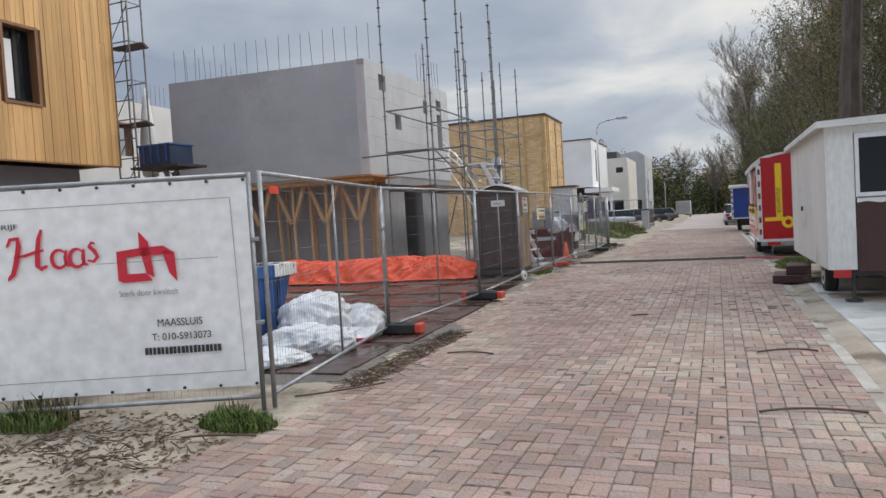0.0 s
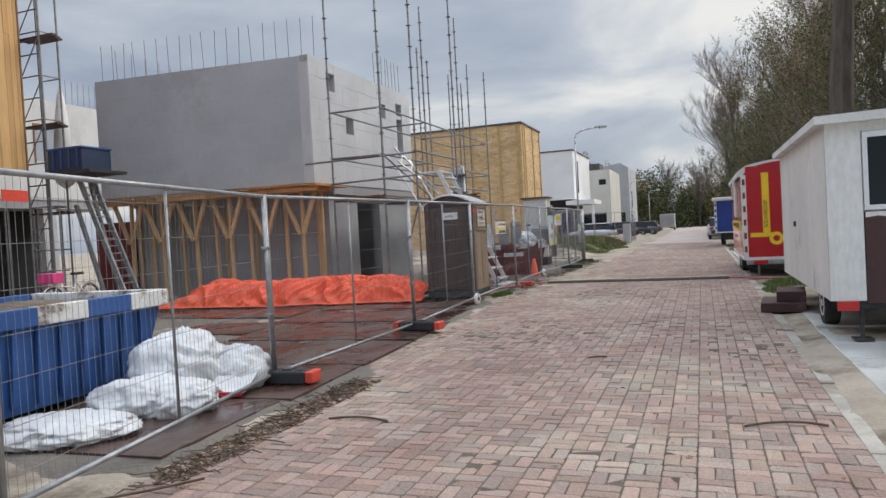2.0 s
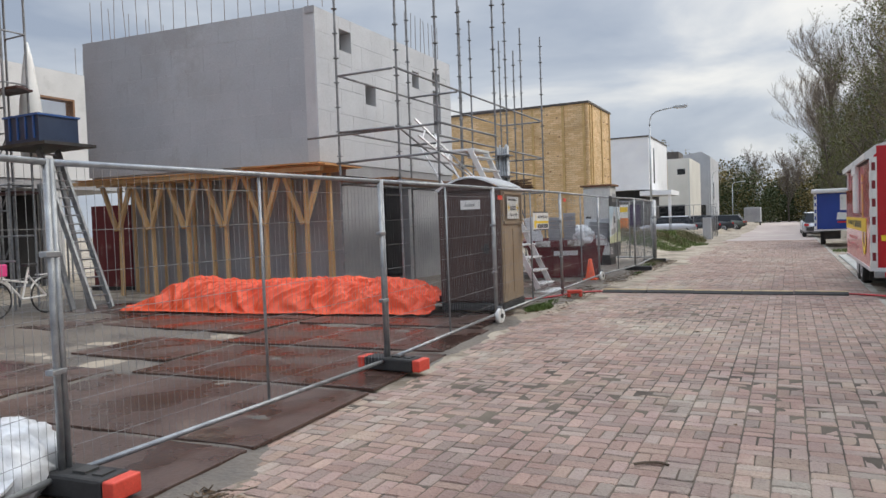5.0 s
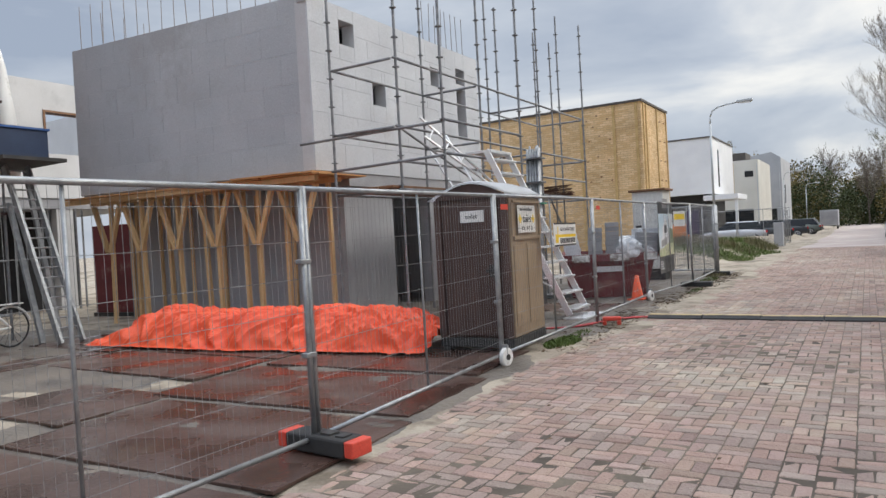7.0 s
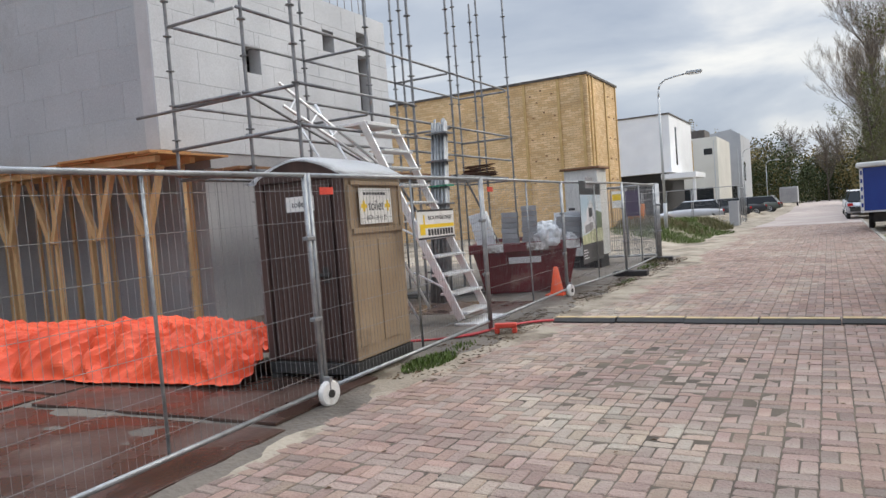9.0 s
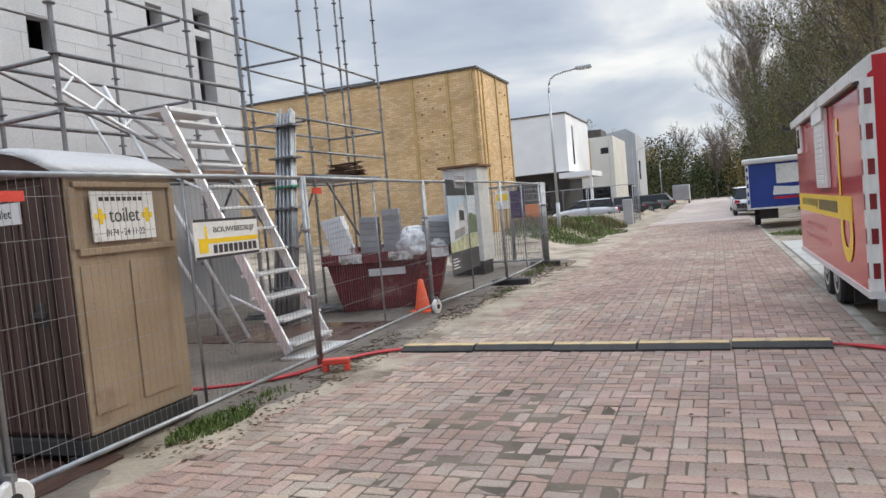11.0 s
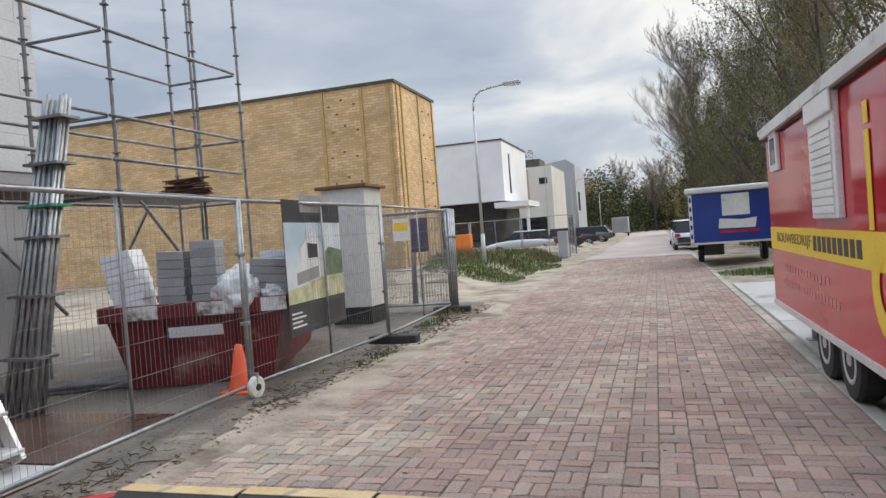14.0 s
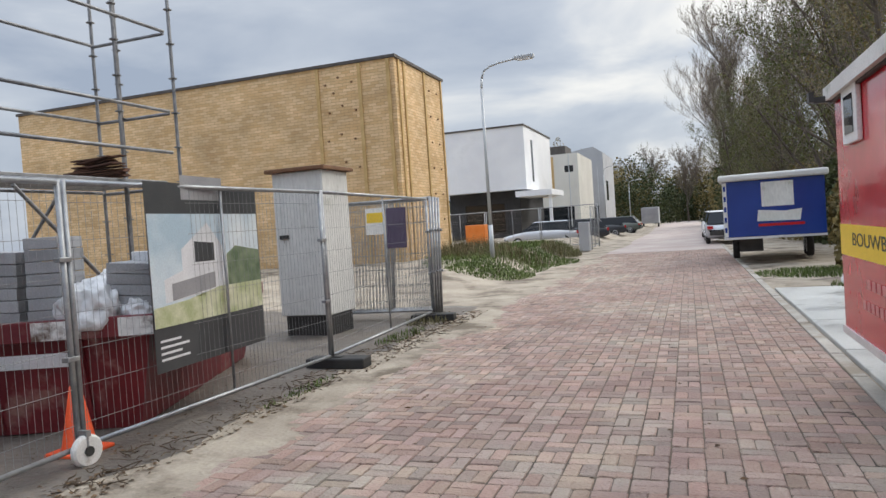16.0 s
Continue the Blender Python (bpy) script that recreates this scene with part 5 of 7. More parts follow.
boxes("rim", [((1.98, 0.021, 0.80), (2.05, 3.4, 0.95))], M["dark_red_paint"], rs, bev=0.01)
boxes("rim", [((-0.05, 0.021, 0.80), (0.02, 3.4, 0.95))], M["dark_red_paint"], rs, bev=0.01)
for x0, x1 in ((0.25, 0.62), (1.05, 1.45), (1.75, 2.03)):
    boxes("rim_patch", [((x0, -0.056, 0.79), (x1, -0.0505, 0.94))], M["rim_white"], rs, "chipped white patch")
for x in (0.62, 1.38):
    one("rib", lambda bm: beam(bm, (x, 0.15, 0.05), (x, -0.01, 0.78), 0.05, 0.07, (1, 0, 0)), M["dark_red_paint"], rs)
one("plate", lambda bm: poly(bm, [(0.7, 0.03, 0.56), (1.3, 0.03, 0.56), (1.3, 0.004, 0.68), (0.7, 0.004, 0.68)]), M["white_foam"], rs, "white printed plate")
boxes("fill", [((0.25, 0.2, 0.5), (1.75, 3.1, 0.86))], M["soil"], rs, "rubble fill")


def stack(label, at, rz, lean, n, size, material, group="rubbish in the skip"):
    t = thing("board_stack", label, "boards", at=at, rz=rz, ry=lean, group=group)
    for k in range(n):
        o = random.uniform(-0.012, 0.012)
        boxes("board", [((-size[0] / 2 + o, -size[1] / 2, k * size[2]), (size[0] / 2 + o, size[1] / 2 + o, k * size[2] + size[2] * 0.95))], material, t, bev=0.006)
    return t


stack("leaning stack of white and grey insulation boards", (-2.35, 21.45, 0.86), 20, -12, 9, (0.34, 0.42, 0.082), M["white_foam"])
stack("stack of grey insulation boards", (-1.95, 21.6, 0.86), 20, 3, 7, (0.30, 0.4, 0.1), M["grey_block"])
stack("tall stack of grey insulation boards", (-1.58, 21.72, 0.86), 20, 0, 8, (0.28, 0.4, 0.1), M["grey_block"])
stack("stack of grey boards with white foil", (-0.95, 22.0, 0.86), 20, 5, 6, (0.45, 0.45, 0.09), M["grey_block"])
stack("stack of white foam boards", (-1.05, 22.45, 0.86), 30, 0, 7, (0.5, 0.5, 0.09), M["white_foam"])
for k, (x, y, sx, sz) in enumerate([(-1.25, 21.75, 0.26, 0.36), (-0.85, 21.95, 0.2, 0.24), (-1.4, 22.3, 0.4, 0.4)]):
    o = bag("crumpled white plastic foil in the skip", (x, y, 0.88), (sx, sx * 0.8, sz), 31 + k * 3.3, k * 40, 0.2)
    o["group"] = "rubbish in the skip"

# traffic cone behind the fence
cn_ = thing("traffic_cone", "orange traffic cone beside the fence wheel", "traffic cone", at=(-0.95, 21.25, 0.01))
boxes("base", [((-0.17, -0.17, 0), (0.17, 0.17, 0.03))], M["cone"], cn_, bev=0.01)
one("cone", lambda bm: lathe(bm, [(0.13, 0.031), (0.12, 0.06), (0.04, 0.5), (0.02, 0.51)], 16), M["cone"], cn_, smooth=True)

# ---- project poster on the fence ----
ps = thing("project_poster", "vinyl poster of a white modern house on the fence", "poster", at=(-0.585, 21.68, 0.5), rz=3)
PX = 0.026


def pp(name, pts, material, lift, parent=ps):
    return one(name, lambda bm: poly(bm, [(PX + 0.0012 * lift, y, z) for y, z in pts]), material, parent)


M["poster_sky"] = mat("printed sky", (0.42, 0.55, 0.64), (0.80, 0.85, 0.87), 1.3, 0.45, bump=0.02)
M["poster_grass"] = mat("printed grass", (0.42, 0.46, 0.24), (0.68, 0.68, 0.50), 6, 0.45, bump=0.02)
M["poster_dark"] = mat("printed charcoal", (0.045, 0.048, 0.052), (0.06, 0.064, 0.068), 3, 0.4, bump=0.02)
M["poster_tree"] = mat("printed trees", (0.10, 0.15, 0.08), (0.22, 0.27, 0.17), 8, 0.45, bump=0)
boxes("sheet", [((PX - 0.003, 0.0, 0.0), (PX, 1.62, 1.54))], M["poster_dark"], ps)
pp("sky", [(0.01, 0.36), (1.61, 0.36), (1.61, 1.28), (0.01, 1.28)], M["poster_sky"], 1)
pp("printed_tree", [(0.78, 0.6), (1.61, 0.6), (1.61, 0.92), (1.2, 0.98), (1.0, 0.88), (0.8, 0.9)], M["poster_tree"], 2)
pp("house", [(0.16, 0.55), (1.05, 0.62), (1.05, 0.92), (0.78, 1.2), (0.40, 0.98), (0.40, 0.80), (0.16, 0.74)], M["white_foam"], 3)
pp("house_window", [(0.58, 0.86), (0.86, 0.86), (0.86, 1.02), (0.58, 1.04)], M["poster_dark"], 4)
pp("house_lower", [(0.25, 0.56), (0.85, 0.62), (0.85, 0.76), (0.25, 0.70)], M["print_grey"], 4)
pp("grass", [(0.01, 0.36), (1.61, 0.36), (1.61, 0.62), (0.9, 0.62), (0.45, 0.55), (0.01, 0.52)], M["poster_grass"], 5)
for k in range(4):
    pp("print_bar", [(0.06, 0.24 - 0.05 * k), (0.32 + 0.1 * (k % 2), 0.24 - 0.05 * k), (0.32 + 0.1 * (k % 2), 0.26 - 0.05 * k), (0.06, 0.26 - 0.05 * k)], M["white_foam"], 2)
pp("print_bar", [(0.45, 1.40), (1.05, 1.40), (1.05, 1.61), (0.45, 1.61)], M["print_grey"], 2)

# ---- white cabinet ----
wc_ = thing("site_cabinet", "tall white metal cabinet on blocks by the fence", "cabinet", at=(-2.46, 26.42, 0.0), rz=0)
boxes("plinth", [((0.05, 0.05, 0.0), (0.82, 0.75, 0.33))], M["black_rubber"], wc_, bev=0.01)
boxes("body", [((0.0, 0.0, 0.331), (0.86, 0.8, 2.5))], M["wagon_white"], wc_, bev=0.015)
for k in range(7):
    boxes("panel_rib", [((0.06 + k * 0.11, -0.008, 0.4), (0.13 + k * 0.11, -0.001, 2.44))], M["wagon_white"], wc_, bev=0.003)
boxes("roof", [((-0.08, -0.08, 2.501), (0.94, 0.88, 2.56))], M["clad_edge"], wc_, bev=0.01)
boxes("lock", [((0.08, -0.03, 1.5), (0.24, -0.009, 1.56))], M["chassis"], wc_)
# fence panels in store
for k in range(4):
    spare = fence_panel((-2.15 - 0.03 * k, 27.85 + 0.1 * k, 0.03), (-0.55, 28.0 + 0.12 * k, 0.03), "spare fence panel stacked upright at the fence end", lean=-5 - k, wire=0.005)
    if k == 0:
        nt = boxes("notice", [((0.45, -0.02, 1.45), (0.78, -0.016, 1.9))], M["white_plastic"], spare, "white notice sheet")
        boxes("stripe", [((0.47, -0.0225, 1.65), (0.76, -0.0205, 1.82))], M["print_yellow"], nt)
        boxes("notice", [((0.82, -0.02, 1.2), (1.17, -0.016, 1.88))], mat("purple print", (0.05, 0.03, 0.075), (0.07, 0.045, 0.10), 3, 0.5), spare, "dark purple notice sheet")

# ---- cable ramp across the road ----
for k in range(5):
    x0 = 0.04 + k * 0.855
    rp = thing("cable_ramp", "black rubber cable ramp with yellow lid", "cable ramp", at=(x0, 18.44 + 0.03 * math.sin(k * 1.9), 0.003), rz=random.uniform(-1.2, 1.2), group="cable ramps across the road")
    bm = B()
    prof = [(-0.13, 0), (0.13, 0), (0.13, 0.012), (0.065, 0.055), (-0.065, 0.055), (-0.13, 0.018)]
    e0 = [bm.verts.new((0.004, y, z)) for y, z in prof]
    e1 = [bm.verts.new((0.848, y, z)) for y, z in prof]
    bm.faces.new(e0)
    bm.faces.new(e1[::-1])
    for i in range(6):
        bm.faces.new((e0[i], e1[i], e1[(i + 1) % 6], e0[(i + 1) % 6]))
    part("body", bm, M["black_rubber"], rp)
    boxes("lid", [((0.012, -0.055, 0.056), (0.84, 0.06, 0.064))], M["ramp_yellow"], rp, "worn yellow lid", bev=0.003)
    boxes("screw", [((0.2, -0.11, 0.022), (0.23, -0.085, 0.034)), ((0.62, -0.11, 0.022), (0.65, -0.085, 0.034))], M["chassis"], rp)


def cable(label, pts, r, material, name="cable"):
    cu = bpy.data.curves.new(name, "CURVE")
    cu.dimensions, cu.bevel_depth, cu.bevel_resolution = "3D", r, 2
    sp = cu.splines.new("NURBS")
    sp.points.add(len(pts) - 1)
    for p, q in zip(sp.points, pts):
        p.co = (*q, 1)
    sp.use_endpoint_u, sp.order_u = True, 3
    cu.materials.append(material)
    return tagged(new(name, cu), label, name)


for k in range(3):
    d = 0.05 * k
    cable("red power cable on the ground", [(0.1, 18.42 + d * .4, 0.02), (-0.15, 18.3 + d, 0.03), (-0.5, 17.7 + d, 0.035), (-0.62 - d, 17.0, 0.035), (-1.4, 16.6 - d, 0.035), (-2.6, 16.2 + d, 0.035)], 0.012, M["hose_red"])
    cable("red power cable on the ground", [(4.3, 18.46 + d * .4, 0.02), (4.6, 18.4 - d, 0.025), (5.0, 18.0 - d, 0.025), (5.6, 17.8 + d, 0.02), (6.4, 17.4, 0.02)], 0.012, M["hose_red"])


# ---- wagons on the right-hand side ----
def wheel_set(parent, x, y, r, w=0.18, side=-1):
    t = one("wheel", lambda bm: lathe(bm, [(r * 0.55, -w / 2), (r * 0.93, -w / 2), (r, -w * 0.3), (r, w * 0.3), (r * 0.93, w / 2), (r * 0.55, w / 2)], 28, axis="x"), M["tyre"], parent)
    t.location = (x, y, r)
    one("rim", lambda bm: lathe(bm, [(r * 0.02, -w * 0.56), (r * 0.15, -w * 0.55), (r * 0.18, -w * 0.46), (r * 0.44, -w * 0.44), (r * 0.50, -w * 0.53), (r * 0.60, -w * 0.53), (r * 0.60, w * 0.53), (r * 0.50, w * 0.53), (r * 0.44, w * 0.44), (r * 0.18, w * 0.46), (r * 0.15, w * 0.55), (r * 0.02, w * 0.56)], 24, axis="x"), M["rim"], t, smooth=True)
    return t


def arched_roof(bm, x0, x1, y0, y1, z0, rise, over=0.06, t=0.05, n=14, over_y=0.06):
    """A roof that rounds down at both long edges."""
    ring = []
    for k in range(n + 1):
        f = k / n
        x = x0 - over + (x1 - x0 + 2 * over) * f
        h = rise * min(1.0, math.sin(math.pi * min(max(f, 0.0), 1.0)) ** 0.45)
        ring.append((x, z0 + h))
    ring = [(ring[0][0], z0 - t)] + ring + [(ring[-1][0], z0 - t)]
    e0 = [bm.verts.new((x, y0 - over_y, z)) for x, z in ring]
    e1 = [bm.verts.new((x, y1 + over_y, z)) for x, z in ring]
    bm.faces.new(e0)
    bm.faces.new(e1[::-1])
    for i in range(len(ring)):
        j = (i + 1) % len(ring)
        bm.faces.new((e0[i], e1[i], e1[j], e0[j]))


M["mark_red"] = mat("dark red mark", (0.16, 0.008, 0.012), (0.2, 0.012, 0.016), 3, 0.4, bump=0)
# red site wagon
rw = thing("red_site_wagon", "glossy red site wagon with yellow stripe and white roof", "site wagon", at=(4.65, 18.5, 0.0))
WL, WW, WB, WT = 5.4, 2.3, 0.47, 2.42
boxes("body", [((0.03, 0.03, WB), (WW - 0.03, WL - 0.03, WT))], M["wagon_red_end"], rw)
boxes("side_panel", [((0.0, 0.10, WB), (0.029, WL - 0.05, WT - 0.04))], M["wagon_red"], rw, "glossy red side panel")
boxes("side_panel", [((WW - 0.029, 0.10, WB), (WW, WL - 0.05, WT - 0.04))], M["wagon_red"], rw)
boxes("end_panel", [((0.10, 0.0, WB), (WW - 0.10, 0.029, WT + 0.14))], M["wagon_red_end"], rw, "red end panel")
boxes("end_panel", [((0.10, WL - 0.029, WB), (WW - 0.10, WL, WT + 0.14))], M["wagon_red_end"], rw)
one("roof", lambda bm: arched_roof(bm, 0, WW, 0.05, WL, WT + 0.03, 0.26, 0.075, 0.11, over_y=0.0), M["wagon_roof"], rw, "weathered white rounded roof", smooth=False)
one("end_arch", lambda bm: arched_roof(bm, 0.06, WW - 0.06, -0.002, 0.049, WT - 0.02, 0.26, 0.0, 0.08, over_y=0.0), M["wagon_red_end"], rw, "red arched top of the end wall")
one("roof_edge", lambda bm: arched_roof(bm, 0.0, WW, 0.012, 0.0495, WT + 0.025, 0.26, 0.07, 0.10, over_y=0.0), M["wagon_roof"], rw, "thin white roof edge")
boxes("gutter", [((-0.035, 0.0, WT - 0.10), (-0.005, WL, WT - 0.072))], M["chassis"], rw)
for x0 in (0.0, WW - 0.099):
    boxes("corner_strip", [((x0 - 0.004, -0.004, WB), (x0 + 0.103, 0.099, WT - 0.05))], M["wagon_white"], rw, "white corner strip")
    for k in range(6):
        z = WB + 0.12 + k * 0.31
        boxes("red_mark", [((x0 - 0.007, 0.025, z), (x0 - 0.0045, 0.08, z + 0.14))], M["mark_red"], rw)
        boxes("red_mark", [((x0 + 0.025, -0.007, z), (x0 + 0.08, -0.0045, z + 0.14))], M["mark_red"], rw)
boxes("sill_rail", [((-0.012, 0.0, WB - 0.06), (WW + 0.012, WL, WB - 0.001))], M["alu"], rw)
sh = boxes("window_shutter", [((-0.05, 1.95, 0.93), (-0.003, 2.8, 1.85))], M["shutter"], rw, "closed white roller shutter", bev=0.008)
sh.location = (0, 0, 0.48)
for k in range(11):
    boxes("slat", [((-0.062, 2.03, 0.97 + k * 0.062), (-0.051, 2.72, 0.97 + k * 0.062 + 0.052))], M["shutter"], sh, bev=0.006)
boxes("shutter_box", [((-0.075, 1.94, 1.70), (-0.051, 2.81, 1.88))], M["shutter"], sh, bev=0.01)
sw = boxes("window_frame", [((-0.04, 4.42, 1.93), (-0.003, 4.90, 2.36))], M["shutter"], rw, "small white framed window", bev=0.006)
boxes("pane", [((-0.046, 4.52, 2.0), (-0.041, 4.80, 2.28))], M["pane"], sw)
boxes("stripe", [((-0.006, 0.7, 1.07), (-0.001, WL - 0.05, 1.32))], M["print_yellow"], rw, "yellow stripe")
bm = B()
box(bm, (-0.0095, 1.28, 1.33), (-0.0065, 1.38, 1.96))
box(bm, (-0.0095, 1.28, 2.0), (-0.0065, 1.38, 2.14))
prev = None
for k in range(25):
    a = 2 * math.pi * k / 24
    o = (-0.0085, 1.05 + 0.36 * math.cos(a), 0.98 + 0.34 * math.sin(a))
    i = (-0.0085, 1.05 + 0.20 * math.cos(a), 0.98 + 0.19 * math.sin(a))
    cur = (bm.verts.new(o), bm.verts.new(i))
    if prev:
        bm.faces.new((prev[0], cur[0], cur[1], prev[1]))
    prev = cur
part("emblem", bm, M["print_yellow"], rw, "yellow rounded emblem")
text_part("lettering", "BOUWBEDRIJF", 0.13, M["print_black"], rw, Matrix.Translation((-0.008, 4.9, 1.13)) @ pose(0, 0, 0, 90, 0, -90), width=1.75)
for k in range(9):
    boxes("name_block", [((-0.008, 2.95 - k * 0.17, 1.13), (-0.0065, 2.95 - k * 0.17 + 0.125, 1.26))], M["print_black"], rw)
M["pale_red"] = mat("pale red print", (0.55, 0.16, 0.17), (0.60, 0.20, 0.20), 3, 0.3, bump=0)
boxes("print_block", [((-0.004, 2.6 + k * 0.14, 0.86), (-0.001, 2.6 + k * 0.14 + 0.10, 0.93)) for k in range(14)] + [((-0.004, 2.3 + k * 0.12, 0.70), (-0.001, 2.3 + k * 0.12 + 0.085, 0.77)) for k in range(20)], M["pale_red"], rw, "pale small print")
# end: vertical yellow band with bars, plate and lamps
boxes("end_stripe", [((0.43, -0.005, 1.03), (0.58, -0.001, 2.4))], M["print_yellow"], rw)
text_part("lettering", "BOUWBEDRIJF", 0.11, M["print_black"], rw, Matrix.Translation((0.56, -0.007, 1.15)) @ pose(0, 0, 0, 90, -90, 0), width=0.62)
boxes("end_bar", [((0.16, -0.006, 0.93), (0.62, -0.001, 1.028))], M["print_yellow"], rw)
bm = B()
prev = None
for k in range(21):
    a = 2 * math.pi * k / 20
    cur = (bm.verts.new((0.70 + 0.15 * math.cos(a), -0.0065, 0.89 + 0.15 * math.sin(a))), bm.verts.new((0.70 + 0.07 * math.cos(a), -0.0065, 0.89 + 0.07 * math.sin(a))))
    if prev:
        bm.faces.new((prev[0], cur[0], cur[1], prev[1]))
    prev = cur
part("end_ring", bm, M["print_yellow"], rw, "yellow ring emblem")
boxes("bumper", [((0.05, -0.05, WB - 0.17), (WW - 0.05, 0.05, WB - 0.061))], M["galv"], rw, bev=0.01)
for x in (0.2, WW - 0.5):
    boxes("tail_lamp", [((x, -0.075, WB - 0.16), (x + 0.3, -0.051, WB - 0.07))], M["tail_red"], rw, "red tail lamp", bev=0.008)
boxes("number_plate", [((0.95, -0.06, WB - 0.15), (1.4, -0.051, WB - 0.07))], M["print_yellow"], rw)
for y in (2.35, 3.15):
    wheel_set(rw, 0.14, y, 0.32)
    wheel_set(rw, WW - 0.26, y, 0.31, side=1)
boxes("mud_flap", [((0.13, 1.72, 0.10), (0.42, 1.76, 0.42))], M["black_rubber"], rw)
boxes("chassis", [((0.5, 0.2, 0.28), (0.6, WL + 0.3, 0.40)), ((WW - 0.6, 0.2, 0.28), (WW - 0.5, WL + 0.3, 0.40)), ((0.3, 2.25, 0.28), (WW - 0.3, 2.45, 0.36)), ((0.3, 3.05, 0.28), (WW - 0.3, 3.25, 0.36))], M["chassis"], rw)
one("drawbar", lambda bm: (beam(bm, (0.55, WL + 0.3, 0.34), (WW / 2, WL + 1.5, 0.36), 0.08, 0.1), beam(bm, (WW - 0.55, WL + 0.3, 0.34), (WW / 2, WL + 1.5, 0.36), 0.08, 0.1)), M["galv"], rw)
for y in (0.5, WL - 0.25):
    one("jack", lambda bm: (tube(bm, (0.35, y, 0.02), (0.35, y, 0.42), 0.03, 8), box(bm, (0.27, y - 0.08, 0.0), (0.43, y + 0.08, 0.019))), M["galv"], rw)
boxes("hook_lamp", [((-0.16, WL - 0.1, 2.33), (-0.001, WL - 0.04, 2.38)), ((-0.2, WL - 0.12, 2.34), (-0.161, WL - 0.02, 2.42))], M["chassis"], rw)

# white site wagon
ww = thing("white_site_wagon", "dirty white site wagon with dark window and peeling board", "site wagon", at=(5.12, 10.0, -0.05))
VL, VW, VB, VT = 4.75, 2.25, 0.45, 2.5
boxes("body", [((0.03, 0.03, VB), (VW - 0.03, VL - 0.03, VT))], M["wagon_white"], ww)
for a, b in ((0.0, 1.15), (1.16, 2.95), (2.96, VL)):
    boxes("side_panel", [((0.0, a + 0.004, VB), (0.029, b - 0.004, VT - 0.02))], M["wagon_white"], ww, bev=0.004)
boxes("corner_panel", [((0.0, 0.0, VB), (0.36, 0.029, VT - 0.02))], M["wagon_white"], ww)
boxes("corner_panel", [((VW - 0.1, 0.0, VB), (VW, 0.029, VT - 0.02))], M["wagon_white"], ww)
boxes("top_panel", [((0.361, 0.004, 2.36), (VW - 0.101, 0.029, VT - 0.02))], M["wagon_white"], ww)
boxes("lower_board", [((0.37, -0.006, 0.42), (VW - 0.11, 0.029, 1.46))], M["peeling_brown"], ww, "peeling dark brown board", bev=0.004)
bm = B()
poly(bm, [(0.38, -0.0085, 1.455), (1.9, -0.0085, 1.455), (1.85, -0.0085, 1.43), (1.3, -0.0085, 1.425), (1.12, -0.0085, 1.39), (0.98, -0.0085, 1.40), (0.9, -0.0085, 1.37), (0.78, -0.0085, 1.395), (0.66, -0.0085, 1.38), (0.5, -0.0085, 1.41), (0.38, -0.0085, 1.39)])
part("peeled_patch", bm, M["wagon_white"], ww, "flaking white paint")
wf = boxes("window_frame", [((0.37, -0.025, 1.475), (VW - 0.12, 0.015, 1.53)), ((0.37, -0.025, 2.29), (VW - 0.12, 0.015, 2.355)), ((0.37, -0.025, 1.531), (0.42, 0.015, 2.289)), ((0.93, -0.025, 1.531), (0.97, 0.015, 2.289)), ((1.5, -0.025, 1.531), (1.54, 0.015, 2.289)), ((VW - 0.17, -0.025, 1.531), (VW - 0.12, 0.015, 2.289))], M["alu"], ww, "aluminium window frame")
for a, b in ((0.42, 0.93), (0.97, 1.5), (1.54, VW - 0.17)):
    boxes("pane", [((a, 0.0, 1.531), (b, 0.008, 2.289))], M["pane"], wf)
bm = B()
prof = [(-0.11, 2.47), (-0.11, 2.56), (VW / 2, 2.585), (VW + 0.11, 2.58), (VW + 0.11, 2.47)]
e0 = [bm.verts.new((x, -0.12, z)) for x, z in prof]
e1 = [bm.verts.new((x, VL + 0.1, z)) for x, z in prof]
bm.faces.new(e0)
bm.faces.new(e1[::-1])
for i in range(5):
    bm.faces.new((e0[i], e1[i], e1[(i + 1) % 5], e0[(i + 1) % 5]))
part("roof", bm, M["wagon_roof"], ww, "mossy white roof")
boxes("chassis", [((0.1, 0.05, 0.36), (VW - 0.1, 0.15, 0.449)), ((0.4, 0.151, 0.32), (0.5, VL, 0.449)), ((VW - 0.5, 0.151, 0.32), (VW - 0.4, VL, 0.449))], M["chassis"], ww)
boxes("tail_lamp", [((0.06, -0.03, 0.34), (0.28, -0.001, 0.45))], M["tail_red"], ww, "red tail lamp")
wheel_set(ww, 0.18, 1.3, 0.29)
wheel_set(ww, VW - 0.2, 1.3, 0.29, side=1)
one("jack", lambda bm: (tube(bm, (0.32, 0.08, 0.02), (0.32, 0.08, 0.44), 0.022, 8), box(bm, (0.22, -0.02, 0.0), (0.42, 0.18, 0.02))), M["chassis"], ww)
boxes("door_handle", [((-0.03, 2.86, 1.28), (-0.002, 2.92, 1.36))], M["chassis"], ww)
stp = thing("wooden_step", "stack of dark wooden steps beside the wagon", "step", at=(4.55, 12.5, -0.04), rz=-6)
boxes("tread", [((0.0, 0.0, 0.0), (0.62, 0.95, 0.14))], M["peeling_brown"], stp, bev=0.01)
boxes("tread", [((0.22, 0.12, 0.141), (0.62, 0.9, 0.30))], M["peeling_brown"], stp, bev=0.01)

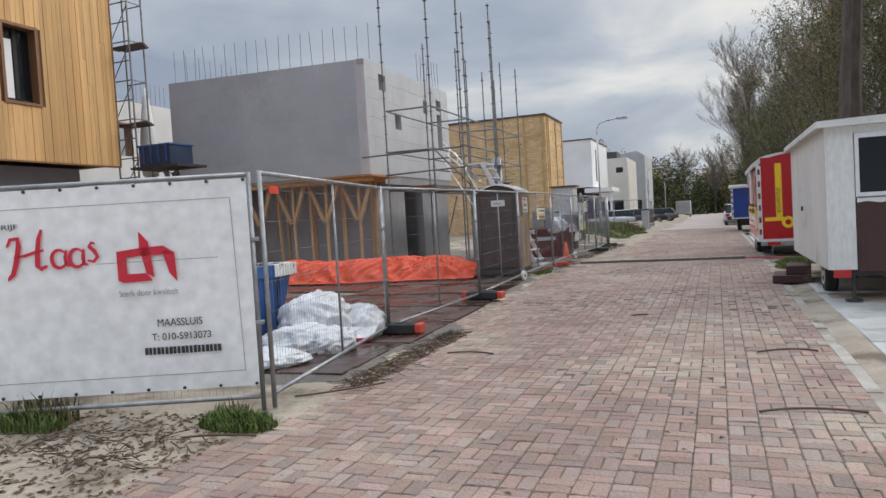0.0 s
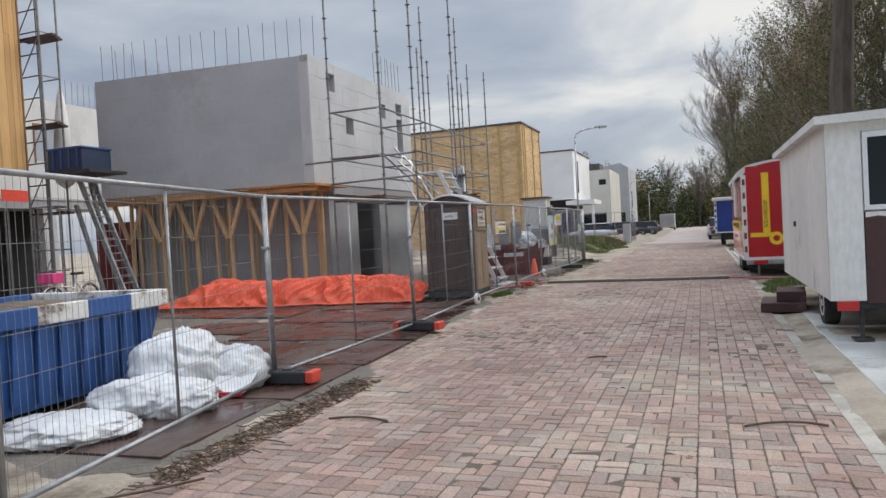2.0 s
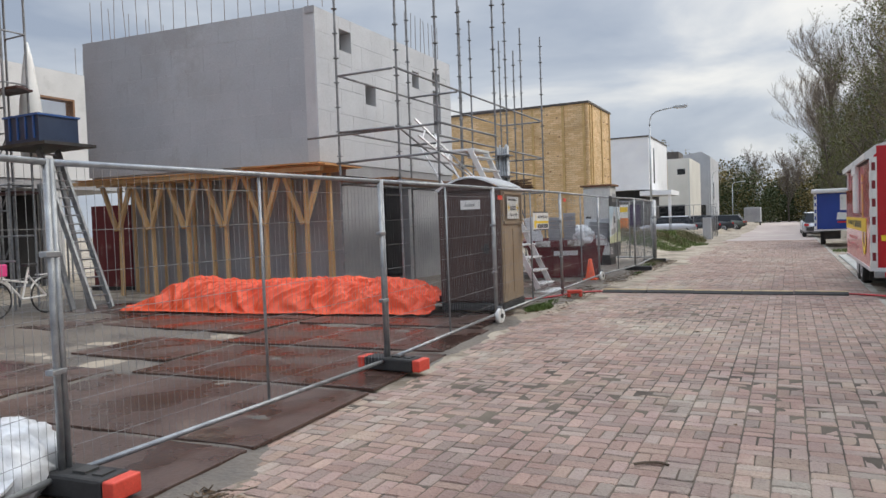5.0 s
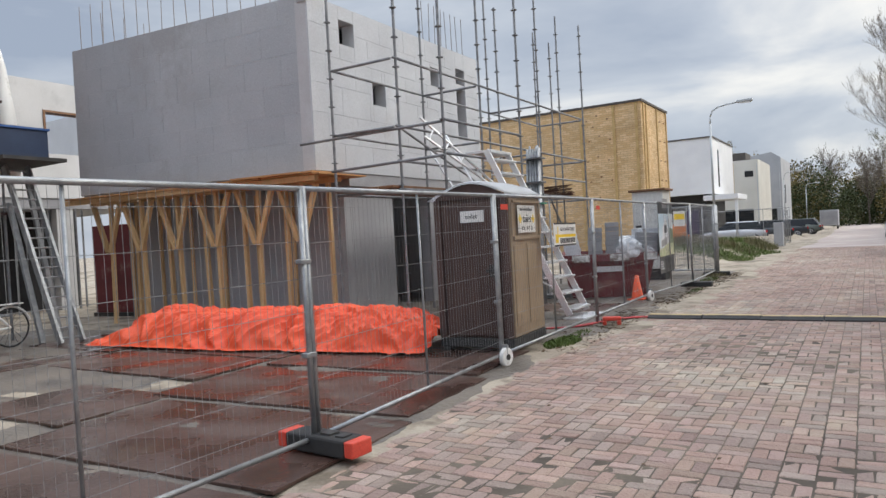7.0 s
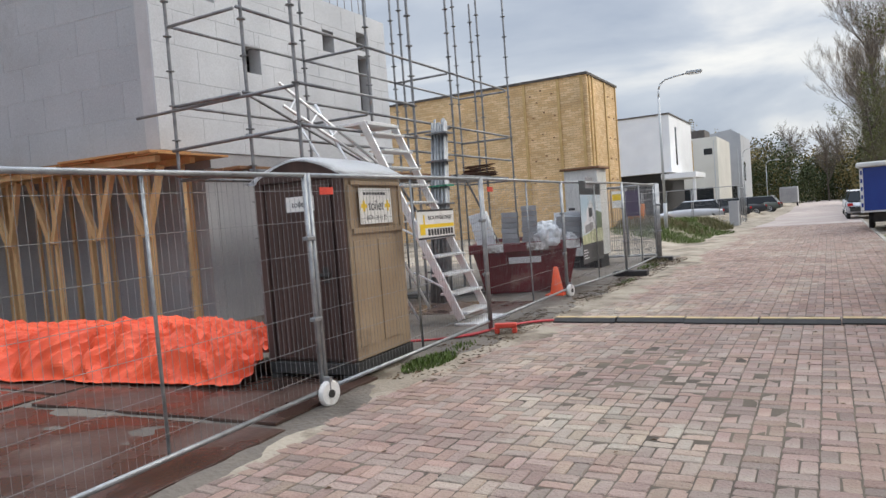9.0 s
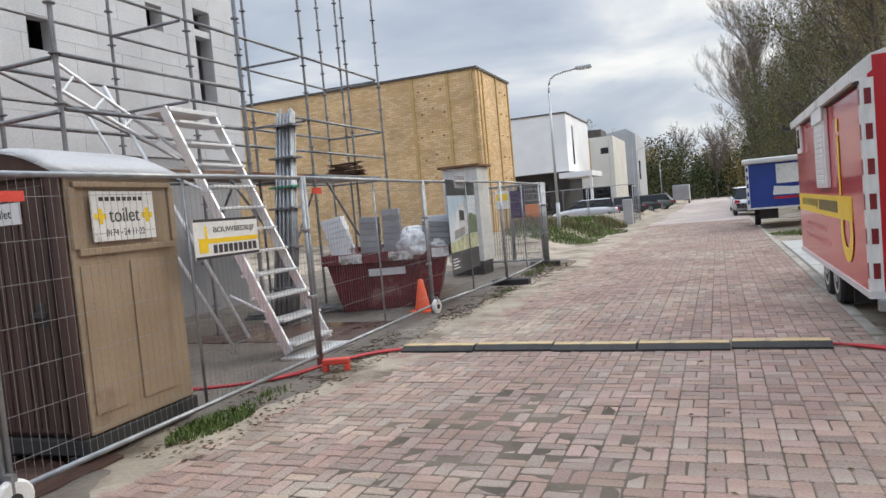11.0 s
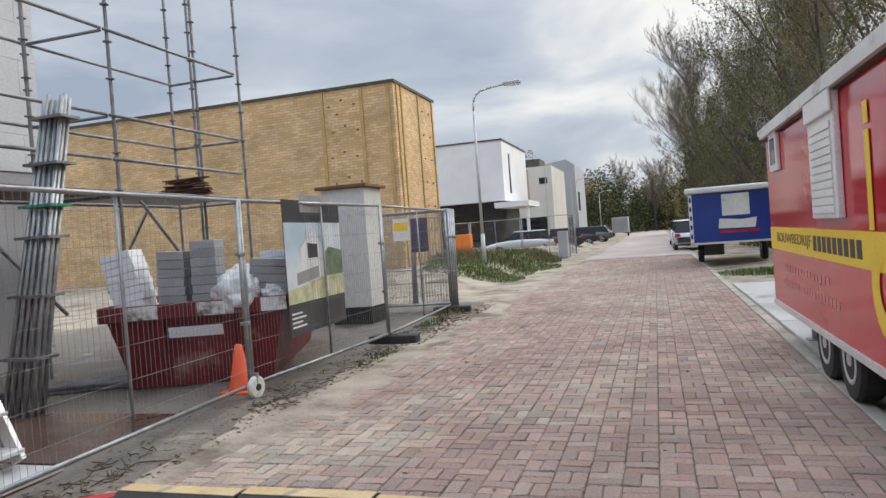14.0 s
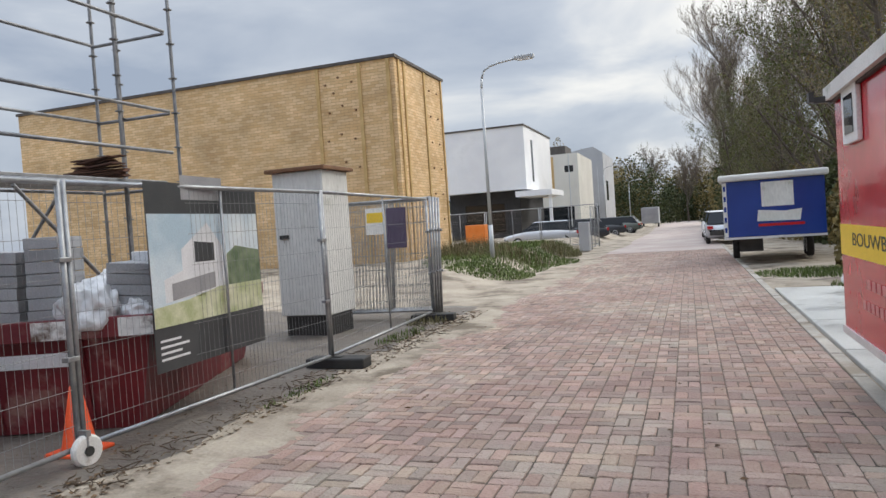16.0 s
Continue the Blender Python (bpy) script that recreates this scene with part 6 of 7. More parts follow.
# blue site wagon
bw = thing("blue_site_wagon", "blue site wagon with white roof and white panel", "site wagon", at=(4.36, 37.6, 0.0), rz=-4)
boxes("body", [((0, 0, 0.72), (2.45, 5.2, 2.22))], M["msb_blue"], bw, bev=0.02)
boxes("roof", [((-0.1, -0.1, 2.221), (2.55, 5.3, 2.40))], M["wagon_roof"], bw, bev=0.05)
boxes("corner_strip", [((-0.004, -0.004, 0.73), (0.1, 0.1, 2.2))], M["wagon_white"], bw)
for k in range(5):
    boxes("blue_mark", [((0.02, -0.007, 0.85 + k * 0.28), (0.08, -0.0045, 0.99 + k * 0.28))], M["msb_blue"], bw)
boxes("white_panel", [((0.95, -0.012, 1.5), (1.72, -0.002, 2.15))], M["wagon_white"], bw)
bm = B()
poly(bm, [(0.82, -0.006, 1.12), (1.85, -0.006, 1.10), (1.9, -0.006, 1.40), (1.5, -0.006, 1.36), (0.86, -0.006, 1.42)])
part("emblem_bar", bm, M["wagon_white"], bw, "white slanted emblem")
boxes("print_line", [((0.85, -0.008, 0.98), (1.95, -0.002, 1.05))], M["tail_red"], bw)
boxes("sill_rail", [((-0.01, -0.01, 0.66), (2.46, 5.2, 0.719))], M["alu"], bw)
for y in (2.2, 3.0):
    wheel_set(bw, 0.25, y, 0.32)
    wheel_set(bw, 2.2, y, 0.32, side=1)
boxes("under_box", [((0.35, 0.5, 0.3), (0.95, 1.2, 0.65))], M["chassis"], bw)


# ---- street lamps ----
def street_lamp(at, h=6.3, arm=1.15):
    t = thing("street_lamp", "grey steel street lamp with curved arm", "street lamp", at=at, group="street lamps")
    one("pole", lambda bm: (tube(bm, (0, 0, 0), (0, 0, 1.1), 0.075, 12), tube(bm, (0, 0, 1.1), (0, 0, h - 0.7), 0.055, 12, 0.042)), M["lamp_grey"], t, smooth=True)

    def arm_fn(bm):
        pts = [(0, 0, h - 0.7), (0.02, 0, h - 0.4), (0.10, 0, h - 0.18), (0.28, 0, h - 0.05), (0.6, 0, h + 0.02), (arm, 0, h + 0.08)]
        for a, b in zip(pts, pts[1:]):
            tube(bm, a, b, 0.034, 8)
    one("arm", arm_fn, M["lamp_grey"], t, smooth=True)
    bm = B()
    vs = box(bm, (arm - 0.05, -0.11, h + 0.03), (arm + 0.55, 0.11, h + 0.15), 0.03)
    hd = part("head", bm, M["lamp_grey"], t)
    boxes("lens", [((arm + 0.05, -0.09, h + 0.005), (arm + 0.5, 0.09, h + 0.029))], M["shutter"], hd)
    return t


sl = street_lamp((-2.38, 38.3, 0.40), 6.05)
copy_thing(sl, pose(-3.6, 82, 0.0, 0, 0, 4))
copy_thing(sl, pose(-3.7, 112, 0.0, 0, 0, 0))
copy_thing(sl, pose(-3.7, 142, 0.0, 0, 0, 0))
for p in ((-3.4, 61), (-3.2, 74)):
    fp = thing("flag_pole", "thin white flag pole by the houses", "flag pole", at=(p[0], p[1], 0))
    one("pole", lambda bm: tube(bm, (0, 0, 0), (0, 0, 5.6), 0.04, 8, 0.025), M["lamp_grey"], fp)

oc = thing("orange_cabinet", "orange metal cabinet standing in the weeds", "cabinet", at=(-7.0, 50.2, 0.2))
boxes("body", [((0, 0, 0), (1.0, 0.6, 1.35))], M["orange_box"], oc, bev=0.03)
boxes("door", [((0.08, -0.012, 0.1), (0.92, -0.001, 1.25))], M["orange_box"], oc, bev=0.01)
for k in range(3):
    fence_panel((-9.2 + 2.9 * k, 52.0 - 0.4 * k, 0.15), (-6.35 + 2.9 * k, 51.6 - 0.4 * k, 0.15), "distant mesh fence panel by the parked cars")
fence_panel((-0.75, 49.5, 0.03), (-0.85, 53.0, 0.03), "distant mesh fence panel by the parked cars")
sk2 = boxes("utility_box", [((-1.2, 48.6, 0.05), (-0.75, 49.2, 1.35))], M["grey_panel"], bev=0.02)
tagged(sk2, "grey metal utility box beside the road", "utility box")


# ---- parked cars ----
def car(at, rz, paint, label, L=4.2, Wd=1.72, H=1.46):
    t = thing("car", label, "car", at=at, rz=rz, group="parked cars")
    w = Wd / 2
    sections = [(-L / 2, 0.50, 0.66, 0.80), (-L / 2 + 0.12, 0.30, 0.82, 0.95), (-L * 0.30, 0.22, 0.92, 1.0), (0, 0.22, 0.94, 1.0), (L * 0.22, 0.22, 0.92, 1.0), (L / 2 - 0.25, 0.25, 0.74, 0.95), (L / 2, 0.42, 0.60, 0.82)]
    bm = B()
    rings = []
    for y, z0, z1, s in sections:
        x = w * s
        rings.append([bm.verts.new(p) for p in ((-x, y, z0 + 0.12), (-x * 0.92, y, z0), (x * 0.92, y, z0), (x, y, z0 + 0.12), (x, y, z1 - 0.12), (x * 0.9, y, z1), (-x * 0.9, y, z1), (-x, y, z1 - 0.12))])
    bm.faces.new(rings[0])
    bm.faces.new(rings[-1][::-1])
    for a, b in zip(rings, rings[1:]):
        for i in range(8):
            bm.faces.new((a[i], b[i], b[(i + 1) % 8], a[(i + 1) % 8]))
    part("body", bm, paint, t, smooth=True)

    def cabin(bm, y0, y1, y2, y3, z0, z1, s0, s1):
        v = [bm.verts.new(p) for p in ((-w * s0, y0, z0), (w * s0, y0, z0), (w * s0, y3, z0), (-w * s0, y3, z0), (-w * s1, y1, z1), (w * s1, y1, z1), (w * s1, y2, z1), (-w * s1, y2, z1))]
        for f in ((0, 1, 5, 4), (1, 2, 6, 5), (2, 3, 7, 6), (3, 0, 4, 7), (4, 5, 6, 7), (3, 2, 1, 0)):
            bm.faces.new([v[i] for i in f])
    one("glasshouse", lambda bm: cabin(bm, -L * 0.46, -L * 0.36, L * 0.08, L * 0.28, 0.88, H - 0.05, 0.92, 0.74), M["pane"], t, "dark glass")
    one("roof", lambda bm: cabin(bm, -L * 0.37, -L * 0.35, L * 0.06, L * 0.10, H - 0.06, H, 0.76, 0.70), paint, t)
    for s in (-1, 1):
        for y in (-L * 0.31, L * 0.31):
            wheel_set(t, s * (w - 0.1), y, 0.31, 0.19, s)
        boxes("tail_lamp", [((s * w * 0.78 - 0.12, -L / 2 - 0.005, 0.66), (s * w * 0.78 + 0.12, -L / 2 + 0.1, 0.8))], M["tail_red"], t)
        boxes("headlight", [((s * w * 0.66 - 0.14, L / 2 - 0.16, 0.58), (s * w * 0.66 + 0.14, L / 2 + 0.004, 0.68))], M["shutter"], t)
    boxes("bumper", [((-w * 0.8, -L / 2 - 0.04, 0.38), (w * 0.8, -L / 2 + 0.06, 0.56))], M["chassis"], t, bev=0.02)
    return t


M["car_silver"] = mat("silver car paint", (0.50, 0.51, 0.53), (0.55, 0.56, 0.58), 1, 0.25, 0.4, bump=0)
M["car_white"] = mat("white car paint", (0.72, 0.72, 0.72), (0.76, 0.76, 0.76), 1, 0.2, bump=0)
M["car_dark"] = mat("dark car paint", (0.035, 0.037, 0.042), (0.05, 0.052, 0.056), 1, 0.2, bump=0)
M["car_green"] = mat("green-grey car paint", (0.10, 0.115, 0.10), (0.13, 0.14, 0.125), 1, 0.25, bump=0)
car((5.0, 52.0, 0.0), 0, M["car_silver"], "silver parked hatchback seen from behind")
car((5.0, 58.0, 0.0), 1, M["car_white"], "white parked car seen from behind")
car((5.1, 64.5, 0.0), 0, M["car_dark"], "dark parked car in the row")
car((5.2, 71.0, 0.0), 0, M["car_green"], "dull green parked car in the row")
car((-4.6, 57.0, 0.05), 100, M["car_silver"], "silver parked car standing across the plot")
car((-3.4, 62.0, 0.03), 95, M["car_dark"], "dark parked car standing across the plot")
car((-3.0, 70.0, 0.0), 95, M["car_dark"], "dark parked car before the white house")
car((-2.4, 78.0, 0.0), 85, M["car_green"], "green-grey parked car before the houses")
van = thing("trailer_box", "pale box trailer parked far along the road", "trailer", at=(-1.6, 100, 0.0))
boxes("body", [((0, 0, 0.45), (1.9, 3.2, 2.3))], M["grey_panel"], van, bev=0.04)
boxes("rear_door", [((0.1, -0.012, 0.6), (1.8, -0.001, 2.1))], M["grey_render"], van)
for s in (0.12, 1.78):
    wheel_set(van, s, 1.6, 0.33)

M["dark_blue"] = mat("dark blue steel", (0.012, 0.028, 0.07), (0.02, 0.04, 0.09), 3, 0.5)
# ---- stair tower, hoist and bicycle by the clad house ----
tw = thing("scaffold_tower", "narrow scaffold tower with plank platforms at the house", "scaffold", at=(-11.38, 13.25, 0.0))
for x in (0.0, 0.66):
    for y in (0.0, 0.5):
        one("standard", lambda bm: tube(bm, (x, y, 0), (x, y, 9.3), 0.024, 8), M["galv_dull"], tw)
for k in range(17):
    z = 0.5 + 0.52 * k
    one("rung", lambda bm: tube(bm, (0, 0, z), (0.66, 0, z), 0.018, 6), M["galv_dull"], tw)
    if k % 2 == 0:
        one("rung", lambda bm: tube(bm, (0.66, 0, z), (0.66, 0.5, z), 0.018, 6), M["galv_dull"], tw)
        one("rung", lambda bm: tube(bm, (0, 0.5, z), (0.66, 0.5, z), 0.018, 6), M["galv_dull"], tw)
        one("diagonal", lambda bm: tube(bm, (0, 0.0, z), (0.66, 0.0, z + 0.95), 0.014, 6), M["galv_dull"], tw)
for z in (2.4, 4.5, 6.6):
    for k in range(3):
        boxes("plank", [((-0.15 + 0.1 * k, 0.02 + k * 0.16, z), (1.05 - 0.1 * k, 0.17 + k * 0.16, z + 0.045))], M["peeling_brown"], tw)
one("wrapped_sheet", lambda bm: lathe(bm, [(0.02, 3.05), (0.22, 3.2), (0.26, 3.6), (0.2, 4.4), (0.09, 5.3), (0.015, 5.65)], 12, (0.35, 0.75, 0)), M["wagon_roof"], tw, "pale sheet wrapped into a tall cone", smooth=True)
ho = thing("ladder_hoist", "inclined galvanised ladder hoist with blue load box", "hoist", at=(-8.75, 13.75, 0.0))
h0, h1 = Vector((0, 0, 0.05)), Vector((-1.24, -0.12, 3.25))
for s in (-0.2, 0.2):
    one("rail", lambda bm: beam(bm, h0 + Vector((0, s, 0)), h1 + Vector((0, s, 0)), 0.13, 0.05, (0, 1, 0)), M["galv"], ho)
for k in range(18):
    p = h0.lerp(h1, (k + 0.5) / 18)
    one("rung", lambda bm: tube(bm, p + Vector((0, -0.2, 0)), p + Vector((0, 0.2, 0)), 0.016, 6), M["galv"], ho)
one("support_leg", lambda bm: beam(bm, (-0.75, -0.1, 0.02), (-1.6, -0.1, 2.6), 0.07, 0.09, (0, 1, 0)), M["galv"], ho)
one("support_leg", lambda bm: beam(bm, (-0.5, 0.1, 0.02), (-1.35, 0.1, 3.2), 0.06, 0.08, (0, 1, 0)), M["galv_dull"], ho)
boxes("platform", [((-2.0, -0.75, 3.27), (-0.4, 0.35, 3.33))], M["chassis"], ho)
bb = boxes("load_box", [((-1.8, -0.62, 3.331), (-0.75, 0.22, 3.42)), ((-1.8, -0.62, 3.421), (-1.74, 0.22, 3.86)), ((-0.81, -0.62, 3.421), (-0.75, 0.22, 3.86)), ((-1.739, -0.62, 3.421), (-0.811, -0.57, 3.86)), ((-1.739, 0.17, 3.421), (-0.811, 0.22, 3.86))], M["dark_blue"], ho, "dark blue steel load box")
boxes("rim", [((-1.83, -0.65, 3.861), (-0.72, -0.56, 3.9)), ((-0.82, -0.559, 3.861), (-0.72, 0.25, 3.9))], M["blue_paint"], bb)
for k in range(4):
    boxes("rib", [((-1.65 + k * 0.25, -0.645, 3.42), (-1.61 + k * 0.25, -0.621, 3.86))], M["blue_paint"], bb)

bk = thing("bicycle", "white city bicycle with pink front crate", "bicycle", at=(-9.45, 12.1, 0.03), rz=8)


def torus_wheel(bm, c, r):
    n = 26
    prev = None
    first = None
    for k in range(n + 1):
        a = 2 * math.pi * k / n
        p = (c[0], c[1] + r * math.cos(a), c[2] + r * math.sin(a))
        if prev:
            tube(bm, prev, p, 0.016, 6)
        prev = p
    for k in range(8):
        a = math.pi * k / 8
        tube(bm, (c[0], c[1] - r * math.cos(a), c[2] - r * math.sin(a)), (c[0], c[1] + r * math.cos(a), c[2] + r * math.sin(a)), 0.003, 4)


for y in (0.0, 1.08):
    one("wheel", lambda bm: torus_wheel(bm, (0, y, 0.34), 0.33), M["tyre"], bk)
one("frame", lambda bm: [tube(bm, a, b, 0.02, 8) for a, b in (((0, 0, 0.34), (0, 0.17, 0.98)), ((0, 0.13, 0.8), (0, 0.55, 0.32)), ((0, 0.14, 0.72), (0, 0.68, 0.62)), ((0, 0.55, 0.32), (0, 0.72, 0.92)), ((0, 0.55, 0.32), (0, 1.08, 0.34)), ((0, 0.70, 0.75), (0, 1.08, 0.34)))], M["white_plastic"], bk)
for y in (0.0, 1.08):
    one("mudguard", lambda bm: [tube(bm, (0, y + 0.37 * math.cos(a), 0.34 + 0.37 * math.sin(a)), (0, y + 0.37 * math.cos(a + 0.3), 0.34 + 0.37 * math.sin(a + 0.3)), 0.02, 6) for a in [0.3 + 0.3 * k for k in range(8)]], M["white_plastic"], bk)
boxes("saddle", [((-0.08, 0.62, 0.92), (0.08, 0.88, 0.98))], M["chassis"], bk, bev=0.02)
one("handlebar", lambda bm: tube(bm, (-0.28, 0.22, 1.05), (0.28, 0.22, 1.05), 0.015, 8), M["galv"], bk)
boxes("carrier", [((-0.06, 0.9, 0.74), (0.06, 1.3, 0.76))], M["white_plastic"], bk)
boxes("crate", [((-0.2, -0.2, 0.78), (0.2, 0.12, 1.0))], M["pink"], bk, "pink plastic crate", bev=0.02)
rk = thing("frame_rack", "rack of dark red steel formwork frames", "rack", at=(-13.7, 17.3, 0.0), rz=8)
for k in range(7):
    boxes("red_frame", [((0, k * 0.16, 0.1), (1.3, k * 0.16 + 0.07, 2.3 - 0.05 * (k % 3)))], M["dark_red_paint"], rk, bev=0.01)
boxes("stand", [((-0.05, -0.05, 0), (1.35, 1.2, 0.099))], M["chassis"], rk)
for k in range(9):
    sp_ = thing("steel_prop", "slender steel prop under the concrete slab", "prop", at=(-17.4 + 0.5 * (k % 2), 15.3 + 0.5 * k, 0.0), group="steel props under the slab")
    one("tube", lambda bm: tube(bm, (0, 0, 0.01), (0, 0, 2.99), 0.03, 8), M["galv_dull"], sp_)
    boxes("foot", [((-0.07, -0.07, 0), (0.07, 0.07, 0.009))], M["galv_dull"], sp_)


# ---- trees ----
M["bark"] = mat("grey-brown bark", (0.075, 0.06, 0.048), (0.12, 0.10, 0.08), 5, 0.9, bump=0.6, fine=18, stretch=(1, 1, 0.3))
M["twig"] = mat("pale brown twigs", (0.13, 0.105, 0.085), (0.185, 0.15, 0.12), 4, 0.9)


def leaf_mat(name, c1, c2):
    m = mat(name, c1, c2, 0.35, 0.7, bump=0, fine=3, vary=0.45, spec=0.3)
    return m


M["leaf_green"] = leaf_mat("dull green leaves", (0.07, 0.09, 0.024), (0.135, 0.135, 0.042))
M["leaf_brown"] = leaf_mat("olive-brown autumn leaves", (0.15, 0.12, 0.042), (0.215, 0.165, 0.06))
M["leaf_sparse"] = leaf_mat("last yellow-brown leaves", (0.22, 0.17, 0.10), (0.28, 0.22, 0.13))
M["leaf_dark"] = leaf_mat("dark evergreen leaves", (0.04, 0.055, 0.018), (0.065, 0.075, 0.026))


def tube_np(V, F, p, q, r0, r1, n=5):
    d = (q - p).normalized()
    a = d.orthogonal().normalized()
    b = d.cross(a)
    s = len(V)
    for c, r in ((p, r0), (q, r1)):
        for k in range(n):
            t = 2 * math.pi * k / n
            V.append(tuple(c + a * (r * math.cos(t)) + b * (r * math.sin(t))))
    for k in range(n):
        F.append((s + k, s + (k + 1) % n, s + n + (k + 1) % n, s + n + k))


def tree(name, label, h, spread, seed, leafm, n_leaf, leaf_size, trunk_r, upright=0.55, first=0.25, levels=3, group="trees along the road", twig=0.005):
    rnd = random.Random(seed)
    t = thing(name, label, "tree", group=group)
    V, F, V2, F2, tips = [], [], [], [], []

    def rv(s):
        return Vector((rnd.uniform(-s, s), rnd.uniform(-s, s), rnd.uniform(-s, s)))

    def grow(p, d, length, r, level):
        segs = 6 if level == 0 else 4
        for k in range(segs):
            d = (d + rv(0.10 if level == 0 else 0.2) + Vector((0, 0, 0.06))).normalized()
            q = p + d * (length / segs)
            r1 = r * (0.86 if level == 0 else 0.78)
            tube_np(V if level < 2 else V2, F if level < 2 else F2, p, q, max(r, twig), max(r1, twig * 0.85), 8 if level == 0 else (5 if level < 2 else 3))
            f = (k + 1) / segs
            if level < levels and (level > 0 or f > first):
                for _ in range(3 if level == 0 else 2):
                    out = rv(1.0)
                    out.z = abs(out.z) * upright + 0.15
                    nd = (d * upright + out.normalized() * (1.05 - upright * 0.4)).normalized()
                    grow(q, nd, length * (0.5 - 0.2 * f * (level == 0)) * rnd.uniform(0.75, 1.2) * spread, r1 * 0.5, level + 1)
            if level >= 2:
                tips.append(q.copy())
            p, r = q, r1
    grow(Vector((0, 0, -0.1)), Vector((0.02, 0.02, 1)), h * 0.86, trunk_r, 0)
    for nm, vv, ff, mm in (("trunk", V, F, M["bark"]), ("twig_crown", V2, F2, M["twig"])):
        me = bpy.data.meshes.new(nm)
        me.from_pydata(vv, [], ff)
        me.materials.append(mm)
        o = new(nm, me)
        o.parent = t
    LV, LF = [], []
    for k in range(n_leaf):
        c = tips[rnd.randrange(len(tips))] + rv(leaf_size * 3.2)
        a = rv(1).normalized() * leaf_size * rnd.uniform(0.6, 1.3)
        b = a.cross(rv(1)).normalized() * leaf_size * rnd.uniform(0.35, 0.8)
        s = len(LV)
        LV += [tuple(c - a), tuple(c + b), tuple(c + a), tuple(c - b)]
        LF.append((s, s + 1, s + 2, s + 3))
    me = bpy.data.meshes.new("crown")
    me.from_pydata(LV, [], LF)
    me.materials.append(leafm)
    o = new("crown", me)
    o.parent = t
    return t


T1 = tree("tree", "tall nearly bare tree with fine upright twigs", 17, 1.0, 4, M["leaf_sparse"], 3000, 0.05, 0.26, 0.8, 0.2, 4, twig=0.008)
T2 = tree("tree", "autumn tree with thin olive-brown leaves", 14, 1.0, 11, M["leaf_brown"], 8500, 0.06, 0.22, 0.55, 0.12)
T3 = tree("tree", "tree with dull green leaves still on", 12.5, 1.0, 23, M["leaf_green"], 11000, 0.062, 0.22, 0.5, 0.08)
T4 = tree("tree", "big leaning old tree with thick bare trunk", 19, 0.9, 37, M["leaf_brown"], 5000, 0.05, 0.42, 0.6, 0.34)
T1.matrix_basis = pose(8.6, 90, 0)
T2.matrix_basis = pose(11.0, 38, 0)
T3.matrix_basis = pose(9.2, 49, 0)
T4.matrix_basis = pose(7.55, 24.2, 0, 0, -3, 40)
spots = [(T1, 9.5, 87, 0.86, 120), (T1, 8.0, 96, 0.9, 240), (T1, 11.2, 64, 0.98, 70), (T1, 12.4, 68, 1.05, 140), 
         (T2, 12.0, 29, 1.1, 90), (T2, 9.8, 44, 0.75, 200), (T3, 11.0, 20.5, 1.15, 150), (T2, 11.6, 57, 0.85, 15), (T2, 10.5, 14, 1.0, 310),
         (T3, 8.6, 58, 0.62, 50), (T3, 11.5, 54, 0.9, 100), (T3, 9.6, 33, 0.72, 170), (T3, 13.2, 22, 1.0, 250), (T3, 10.6, 66, 0.8, 20), (T3, 12.5, 9, 1.0, 80), (T3, 7.6, 78, 0.72, 130), (T3, 8.4, 68, 0.62, 290), 
         (T3, 10.0, 27.0, 0.7, 33), (T2, 8.8, 62, 0.6, 77), (T3, 8.3, 84, 0.7, 10), (T3, 9.5, 95, 0.8, 210), (T1, 3.5, 126, 0.52, 15), (T1, -3.0, 138, 0.6, 75), (T1, 8.5, 118, 0.55, 190), (T1, 6.0, 136, 0.6, 250)]
for o, x, y, s, rz in spots:
    c = copy_thing(o, pose(x, y, 0, 0, 0, rz))
    c.scale = (s, s, s)


def leaf_mass(name, label, boxes_, n, size, material, seed, kind="stuff", cat="wood"):
    """Many loose leaves filling uneven mounds (x, y, rx, ry, h)."""
    rnd = random.Random(seed)
    V, F = [], []
    for k in range(n):
        x0, y0, rx, ry, h = boxes_[k % len(boxes_)]
        a, r = rnd.uniform(0, 2 * math.pi), math.sqrt(rnd.random())
        x, y = x0 + rx * r * math.cos(a), y0 + ry * r * math.sin(a)
        top = h * (1 - 0.55 * r * r) * (0.75 + 0.5 * noise.noise((x * 0.35, y * 0.35, seed))) 
        z = top * (1 - rnd.random() ** 1.6) + ground_z(x, y)
        s = size * rnd.uniform(0.6, 1.4)
        u = Vector((rnd.uniform(-1, 1), rnd.uniform(-1, 1), rnd.uniform(-1, 1))).normalized() * s
        v = u.cross(Vector((rnd.uniform(-1, 1), rnd.uniform(-1, 1), rnd.uniform(-1, 1)))).normalized() * s * 0.6
        c = Vector((x, y, max(z, 0.03)))
        i = len(V)
        V += [tuple(c - u), tuple(c + v), tuple(c + u), tuple(c - v)]
        F.append((i, i + 1, i + 2, i + 3))
    me = bpy.data.meshes.new(name)
    me.from_pydata(V, [], F)
    me.materials.append(material)
    return tagged(new(name, me), label, cat, kind=kind)


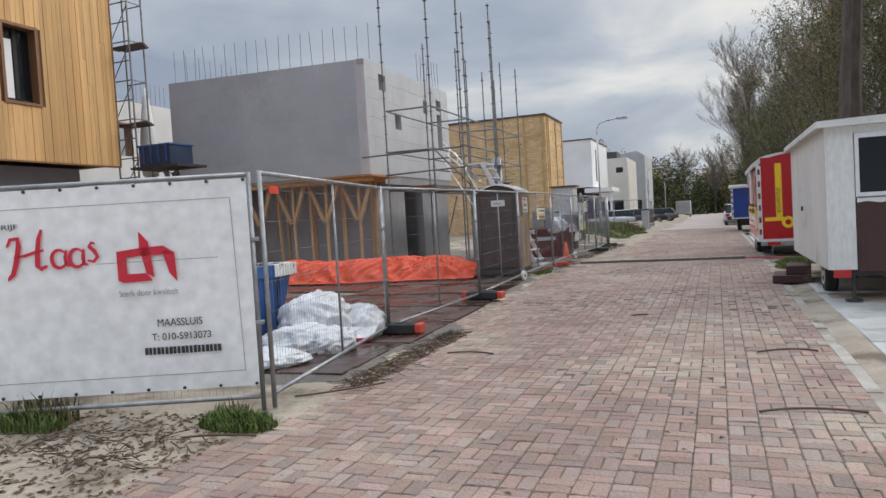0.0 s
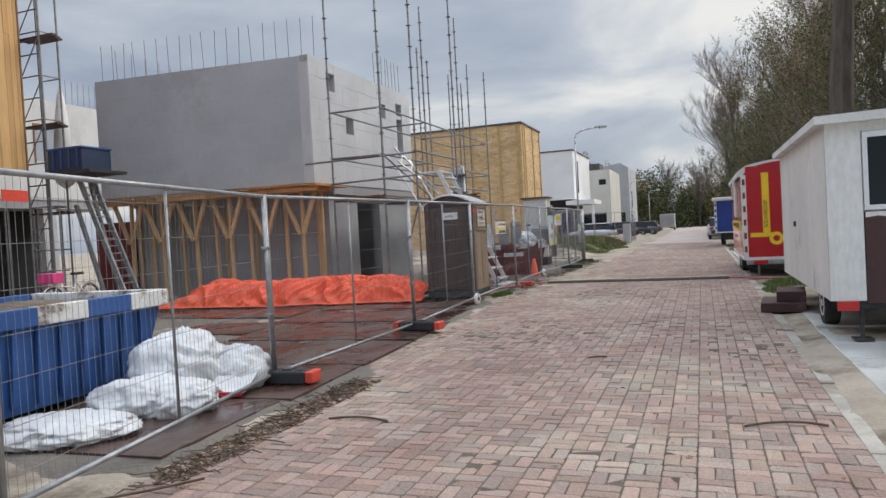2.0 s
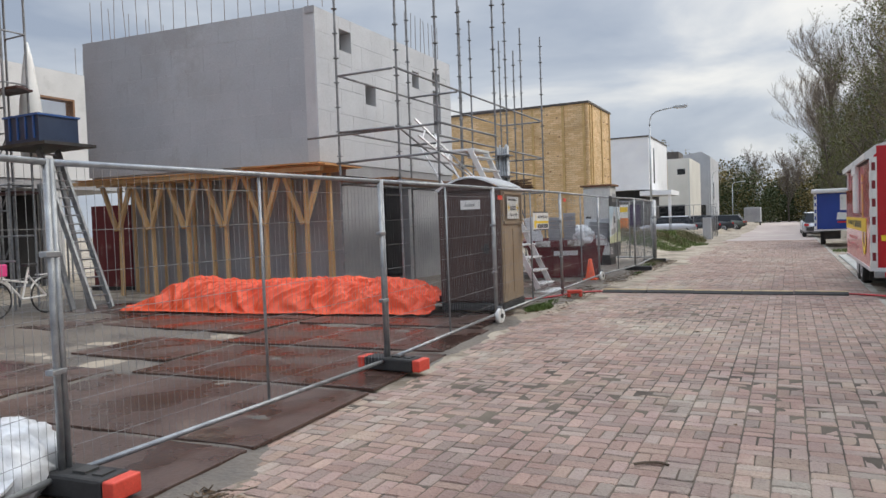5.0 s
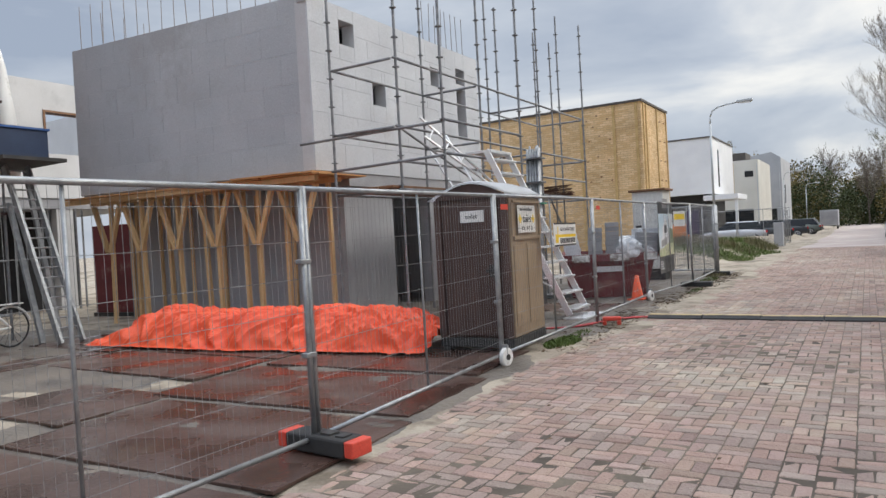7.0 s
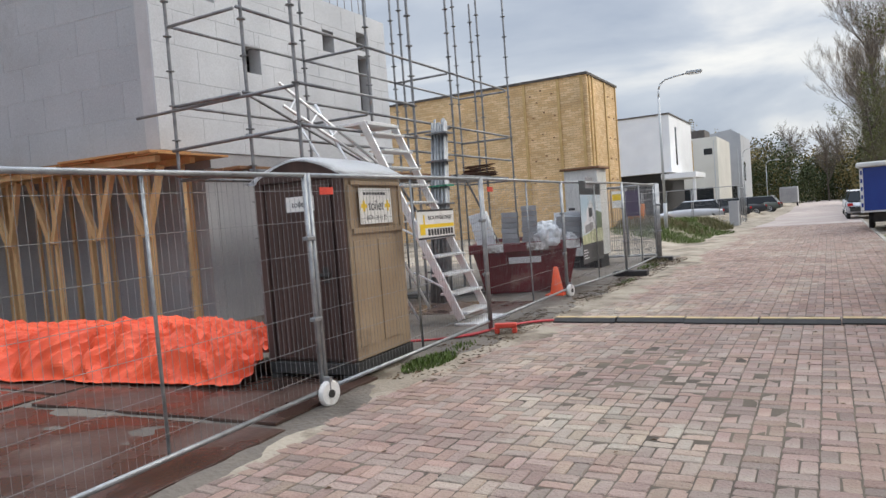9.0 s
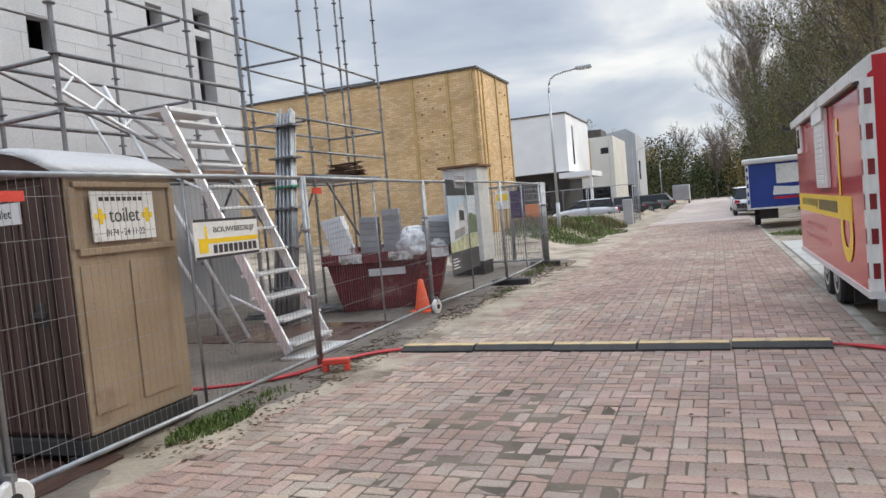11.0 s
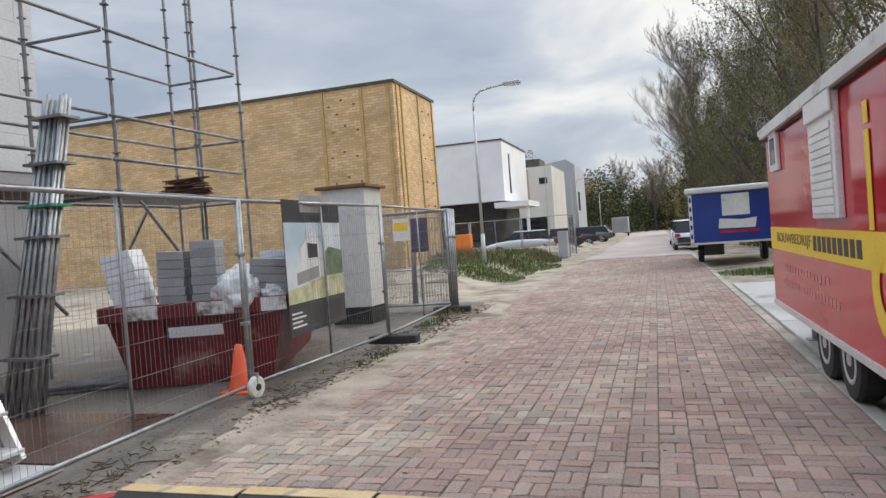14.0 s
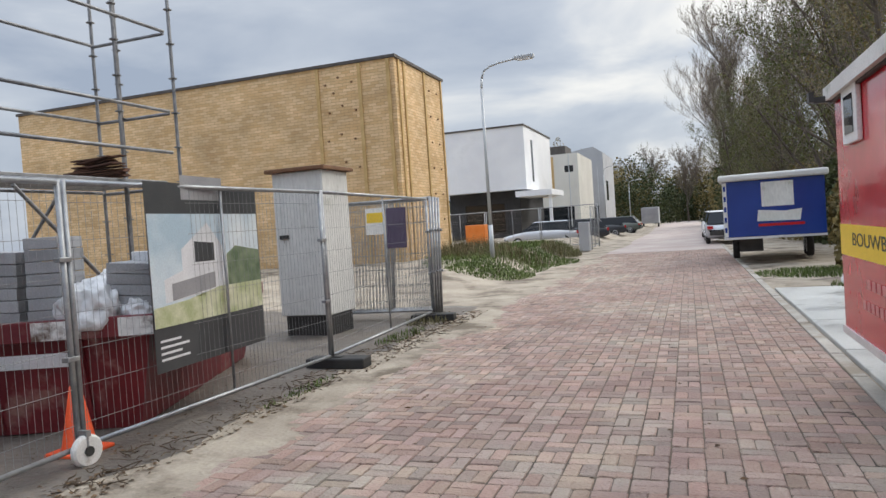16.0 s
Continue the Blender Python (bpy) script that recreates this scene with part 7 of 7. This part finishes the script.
rr_ = random.Random(5)
far = [(-34 + 2.6 * k, rr_.uniform(128, 150), rr_.uniform(4, 6), rr_.uniform(4, 7), rr_.uniform(10, 15)) for k in range(26)]
far += [(rr_.uniform(10, 24), 72 + k * 7.5, 5, 5, rr_.uniform(7, 12)) for k in range(12)]
leaf_mass("distant_wood", "dark olive wood closing the end of the road", far[::2], 110000, 0.17, M["leaf_dark"], 2)
leaf_mass("distant_wood", "brown thicket among the distant trees", far[1::2], 80000, 0.17, M["leaf_brown"], 3)
leaf_mass("roadside_thicket", "brown-green thicket behind the site wagons", [(9.5, 30, 1.6, 2.5, 3.4), (10.5, 24, 1.8, 3, 3.2), (10.5, 17, 2, 3, 3.2), (10, 36, 2, 3, 4.2), (7.6, 35.2, 1.0, 1.4, 2.5), (7.9, 33.5, 0.9, 1.5, 1.6), (9.6, 43, 1.8, 3, 4.5), (10.5, 10, 2, 3, 3), (8.5, 52, 1.2, 4, 3.6), (9.5, 60, 2, 5, 4)], 36000, 0.085, M["leaf_brown"], 7, cat="shrubs")
leaf_mass("roadside_thicket", "dark evergreen shrubs behind the site wagons", [(11, 33, 2, 4, 5), (12, 40, 2, 4, 6), (9.0, 47.5, 1.2, 2.5, 4.6), (12.5, 26, 2, 4, 5), (12.5, 18, 2, 4, 5), (13, 50, 3, 5, 7)], 26000, 0.11, M["leaf_dark"], 8, cat="shrubs")


# ---- grass, weeds, litter ----
M["grass"] = leaf_mat("grass blades", (0.085, 0.13, 0.028), (0.12, 0.155, 0.045))
M["weed"] = leaf_mat("dry weeds", (0.16, 0.13, 0.07), (0.13, 0.125, 0.055))


def grass(name, label, patches, material, seed, width=0.006):
    """Blades in patches (x, y, rx, ry, count, height)."""
    rnd = random.Random(seed)
    V, F = [], []
    for x0, y0, rx, ry, n, h in patches:
        for k in range(n):
            a, r = rnd.uniform(0, 2 * math.pi), math.sqrt(rnd.random())
            x, y = x0 + rx * r * math.cos(a), y0 + ry * r * math.sin(a)
            z = ground_z(x, y) - 0.01
            hh = h * rnd.uniform(0.4, 1.15) * (1 - 0.5 * r)
            b = rnd.uniform(0, 2 * math.pi)
            w = width * rnd.uniform(0.7, 1.5)
            lean = rnd.uniform(0.15, 0.75) * hh
            dx, dy = math.cos(b), math.sin(b)
            i = len(V)
            V += [(x - dy * w, y + dx * w, z), (x + dy * w, y - dx * w, z), (x + dx * lean * 0.4 + dy * w * 0.7, y + dy * lean * 0.4 - dx * w * 0.7, z + hh * 0.65), (x + dx * lean * 0.4 - dy * w * 0.7, y + dy * lean * 0.4 + dx * w * 0.7, z + hh * 0.65), (x + dx * lean, y + dy * lean, z + hh)]
            F += [(i, i + 1, i + 2, i + 3), (i + 3, i + 2, i + 4)]
    me = bpy.data.meshes.new(name)
    me.from_pydata(V, [], F)
    me.materials.append(material)
    return tagged(new(name, me), label, "grass", kind="stuff")


grass("grass_tuft", "green grass tufts along the fence foot", [(0.12, 3.18, 0.34, 0.2, 1500, 0.16), (-0.05, 3.3, 0.25, 0.12, 600, 0.14), (-1.7, 2.75, 0.45, 0.22, 700, 0.2), (-0.42, 15.75, 0.2, 0.5, 1100, 0.11), (-0.45, 16.5, 0.12, 0.35, 150, 0.1), (-0.2, 23.2, 0.12, 0.7, 260, 0.07), (-0.45, 26.3, 0.2, 0.8, 300, 0.12)], M["grass"], 1)
grass("verge_grass", "rough grass on the low bank by the houses", [(-2.6, 38.5, 1.9, 3.2, 3600, 0.15), (-1.4, 41.5, 1.2, 2.6, 2000, 0.15), (-3.8, 43, 2.5, 4, 3500, 0.25), (-1.8, 36.0, 1.2, 1.5, 1800, 0.16), (-3.5, 47.5, 2.5, 2.5, 2500, 0.3)], M["grass"], 2, 0.012)
grass("verge_grass", "grass between the parking slabs and thicket", [(7.2, 31, 1.4, 2.2, 2400, 0.2), (6.2, 34.5, 1.5, 1.2, 1800, 0.18), (5.6, 17.0, 0.7, 0.9, 1500, 0.13), (5.1, 15.6, 0.3, 0.7, 700, 0.12), (8.6, 27, 1.2, 4, 2500, 0.25), (8.4, 17, 1, 4, 2200, 0.25), (4.62, 21.8, 0.1, 1.5, 260, 0.07), (4.45, 18.9, 0.14, 0.12, 160, 0.05), (4.6, 26.5, 0.08, 3, 200, 0.05)], M["grass"], 3, 0.009)
grass("dry_weeds", "dry brown weeds along fence and houses", [(-1.72, 2.95, 0.35, 0.2, 240, 0.4), (-0.12, 3.42, 0.2, 0.1, 120, 0.22), (-4.6, 41.5, 0.6, 1.5, 900, 0.75), (-5.0, 45, 1.5, 2, 1400, 0.7), (-1.5, 45.5, 0.8, 1.6, 900, 0.7), (-2.6, 40.2, 1.6, 2, 900, 0.5), (-0.6, 27.9, 0.35, 0.7, 500, 0.18), (7.5, 32.5, 1.2, 1.8, 700, 0.6)], M["weed"], 4, 0.007)


def litter(name, label, zones, n, size, material, seed, zoff=0.004):
    """Small dead leaves and chips lying flat in zones (x0, x1, y0, y1)."""
    rnd = random.Random(seed)
    V, F = [], []
    for k in range(n):
        x0, x1, y0, y1 = zones[k % len(zones)]
        x, y = rnd.uniform(x0, x1), rnd.uniform(y0, y1)
        z = max(ground_z(x, y), dip(x, y) if -0.38 < x < 4.7 else -1) + zoff
        s = size * rnd.uniform(0.4, 1.4)
        a = rnd.uniform(0, 6.28)
        dx, dy = math.cos(a) * s, math.sin(a) * s
        i = len(V)
        V += [(x - dx, y - dy, z), (x + dy * .5, y - dx * .5, z + rnd.uniform(0, s * .4)), (x + dx, y + dy, z + rnd.uniform(0, s * 0.3)), (x - dy * .5, y + dx * .5, z + rnd.uniform(0, s * .5))]
        F.append((i, i + 1, i + 2, i + 3))
    me = bpy.data.meshes.new(name)
    me.from_pydata(V, [], F)
    me.materials.append(material)
    return tagged(new(name, me), label, "litter", kind="stuff")


M["dead_leaf"] = leaf_mat("dead leaves", (0.10, 0.06, 0.032), (0.15, 0.10, 0.055))
litter("leaf_litter", "dead leaves and bark chips along the verge", [(0.2, 0.55, 4.6, 7.6), (-0.5, 0.0, 15, 24), (-1.6, 0.3, 1.6, 3.4), (-0.6, 0.1, 24, 29), (-2.5, -0.6, 16.2, 20), (-2.2, -0.3, 20, 25), (-0.9, -0.3, 15.5, 24)], 9000, 0.024, M["dead_leaf"], 6)
litter("leaf_litter", "a few dark leaves scattered on the road", [(0.4, 4.6, 1, 46)], 420, 0.022, M["dead_leaf"], 9)
M["stick"] = mat("dead sticks", (0.075, 0.052, 0.035), (0.12, 0.09, 0.062), 8, 0.9)


def twig_heap(name, label, zones, n, seed, lmin=0.08, lmax=0.4):
    rnd = random.Random(seed)
    V, F = [], []
    for k in range(n):
        x0, x1, y0, y1 = zones[k % len(zones)]
        p = Vector((rnd.uniform(x0, x1), rnd.uniform(y0, y1), 0))
        a = rnd.uniform(0, 6.28)
        l = rnd.uniform(lmin, lmax)
        r = rnd.uniform(0.002, 0.006)
        p.z = max(dip(p.x, p.y), ground_z(p.x, p.y)) + rnd.uniform(0.004, 0.05)
        for s in range(3):
            a += rnd.uniform(-0.5, 0.5)
            q = p + Vector((math.cos(a), math.sin(a), 0)) * l / 3
            q.z = max(dip(q.x, q.y), ground_z(q.x, q.y)) + rnd.uniform(0.004, 0.04)
            tube_np(V, F, p, q, r, r * 0.8, 4)
            p = q
    me = bpy.data.meshes.new(name)
    me.from_pydata(V, [], F)
    me.materials.append(M["stick"])
    return tagged(new(name, me), label, "twigs", kind="stuff")


twig_heap("twig_litter", "dark twigs and roots raked along the fence", [(0.25, 0.6, 4.4, 6.2), (0.2, 0.48, 6.0, 7.6), (-1.2, 0.2, 2.0, 2.8), (-0.55, -0.15, 17.0, 19.3), (-0.5, -0.1, 20.5, 24), (-0.5, 0.0, 25, 28)], 660, 21, 0.05, 0.26)
for k, pts in enumerate([[(0.75, 6.1, 0.012), (1.0, 6.25, 0.02), (1.3, 6.1, 0.012)], [(4.0, 6.4, 0.012), (4.3, 6.6, 0.03), (4.55, 6.5, 0.012)], [(3.9, 4.2, 0.012), (4.2, 4.35, 0.035), (4.6, 4.3, 0.012)], [(0.1, 4.0, 0.03), (0.4, 4.2, 0.03), (0.7, 4.6, 0.03)], [(2.5, 8.9, 0.012), (2.62, 9.0, 0.02), (2.7, 8.95, 0.012)], [(0.0, 2.7, 0.06), (0.25, 2.85, 0.06), (0.5, 2.9, 0.04)]]):
    tagged(cable("dark bent stick lying on the paving", [(x, y, z + dip(x, y)) for x, y, z in pts], 0.009, M["stick"], "stick"), "dark bent stick lying on the paving", "stick", "sticks on the road")
# white rubbish on the right-hand grass
for k, (x, y) in enumerate([(6.4, 31.6), (6.9, 32.0), (6.6, 32.5)]):
    o = bag("scrap of white plastic lying in the grass", (x, y, 0.0), (0.3, 0.22, 0.25), 50 + k * 2.7, 30 * k, 0.22)
    o["group"] = "rubbish in the grass"

# ---- road bricks ----
bm = B()
rows_ = []
for k in range(96):
    y = -1.2 + min(0.5 * k, 47.2)
    rows_.append([bm.verts.new((x, y, dip(x, y) + d)) for x, d in ((ROAD_L, -0.1), (ROAD_L, -0.007), (ROAD_R, -0.007), (ROAD_R, -0.1))])
for a, b in zip(rows_, rows_[1:]):
    for i in range(4):
        bm.faces.new((a[i], a[(i + 1) % 4], b[(i + 1) % 4], b[i]))
part("road_bed", bm, M["joint_sand"], road, "sand in the joints")
MOD = (ROAD_R - ROAD_L) / 25


def brick_geo(x0, y0, x1, y1, z, tx, ty):
    cx, cy = (x0 + x1) / 2, (y0 + y1) / 2
    g, c = 0.0032, 0.0055
    def zz(x, y, d):
        return z + (x - cx) * tx + (y - cy) * ty - d
    def ring(e, q):
        a0, b0, a1, b1 = x0 + e, y0 + e, x1 - e, y1 - e
        return [(a0 + q, b0), (a1 - q, b0), (a1, b0 + q), (a1, b1 - q), (a1 - q, b1), (a0 + q, b1), (a0, b1 - q), (a0, b0 + q)]
    lo, hi = ring(g, 0.009), ring(g + c, 0.011)
    j = [(rb.uniform(-0.003, 0.003), rb.uniform(-0.003, 0.003)) for _ in range(8)]
    k = [(rb.uniform(-0.0035, 0.0035), rb.uniform(-0.0035, 0.0035)) for _ in range(8)]
    lo = [(x + a, y + b) for (x, y), (a, b) in zip(lo, j)]
    hi = [(x + a, y + b) for (x, y), (a, b) in zip(hi, k)]
    return [(x, y, zz(x, y, 0.03)) for x, y in lo] + [(x, y, zz(x, y, 0.006)) for x, y in lo] + [(x, y, zz(x, y, rb.uniform(-0.001, 0.002))) for x, y in hi]


rb = random.Random(77)
BF = [tuple(range(16, 24))] + [(i, (i + 1) % 8, 8 + (i + 1) % 8, 8 + i) for i in range(8)] + [(8 + i, 8 + (i + 1) % 8, 16 + (i + 1) % 8, 16 + i) for i in range(8)]
BV, BFc = [], []
near_bricks = []
ni, nj = round((ROAD_R - ROAD_L) / MOD), int((46.0 + 1.2) / MOD)
for j in range(nj):
    for i in range(ni):
        x, y = ROAD_L + i * MOD, -1.2 + j * MOD
        h = MOD / 2
        if (i + j) % 2:
            rects = [(x, y, x + MOD, y + h), (x, y + h, x + MOD, y + MOD)]
        else:
            rects = [(x, y, x + h, y + MOD), (x + h, y, x + MOD, y + MOD)]
        for r in rects:
            sag = 0.006 * noise.noise((r[0] * 0.5, r[1] * 0.35, 3.3))
            z = sag + rb.uniform(-0.004, 0.003) + dip(r[0], r[1])
            tx, ty = rb.uniform(-0.022, 0.022), rb.uniform(-0.022, 0.022)
            if 2.6 < x < 4.3 and 12.9 < y < 16.4 and len(near_bricks) < 290:
                near_bricks.append((r, z, tx, ty))
                continue
            s = len(BV)
            BV += brick_geo(*r, z, tx, ty)
            BFc += [tuple(s + k for k in f) for f in BF]
me = bpy.data.meshes.new("brick_paving")
me.from_pydata(BV, [], BFc)
me.materials.append(M["paver"])
o = new("brick_paving", me)
o.parent = road
tagged(o, "basket-weave clay brick paving", kind="stuff")
shared = {}
for r, z, tx, ty in near_bricks:
    kind_ = "h" if r[2] - r[0] > r[3] - r[1] else "v"
    if kind_ not in shared:
        w, d = (MOD / 2, MOD / 4) if kind_ == "h" else (MOD / 4, MOD / 2)
        bme = bpy.data.meshes.new("brick")
        bme.from_pydata(brick_geo(-w, -d, w, d, 0, 0, 0), [], BF)
        bme.materials.append(M["paver"])
        shared[kind_] = bme
    o = new("brick", shared[kind_])
    o.parent = road
    o.matrix_basis = pose((r[0] + r[2]) / 2, (r[1] + r[3]) / 2, z, math.degrees(ty), -math.degrees(tx), 0)
